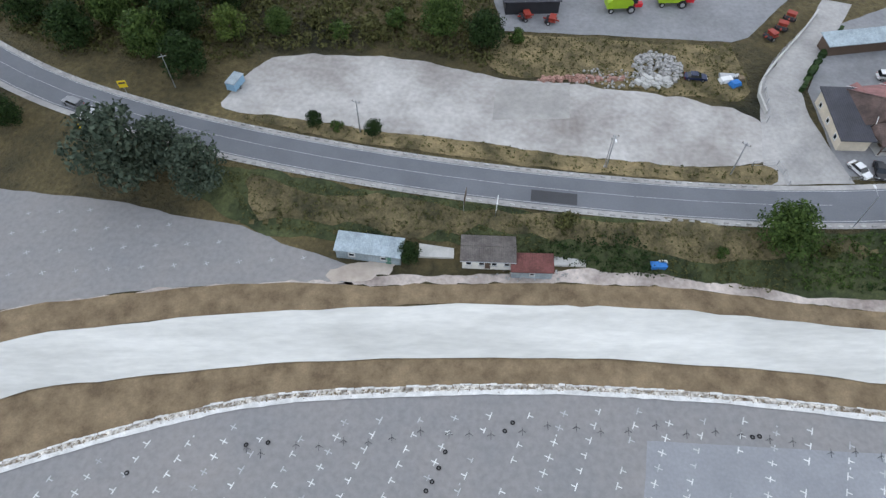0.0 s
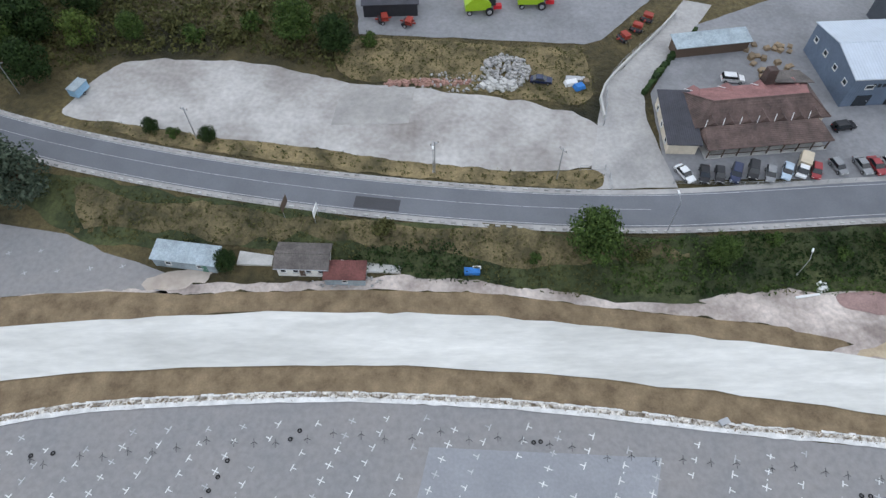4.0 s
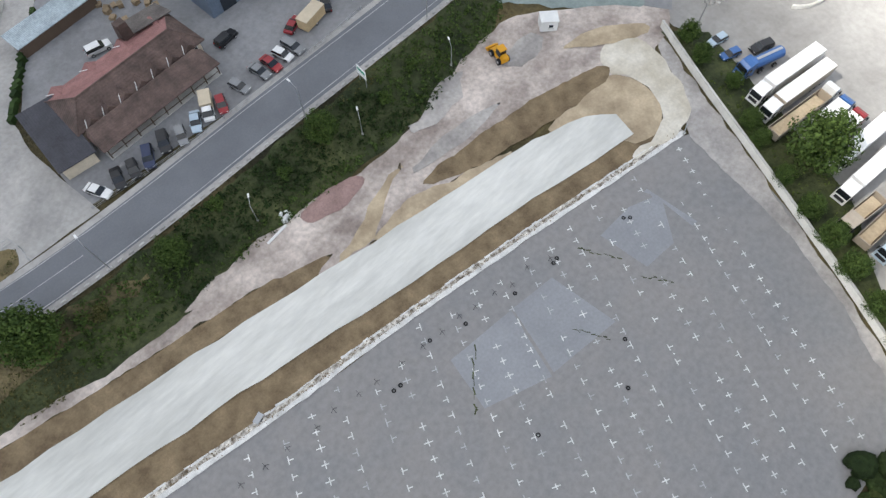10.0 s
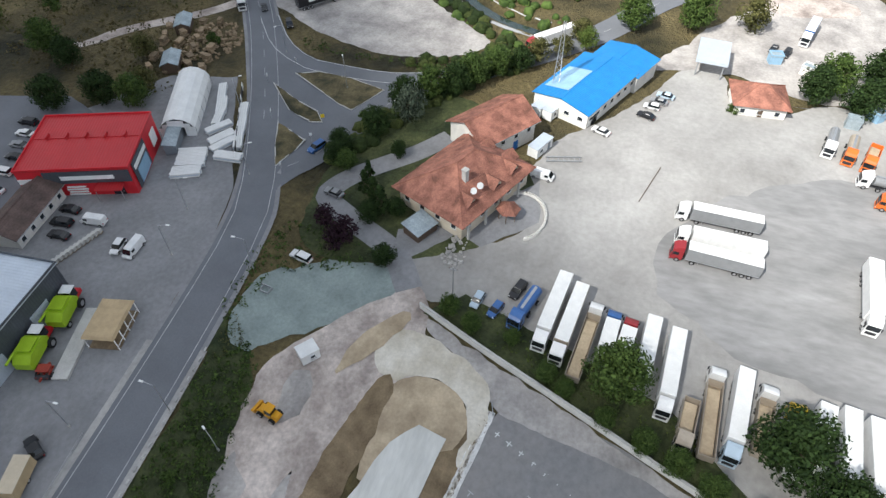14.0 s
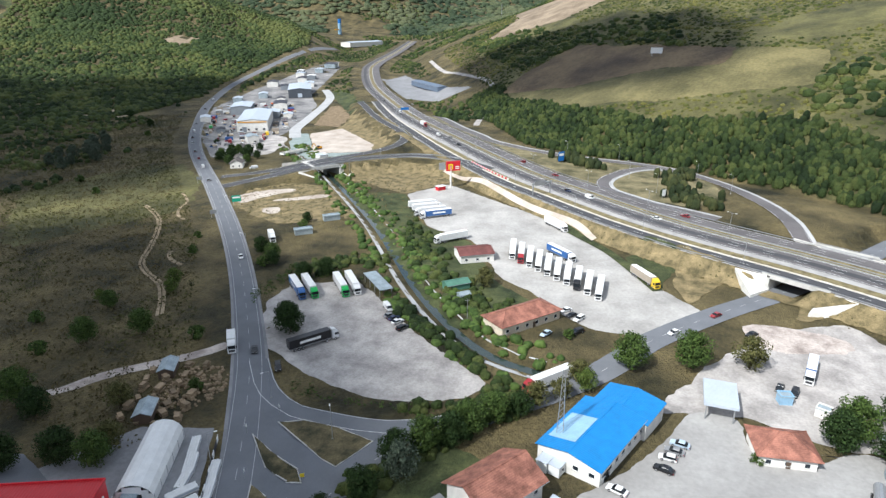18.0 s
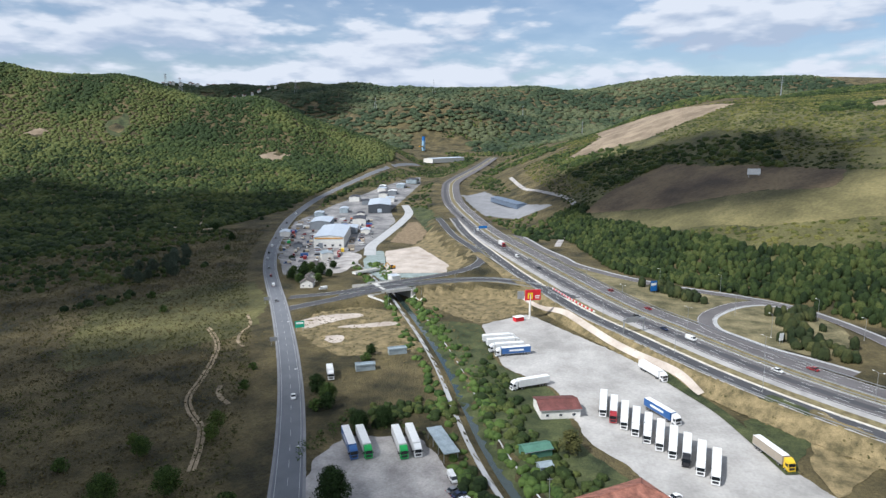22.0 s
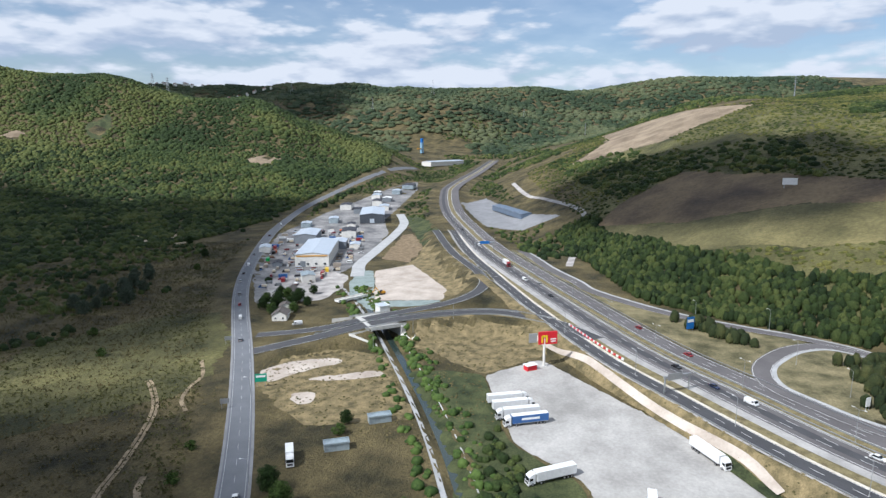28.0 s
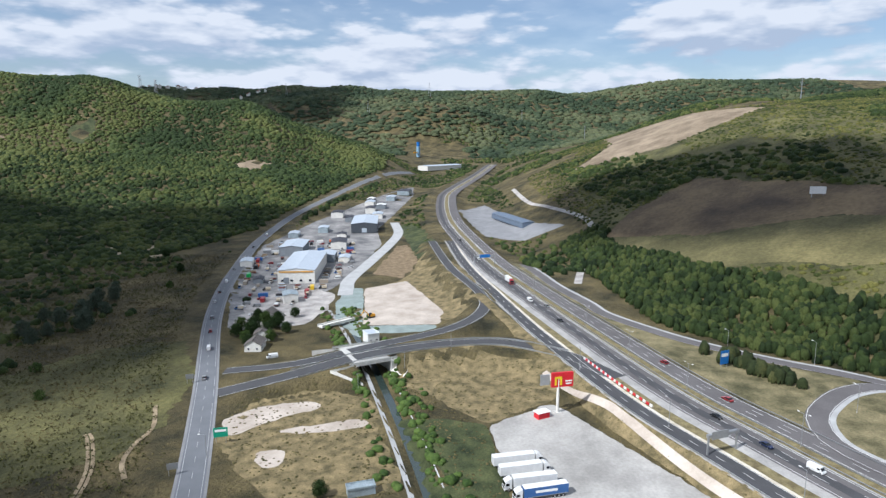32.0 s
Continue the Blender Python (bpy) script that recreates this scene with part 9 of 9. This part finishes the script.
# ---- kerb stones along the main road ----
for sd, rngx in ((1, (-95, 60)), (-1, (-60, 150))):
    P = offset_line(MAINL, half * sd + 0.75 * sd)
    kb = thing("road_kerb", "row of separate pale kerb stones beside the road", "kerb", kind="structure")
    st = Kit().box(0, 0, 0, 0.9, 0.3, 0.24, 0, 0.9).mesh("kerb_stone", M_STONE)
    s = np.r_[0, np.cumsum(np.linalg.norm(np.diff(P, axis=0), axis=1))]
    t = 0.0
    while t < s[-1]:
        x, y = np.interp(t, s, P[:, 0]), np.interp(t, s, P[:, 1])
        t += 1.9
        if rngx[0] < x < rngx[1] and not (56 < x < 73 and sd > 0):
            j = min(np.searchsorted(s, t), len(P) - 1)
            d = P[j] - P[j - 1]
            part("kerb_stone", st, None, kb, at=pose(x, y, max(float(hg(x, y)), float(np.interp(x, MAINL[:, 0], ZM))) + 0.08, 0, 0, math.degrees(math.atan2(d[1], d[0])) + rngd.uniform(-4, 4)))

# ---- tyres on the lot ----
def tyre(x, y, group="tyres on the lot"):
    def make():
        bm = bmesh.new()
        n, m = 14, 6
        vs = [[bm.verts.new(((0.25 + 0.09 * math.cos(b)) * math.cos(a), (0.25 + 0.09 * math.cos(b)) * math.sin(a), 0.09 + 0.09 * math.sin(b))) for b in (2 * math.pi * j / m for j in range(m))] for a in (2 * math.pi * i / n for i in range(n))]
        for i in range(n):
            for j in range(m):
                bm.faces.new((vs[i][j], vs[(i + 1) % n][j], vs[(i + 1) % n][(j + 1) % m], vs[i][(j + 1) % m]))
        me = bpy.data.meshes.new("old_tyre")
        bm.to_mesh(me)
        bm.free()
        me.materials.append(M_RUBBER)
        return tagged(new("old_tyre", me), "old black car tyre lying flat", "tyre")
    return put(("tyre",), make, x, y, 0, group, float(hg(x, y)) + 0.06)


for x, y in ((0.2, 28.1), (-0.7, 25.9), (-1.6, 24.1), (-2.4, 22.9), (-3.3, 21.2), (43.2, 30), (44.2, 30.1), (9.8, 32.2), (8.6, 31.0), (95.6, 23.8), (86.8, 22.1), (88, 22.0), (101.2, 21.9), (110.8, -1.1), (96.8, 3.6), (116.2, 3.7), (132.1, 16.5), (132.9, 15.8), (118, 19.2), (119, 19.4), (-24.5, 29.5), (-27.5, 29.2), (-43, 25.4), (110, 20), (151.8, -5.0)):
    tyre(x, y)

# ---- construction machine, farm machines ----
ld = thing("wheel_loader", "yellow compact loader standing on the gravel", "loader", 142.2, 53.4, float(hg(142.2, 53.4)) + 0.12, 75)
part("chassis", Kit().box(0, 0, 0.5, 3.8, 1.5, 0.9, 0, 0.9), M_ORANGE, ld)
cbn = part("cab", Kit().box(-0.4, 0, 1.4, 1.5, 1.4, 1.4, 0, 0.85), M_CARGLASS, ld)
part("cab_roof", Kit().box(-0.4, 0, 2.8, 1.5, 1.45, 0.16), M_ORANGE, cbn)
part("hood", Kit().box(-1.6, 0, 1.3, 1.3, 1.35, 0.65, 0, 0.85), M_ORANGE, ld)
part("bucket", Kit().prism([(2.3, 0.1), (3.1, 0.1), (3.2, 0.3), (2.6, 0.35), (2.5, 1.0), (2.3, 1.0)], -1.1, 1.1), M_ORANGE, ld)
for s in (-1, 1):
    part("lift_arm", Kit().tube((0.4, s * 0.6, 1.5), (2.4, s * 0.6, 0.6), 0.12, n=6), M_ORANGE, ld)
    for x in (-1.2, 1.2):
        wheel(ld, x, s * 0.95, 0.6, 0.45)


def harvester(x, y, turn):
    t = thing("combine_harvester", "lime green combine harvester parked in the yard", "harvester", x, y, float(hg(x, y)) + 0.1, turn, "farm machines")
    part("body", Kit().prism([(-3.4, 1.2), (2.2, 1.2), (2.4, 2.4), (1.6, 3.5), (-2.2, 3.6), (-3.4, 2.6)], -1.45, 1.45), M_LIME, t)
    c = part("cab", Kit().box(2.7, 0, 1.9, 1.6, 1.9, 1.8, 0, 0.9), M_CARGLASS, t)
    part("cab_roof", Kit().box(2.7, 0, 3.7, 1.8, 2.0, 0.18), M_WHITE, c)
    part("grain_tank", Kit().box(-0.4, 0, 3.5, 2.4, 2.2, 0.5, 0, 1.15), M_LIME, t)
    part("feeder", Kit().box(4.0, 0, 0.7, 1.8, 1.2, 0.8), M_REDWALL, t)
    part("unloading_tube", Kit().tube((-0.5, 1.3, 3.6), (-4.2, 1.5, 3.7), 0.22, n=8), M_LIME, t)
    for s in (-1, 1):
        wheel(t, 2.0, s * 1.6, 0.9, 0.6)
        wheel(t, -2.4, s * 1.3, 0.6, 0.4)
    return t


for x, y, a in ((148, 94.0, 15), (139.6, 93.2, 15), (40, 126.5, 5), (52, 128.5, 0)):
    harvester(x, y, a)
for x, y, a in ((18.5, 123.2, 10), (24, 121.8, -20), (70.6, 115.8, 25), (74, 119, 60), (77, 122.5, 55), (137, 89.5, 15)):
    t = thing("farm_implement", "red tractor-drawn farm implement", "implement", x, y, float(hg(x, y)) + 0.1, a, "farm implements")
    part("frame", Kit().box(0, 0, 0.7, 3.6, 0.3, 0.25).box(0, 0.9, 0.7, 2.4, 0.2, 0.2).box(0, -0.9, 0.7, 2.4, 0.2, 0.2).box(0.9, 0, 0.7, 0.2, 2.0, 0.2), M_FARMRED, t)
    part("drum", Kit().tube((-0.8, -1.1, 0.6), (-0.8, 1.1, 0.6), 0.45, n=10), M_DARKSTEEL, t)
    part("hopper", Kit().box(0.3, 0, 0.95, 1.1, 1.6, 0.7, 0, 1.3), M_FARMRED, t)
    for s in (-1, 1):
        wheel(t, -0.3, s * 1.25, 0.45, 0.25)
ls = building("machinery_shed", "open machinery shed with a dark roof", "shed", 20, 127.5, 12, 5, 2, 3.2, M_DARKSTEEL, M_DARKROOF, "lean", 0.4, 0.4)
bn = thing("banner_rack", "long banner frame with plain lettering bars", "sign", 47, 131.5, float(hg(47, 131.5)))
part("banner", Kit().box(0, 0, 0.8, 24, 0.12, 2.0), M_REDWALL, bn)
part("lettering_bar", Kit().box(-4, -0.08, 1.5, 13, 0.05, 0.6), M_WHITE, bn, "plain white lettering bar")
for i in range(5):
    part("post", Kit().box(-11 + i * 5.5, 0.1, 0, 0.12, 0.12, 3.0), M_STEEL, bn)
ramp_ = solo("loading_ramp", Kit().box(0, 0, 0, 14, 2.6, 0.6), M_BETON, "long grey concrete weighbridge ramp", "ramp", 143.5, 88.6, float(hg(143.5, 88.6)) + 0.05, 15)
ks = thing("kiosk_trailer", "small tan box trailer beside the parked cars", "trailer", 121.5, 81.0, float(hg(121.5, 81)) + 0.1, 15)
part("box", Kit().box(0, 0, 0.6, 5.4, 2.3, 2.1), M_CANVAS, ks)
part("roof", Kit().box(0, 0, 2.7, 5.5, 2.4, 0.12), M_PAINT["c"], ks)
for s in (-1, 1):
    wheel(ks, 0, s * 1.0, 0.4)
# trailer behind the car on the upper road and the small blue wagon
put(("g", "suv"), lambda: make_car("g", "suv"), -72.5, 95.6, 153, "traffic on the main road")
tr = thing("car_trailer", "flat empty car trailer behind a car", "trailer", -67.4, 93.2, float(hg(-67.4, 93.2)) + 0.12, 153)
part("bed", Kit().box(0, 0, 0.5, 3.8, 1.8, 0.15), M_STEEL, tr)
part("drawbar", Kit().tube((1.9, 0, 0.5), (3.0, 0, 0.45), 0.06, n=6), M_STEEL, tr)
for s in (-1, 1):
    wheel(tr, -0.3, s * 0.95, 0.3)
bx = thing("garden_wagon", "small pale blue wagon at the yard's edge", "wagon", -41.5, 100.8, float(hg(-41.5, 100.8)) + 0.1, 70)
part("box", Kit().box(0, 0, 0.5, 3.6, 2.0, 1.7), M_PALEBLUEROOF, bx)
part("roof", Kit().box(0, 0, 2.2, 3.8, 2.2, 0.12), M_TIN, bx)
for s in (-1, 1):
    wheel(bx, 0, s * 0.95, 0.32)


# ---- heaps and clutter ----
def heap(name, label, x, y, rx, ry, n, lo, hi, material, seed, kind="stuff", tall=0.5):
    r = random.Random(seed)
    k = Kit()
    for i in range(n):
        a, q = r.random() * 6.28, math.sqrt(r.random())
        px, py = x + rx * q * math.cos(a), y + ry * q * math.sin(a)
        s = r.uniform(lo, hi)
        k.box(px, py, float(hg(px, py)) + 0.02 + tall * (1 - q) * r.random(), s * r.uniform(0.7, 1.7), s, s * r.uniform(0.4, 0.9), r.random() * 3, r.uniform(0.5, 0.9))
    return solo(name, k, material, label, "heap", kind=kind)


heap("rubble_heap", "heap of grey concrete rubble", 44.5, 106, 5, 5, 420, 0.2, 0.8, M_RUBBLE, 1, tall=1.2)
heap("rubble_heap", "pale broken concrete blocks", 43, 101.5, 3.5, 1.5, 60, 0.5, 1.2, M_BETON, 2)
heap("brick_rubble", "line of reddish broken stone at the yard's edge", 28, 102.8, 9, 0.9, 130, 0.25, 0.9, M_REDRUBBLE, 3)
heap("stone_rubble", "scattered stones on the slope", 34, 103, 9, 3, 120, 0.15, 0.5, M_RUBBLE, 4)
heap("white_stones", "white broken stones on the gravel", 93.5, 55, 1.0, 0.8, 16, 0.3, 0.7, M_TENT, 5)
heap("garden_debris", "stones and clutter before the house", 183.5, 34.5, 4, 2.5, 60, 0.2, 0.8, M_RUBBLE, 7)
heap("rubbish", "litter and debris by the sheds", 14, 57.2, 9, 1.2, 70, 0.1, 0.4, M_RUBBLE, 9)
heap("lumber_scraps", "loose offcuts of timber", 240, 122, 12, 9, 260, 0.3, 1.0, M_TIMBER, 10, tall=0.6)
solo("plank", Kit().box(0, 0, 0, 4.2, 0.4, 0.2), M_TENT, "long white plank on the gravel", "plank", 90.5, 53.4, float(hg(90.5, 53.4)) + 0.14, 8)
scr = thing("scrap_pile", "pile of scrap with a blue tarpaulin", "scrap", 58.5, 101.4, float(hg(58.5, 101.4)))
part("tarpaulin", Kit().box(0.5, -0.6, 0, 2.4, 1.8, 0.9, 0.4, 0.7), M_TARPBLUE, scr)
part("white_sheet", Kit().box(-1.0, 0.6, 0, 3.0, 1.6, 0.8, 0.2, 0.8), M_TENT, scr)
part("frame", Kit().box(0, 1.8, 0, 4.2, 1.4, 0.6, -0.1, 0.9), M_STEEL, scr)
part("crate", Kit().box(2.0, 0.8, 0, 1.1, 1.1, 0.9), M_TIMBER, scr)
bt = thing("rubbish_bin", "blue plastic tub and white boards in the weeds", "rubbish", 35.6, 58.4, float(hg(35.6, 58.4)))
part("tub", Kit().box(0, 0, 0, 2.4, 1.1, 0.8, 0, 1.1), M_TARPBLUE, bt)
part("board", Kit().box(0.8, 0.6, 0.3, 1.4, 0.5, 0.5), M_TENT, bt)
gate = thing("gate_post", "steel gate frame at the corner of the lot", "gate", 152.6, 19.6, 0.05, 20)
for s in (-1, 1):
    part("post", Kit().box(s * 0.8, 0, 0, 0.2, 0.2, 1.5), M_STEEL, gate)
part("frame", Kit().box(0, 0, 0.4, 1.6, 0.1, 0.9), M_STEEL, gate)
ct = thing("hand_cart", "small grey cart beside the edging", "cart", 70.8, 32.4, 0.05, 20)
part("tray", Kit().box(0, 0, 0.4, 1.4, 0.8, 0.4, 0, 1.1), M_STEEL, ct)
for s in (-1, 1):
    wheel(ct, 0, s * 0.45, 0.25, 0.1)
for i in range(34):
    x, y = 223 + (i % 7) * 4.6 + rngd.uniform(-0.6, 0.6), 108 + (i // 7) * 5.2 + (i % 7) * 1.9 + rngd.uniform(-0.8, 0.8)
    if away(np.array([x]), np.array([y]), S_MAIN)[0][0] < 11:
        continue
    t = thing("timber_stack", "stack of sawn timber and pallets", "timber", x, y, float(hg(x, y)), rngd.uniform(0, 90), "stacks of timber")
    for j in range(rngd.randint(2, 4)):
        part("layer", Kit().box(rngd.uniform(-0.1, 0.1), rngd.uniform(-0.1, 0.1), 0.06 + j * 0.5, rngd.uniform(1.8, 3.2), rngd.uniform(1.0, 1.8), 0.42), M_TIMBER, t)
for x, y, a in ((246, 133, 25), (226, 124, 25)):
    building("shed", "weathered grey timber-yard shed", "shed", x, y, 7, 4, a, 2.4, M_BROWNSIGN, M_TIN, "gable", 0.8, 0.3)
hay = random.Random(77)
for i in range(26):
    x, y = 98 + hay.uniform(-3, 8), 108 + hay.uniform(-5, 6)
    t = thing("pallet_stack", "stack of wooden pallets behind the restaurant", "pallets", x, y, float(hg(x, y)) + 0.1, hay.uniform(0, 90), "stacks of pallets")
    for j in range(hay.randint(2, 5)):
        part("pallet", Kit().box(0, 0, j * 0.17, 1.2, 1.0, 0.14), M_TIMBER, t)
pb = random.Random(12)
for i in range(12):
    x, y = 162 + pb.uniform(0, 6) , 99.5 + i * 0.55
    t = thing("paving_pallet", "shrink-wrapped pallet of pale blocks", "pallet", 156.5 + i * 0.9, 104.6 - 0.28 * i, float(hg(160, 103)) + 0.1, 15, "pallets of blocks")
    part("block", Kit().box(0, 0, 0.12, 0.8, 1.0, 0.8), M_BETON, t)
    part("pallet", Kit().box(0, 0, 0, 0.9, 1.1, 0.12), M_TIMBER, t)
# cable trestles across the lot
k = Kit()
rngt = random.Random(2)
trs = spline([(-28, 28), (0, 30.5), (30, 31), (60, 27), (90, 24.5), (118, 20.5)], 3.4)
for a in trs:
    x, y = a[0] + rngt.uniform(-0.8, 0.8), a[1] + rngt.uniform(-0.6, 0.6)
    k.tube((x - 0.5, y, 0.05), (x, y + 0.15, 0.55), 0.035, n=4).tube((x + 0.5, y, 0.05), (x, y + 0.15, 0.55), 0.035, n=4).tube((x, y - 0.5, 0.05), (x, y + 0.6, 0.6), 0.035, n=4)
solo("wire_stands", k, M_DARKSTEEL, "row of small wire stands across the lot", "stands", kind="stuff")
tri = solo("steel_rack", Kit().box(0, 0, 0, 3.6, 0.12, 0.5).box(0, 1.4, 0, 3.6, 0.12, 0.5).box(-1.7, 0.7, 0, 0.12, 1.4, 0.5).box(1.7, 0.7, 0, 0.12, 1.4, 0.5).box(0, 0.7, 0, 0.12, 1.4, 0.5), M_STEEL, "galvanised frame lying on the rock yard", "frame", 164.5, 65.4, float(hg(164.5, 65.4)) + 0.1, 80)
fx = solo("fallen_pole", Kit().tube((-6.5, 0, 0.12), (6.5, 0, 0.12), 0.09, n=6), M_BROWNSIGN, "dark pole lying in the truck yard", "pole", 214.2, -0.8, float(hg(214.2, -0.8)) + 0.1, -17)
fg = thing("steel_gate", "long galvanised gate frame lying beside the cabin", "gate", 217, 18.4, float(hg(217, 18.4)) + 0.1, -75)
for s in (-1, 1):
    part("beam", Kit().box(0, s * 0.7, 0.2, 8, 0.15, 0.3), M_STEEL, fg)
for i in range(7):
    part("bar", Kit().box(-3.6 + i * 1.2, 0, 0.25, 0.1, 1.4, 0.1), M_STEEL, fg)
for i, (x, y) in enumerate(((262, -48), (268, -44), (255, -52), (272, -38), (250, -46), (276, -30))):
    building("shed", "small yard shed among the trees", "shed", x, y, 3.2, 2.6, 20 * i, 2.3, (M_PLASTER, M_TIN, M_PALEBLUEROOF)[i % 3], M_TIN, "flat", 0, 0.1, group="yard sheds")
# power pylons on the ridges
for x, y in ((2600, 700), (2350, 420), (2100, 1500), (1750, -120), (1500, -330)):
    t = thing("power_pylon", "steel lattice power pylon on the ridge", "pylon", x, y, float(hg(x, y)), 30, "power pylons")
    part("mast", Kit().tube((0, 0, 0), (0, 0, 42), 1.3, 0.4, 4), M_STEEL, t)
    for z in (28, 33, 38):
        part("crossarm", Kit().box(0, 0, z, 12, 0.5, 0.5), M_STEEL, t)
# far hamlet
for i in range(14):
    x, y = 2380 + i * 18 + hay.uniform(-8, 8), 2010 - i * 9 + hay.uniform(-20, 20)
    building("house", "far white house with a red roof on the ridge", "house", x, y, 14, 10, hay.uniform(0, 90), 9, M_PLASTER, M_REDTILE, "gable", 5, 0.5, group="far hamlet", z=float(hg(x, y)) + 6)

# ---- sand pad, hut and footbridge by the canal ----
ex = thing("excavator", "orange tracked excavator on the sand pad", "excavator", 550.8, 234.4, float(hg(550.8, 234.4)) + 0.12, 150)
for s in (-1, 1):
    part("track", Kit().box(0, s * 1.1, 0, 4.2, 0.6, 0.9, 0, 0.85), M_DARKSTEEL, ex)
part("cab", Kit().box(0.6, 0.6, 1.2, 1.7, 1.2, 1.7, 0, 0.85), M_CARGLASS, ex)
part("body", Kit().box(-0.6, 0, 0.9, 3.2, 2.5, 1.3, 0, 0.92), M_ORANGE, ex)
part("boom", Kit().tube((1.2, -0.3, 1.8), (4.2, -0.3, 5.0), 0.32, 0.25, 6), M_ORANGE, ex)
part("stick", Kit().tube((4.2, -0.3, 5.0), (6.6, -0.3, 2.0), 0.24, 0.2, 6), M_ORANGE, ex)
part("bucket", Kit().box(6.7, -0.3, 0.9, 1.1, 1.2, 1.1, 0, 0.6), M_DARKSTEEL, ex)
hu = building("site_hut", "small white two-storey site hut", "hut", 514.5, 214.5, 7.5, 6, 50, 4.6, M_TENT, M_GREYROOF, "flat", 0, 0.2, (("v", 2, 1.0, 1.1, 1.0), ("s", 2, 2.8, 1.1, 1.0)), (("s", 0, 1.0, 2.0, M_GREYWALL),))
fb = thing("footbridge", "pale concrete footbridge over the canal", "bridge", 531, 245, float(hg(524, 249)), -23)
part("deck", Kit().box(0, 0, 0.9, 22, 4.4, 0.6), M_PLASTER, fb)
for s in (-1, 1):
    part("parapet", Kit().box(0, s * 2.1, 1.5, 22, 0.2, 0.9), M_PLASTER, fb)
    part("pier", Kit().box(s * 7, 0, -2.5, 0.8, 4, 3.4), M_BETON, fb)
# ---- villas and power pylons on the skyline ----
rng = random.Random(77)
for i in range(14):
    u, v = 3230 + rng.uniform(-60, 60), -1330 + i * 26 + rng.uniform(-8, 8)
    x, y = 150 + u * AX + v * AY, 30 + u * AY - v * AX
    building("villa", "far pale house with a red roof on the ridge", "house", x, y, rng.uniform(14, 24), 12, rng.uniform(0, 90), rng.uniform(12, 17), M_PLASTER, M_REDTILE, "gable", 4, 0.6, group="houses on the ridge")


def pylon(u, v, h):
    x, y = 150 + u * AX + v * AY, 30 + u * AY - v * AX
    t = thing("power_pylon", "grey lattice power pylon on the hill", "pylon", x, y, float(hg(x, y)), 20, "power pylons")
    for sx in (-1, 1):
        for sy in (-1, 1):
            part("leg", Kit().tube((sx * h * 0.09, sy * h * 0.09, 0), (sx * 0.5, sy * 0.5, h), 0.32, 0.25, 4), M_STEEL, t)
    for q in (0.7, 0.82, 0.94):
        part("crossarm", Kit().box(0, 0, h * q, h * 0.4, 0.8, 0.6), M_STEEL, t)


for u, v, h in ((1500, -585, 34), (1480, -545, 34), (2900, -560, 60), (3000, 60, 70), (2400, -170, 50), (1600, -900, 40)):
    pylon(u, v, h)
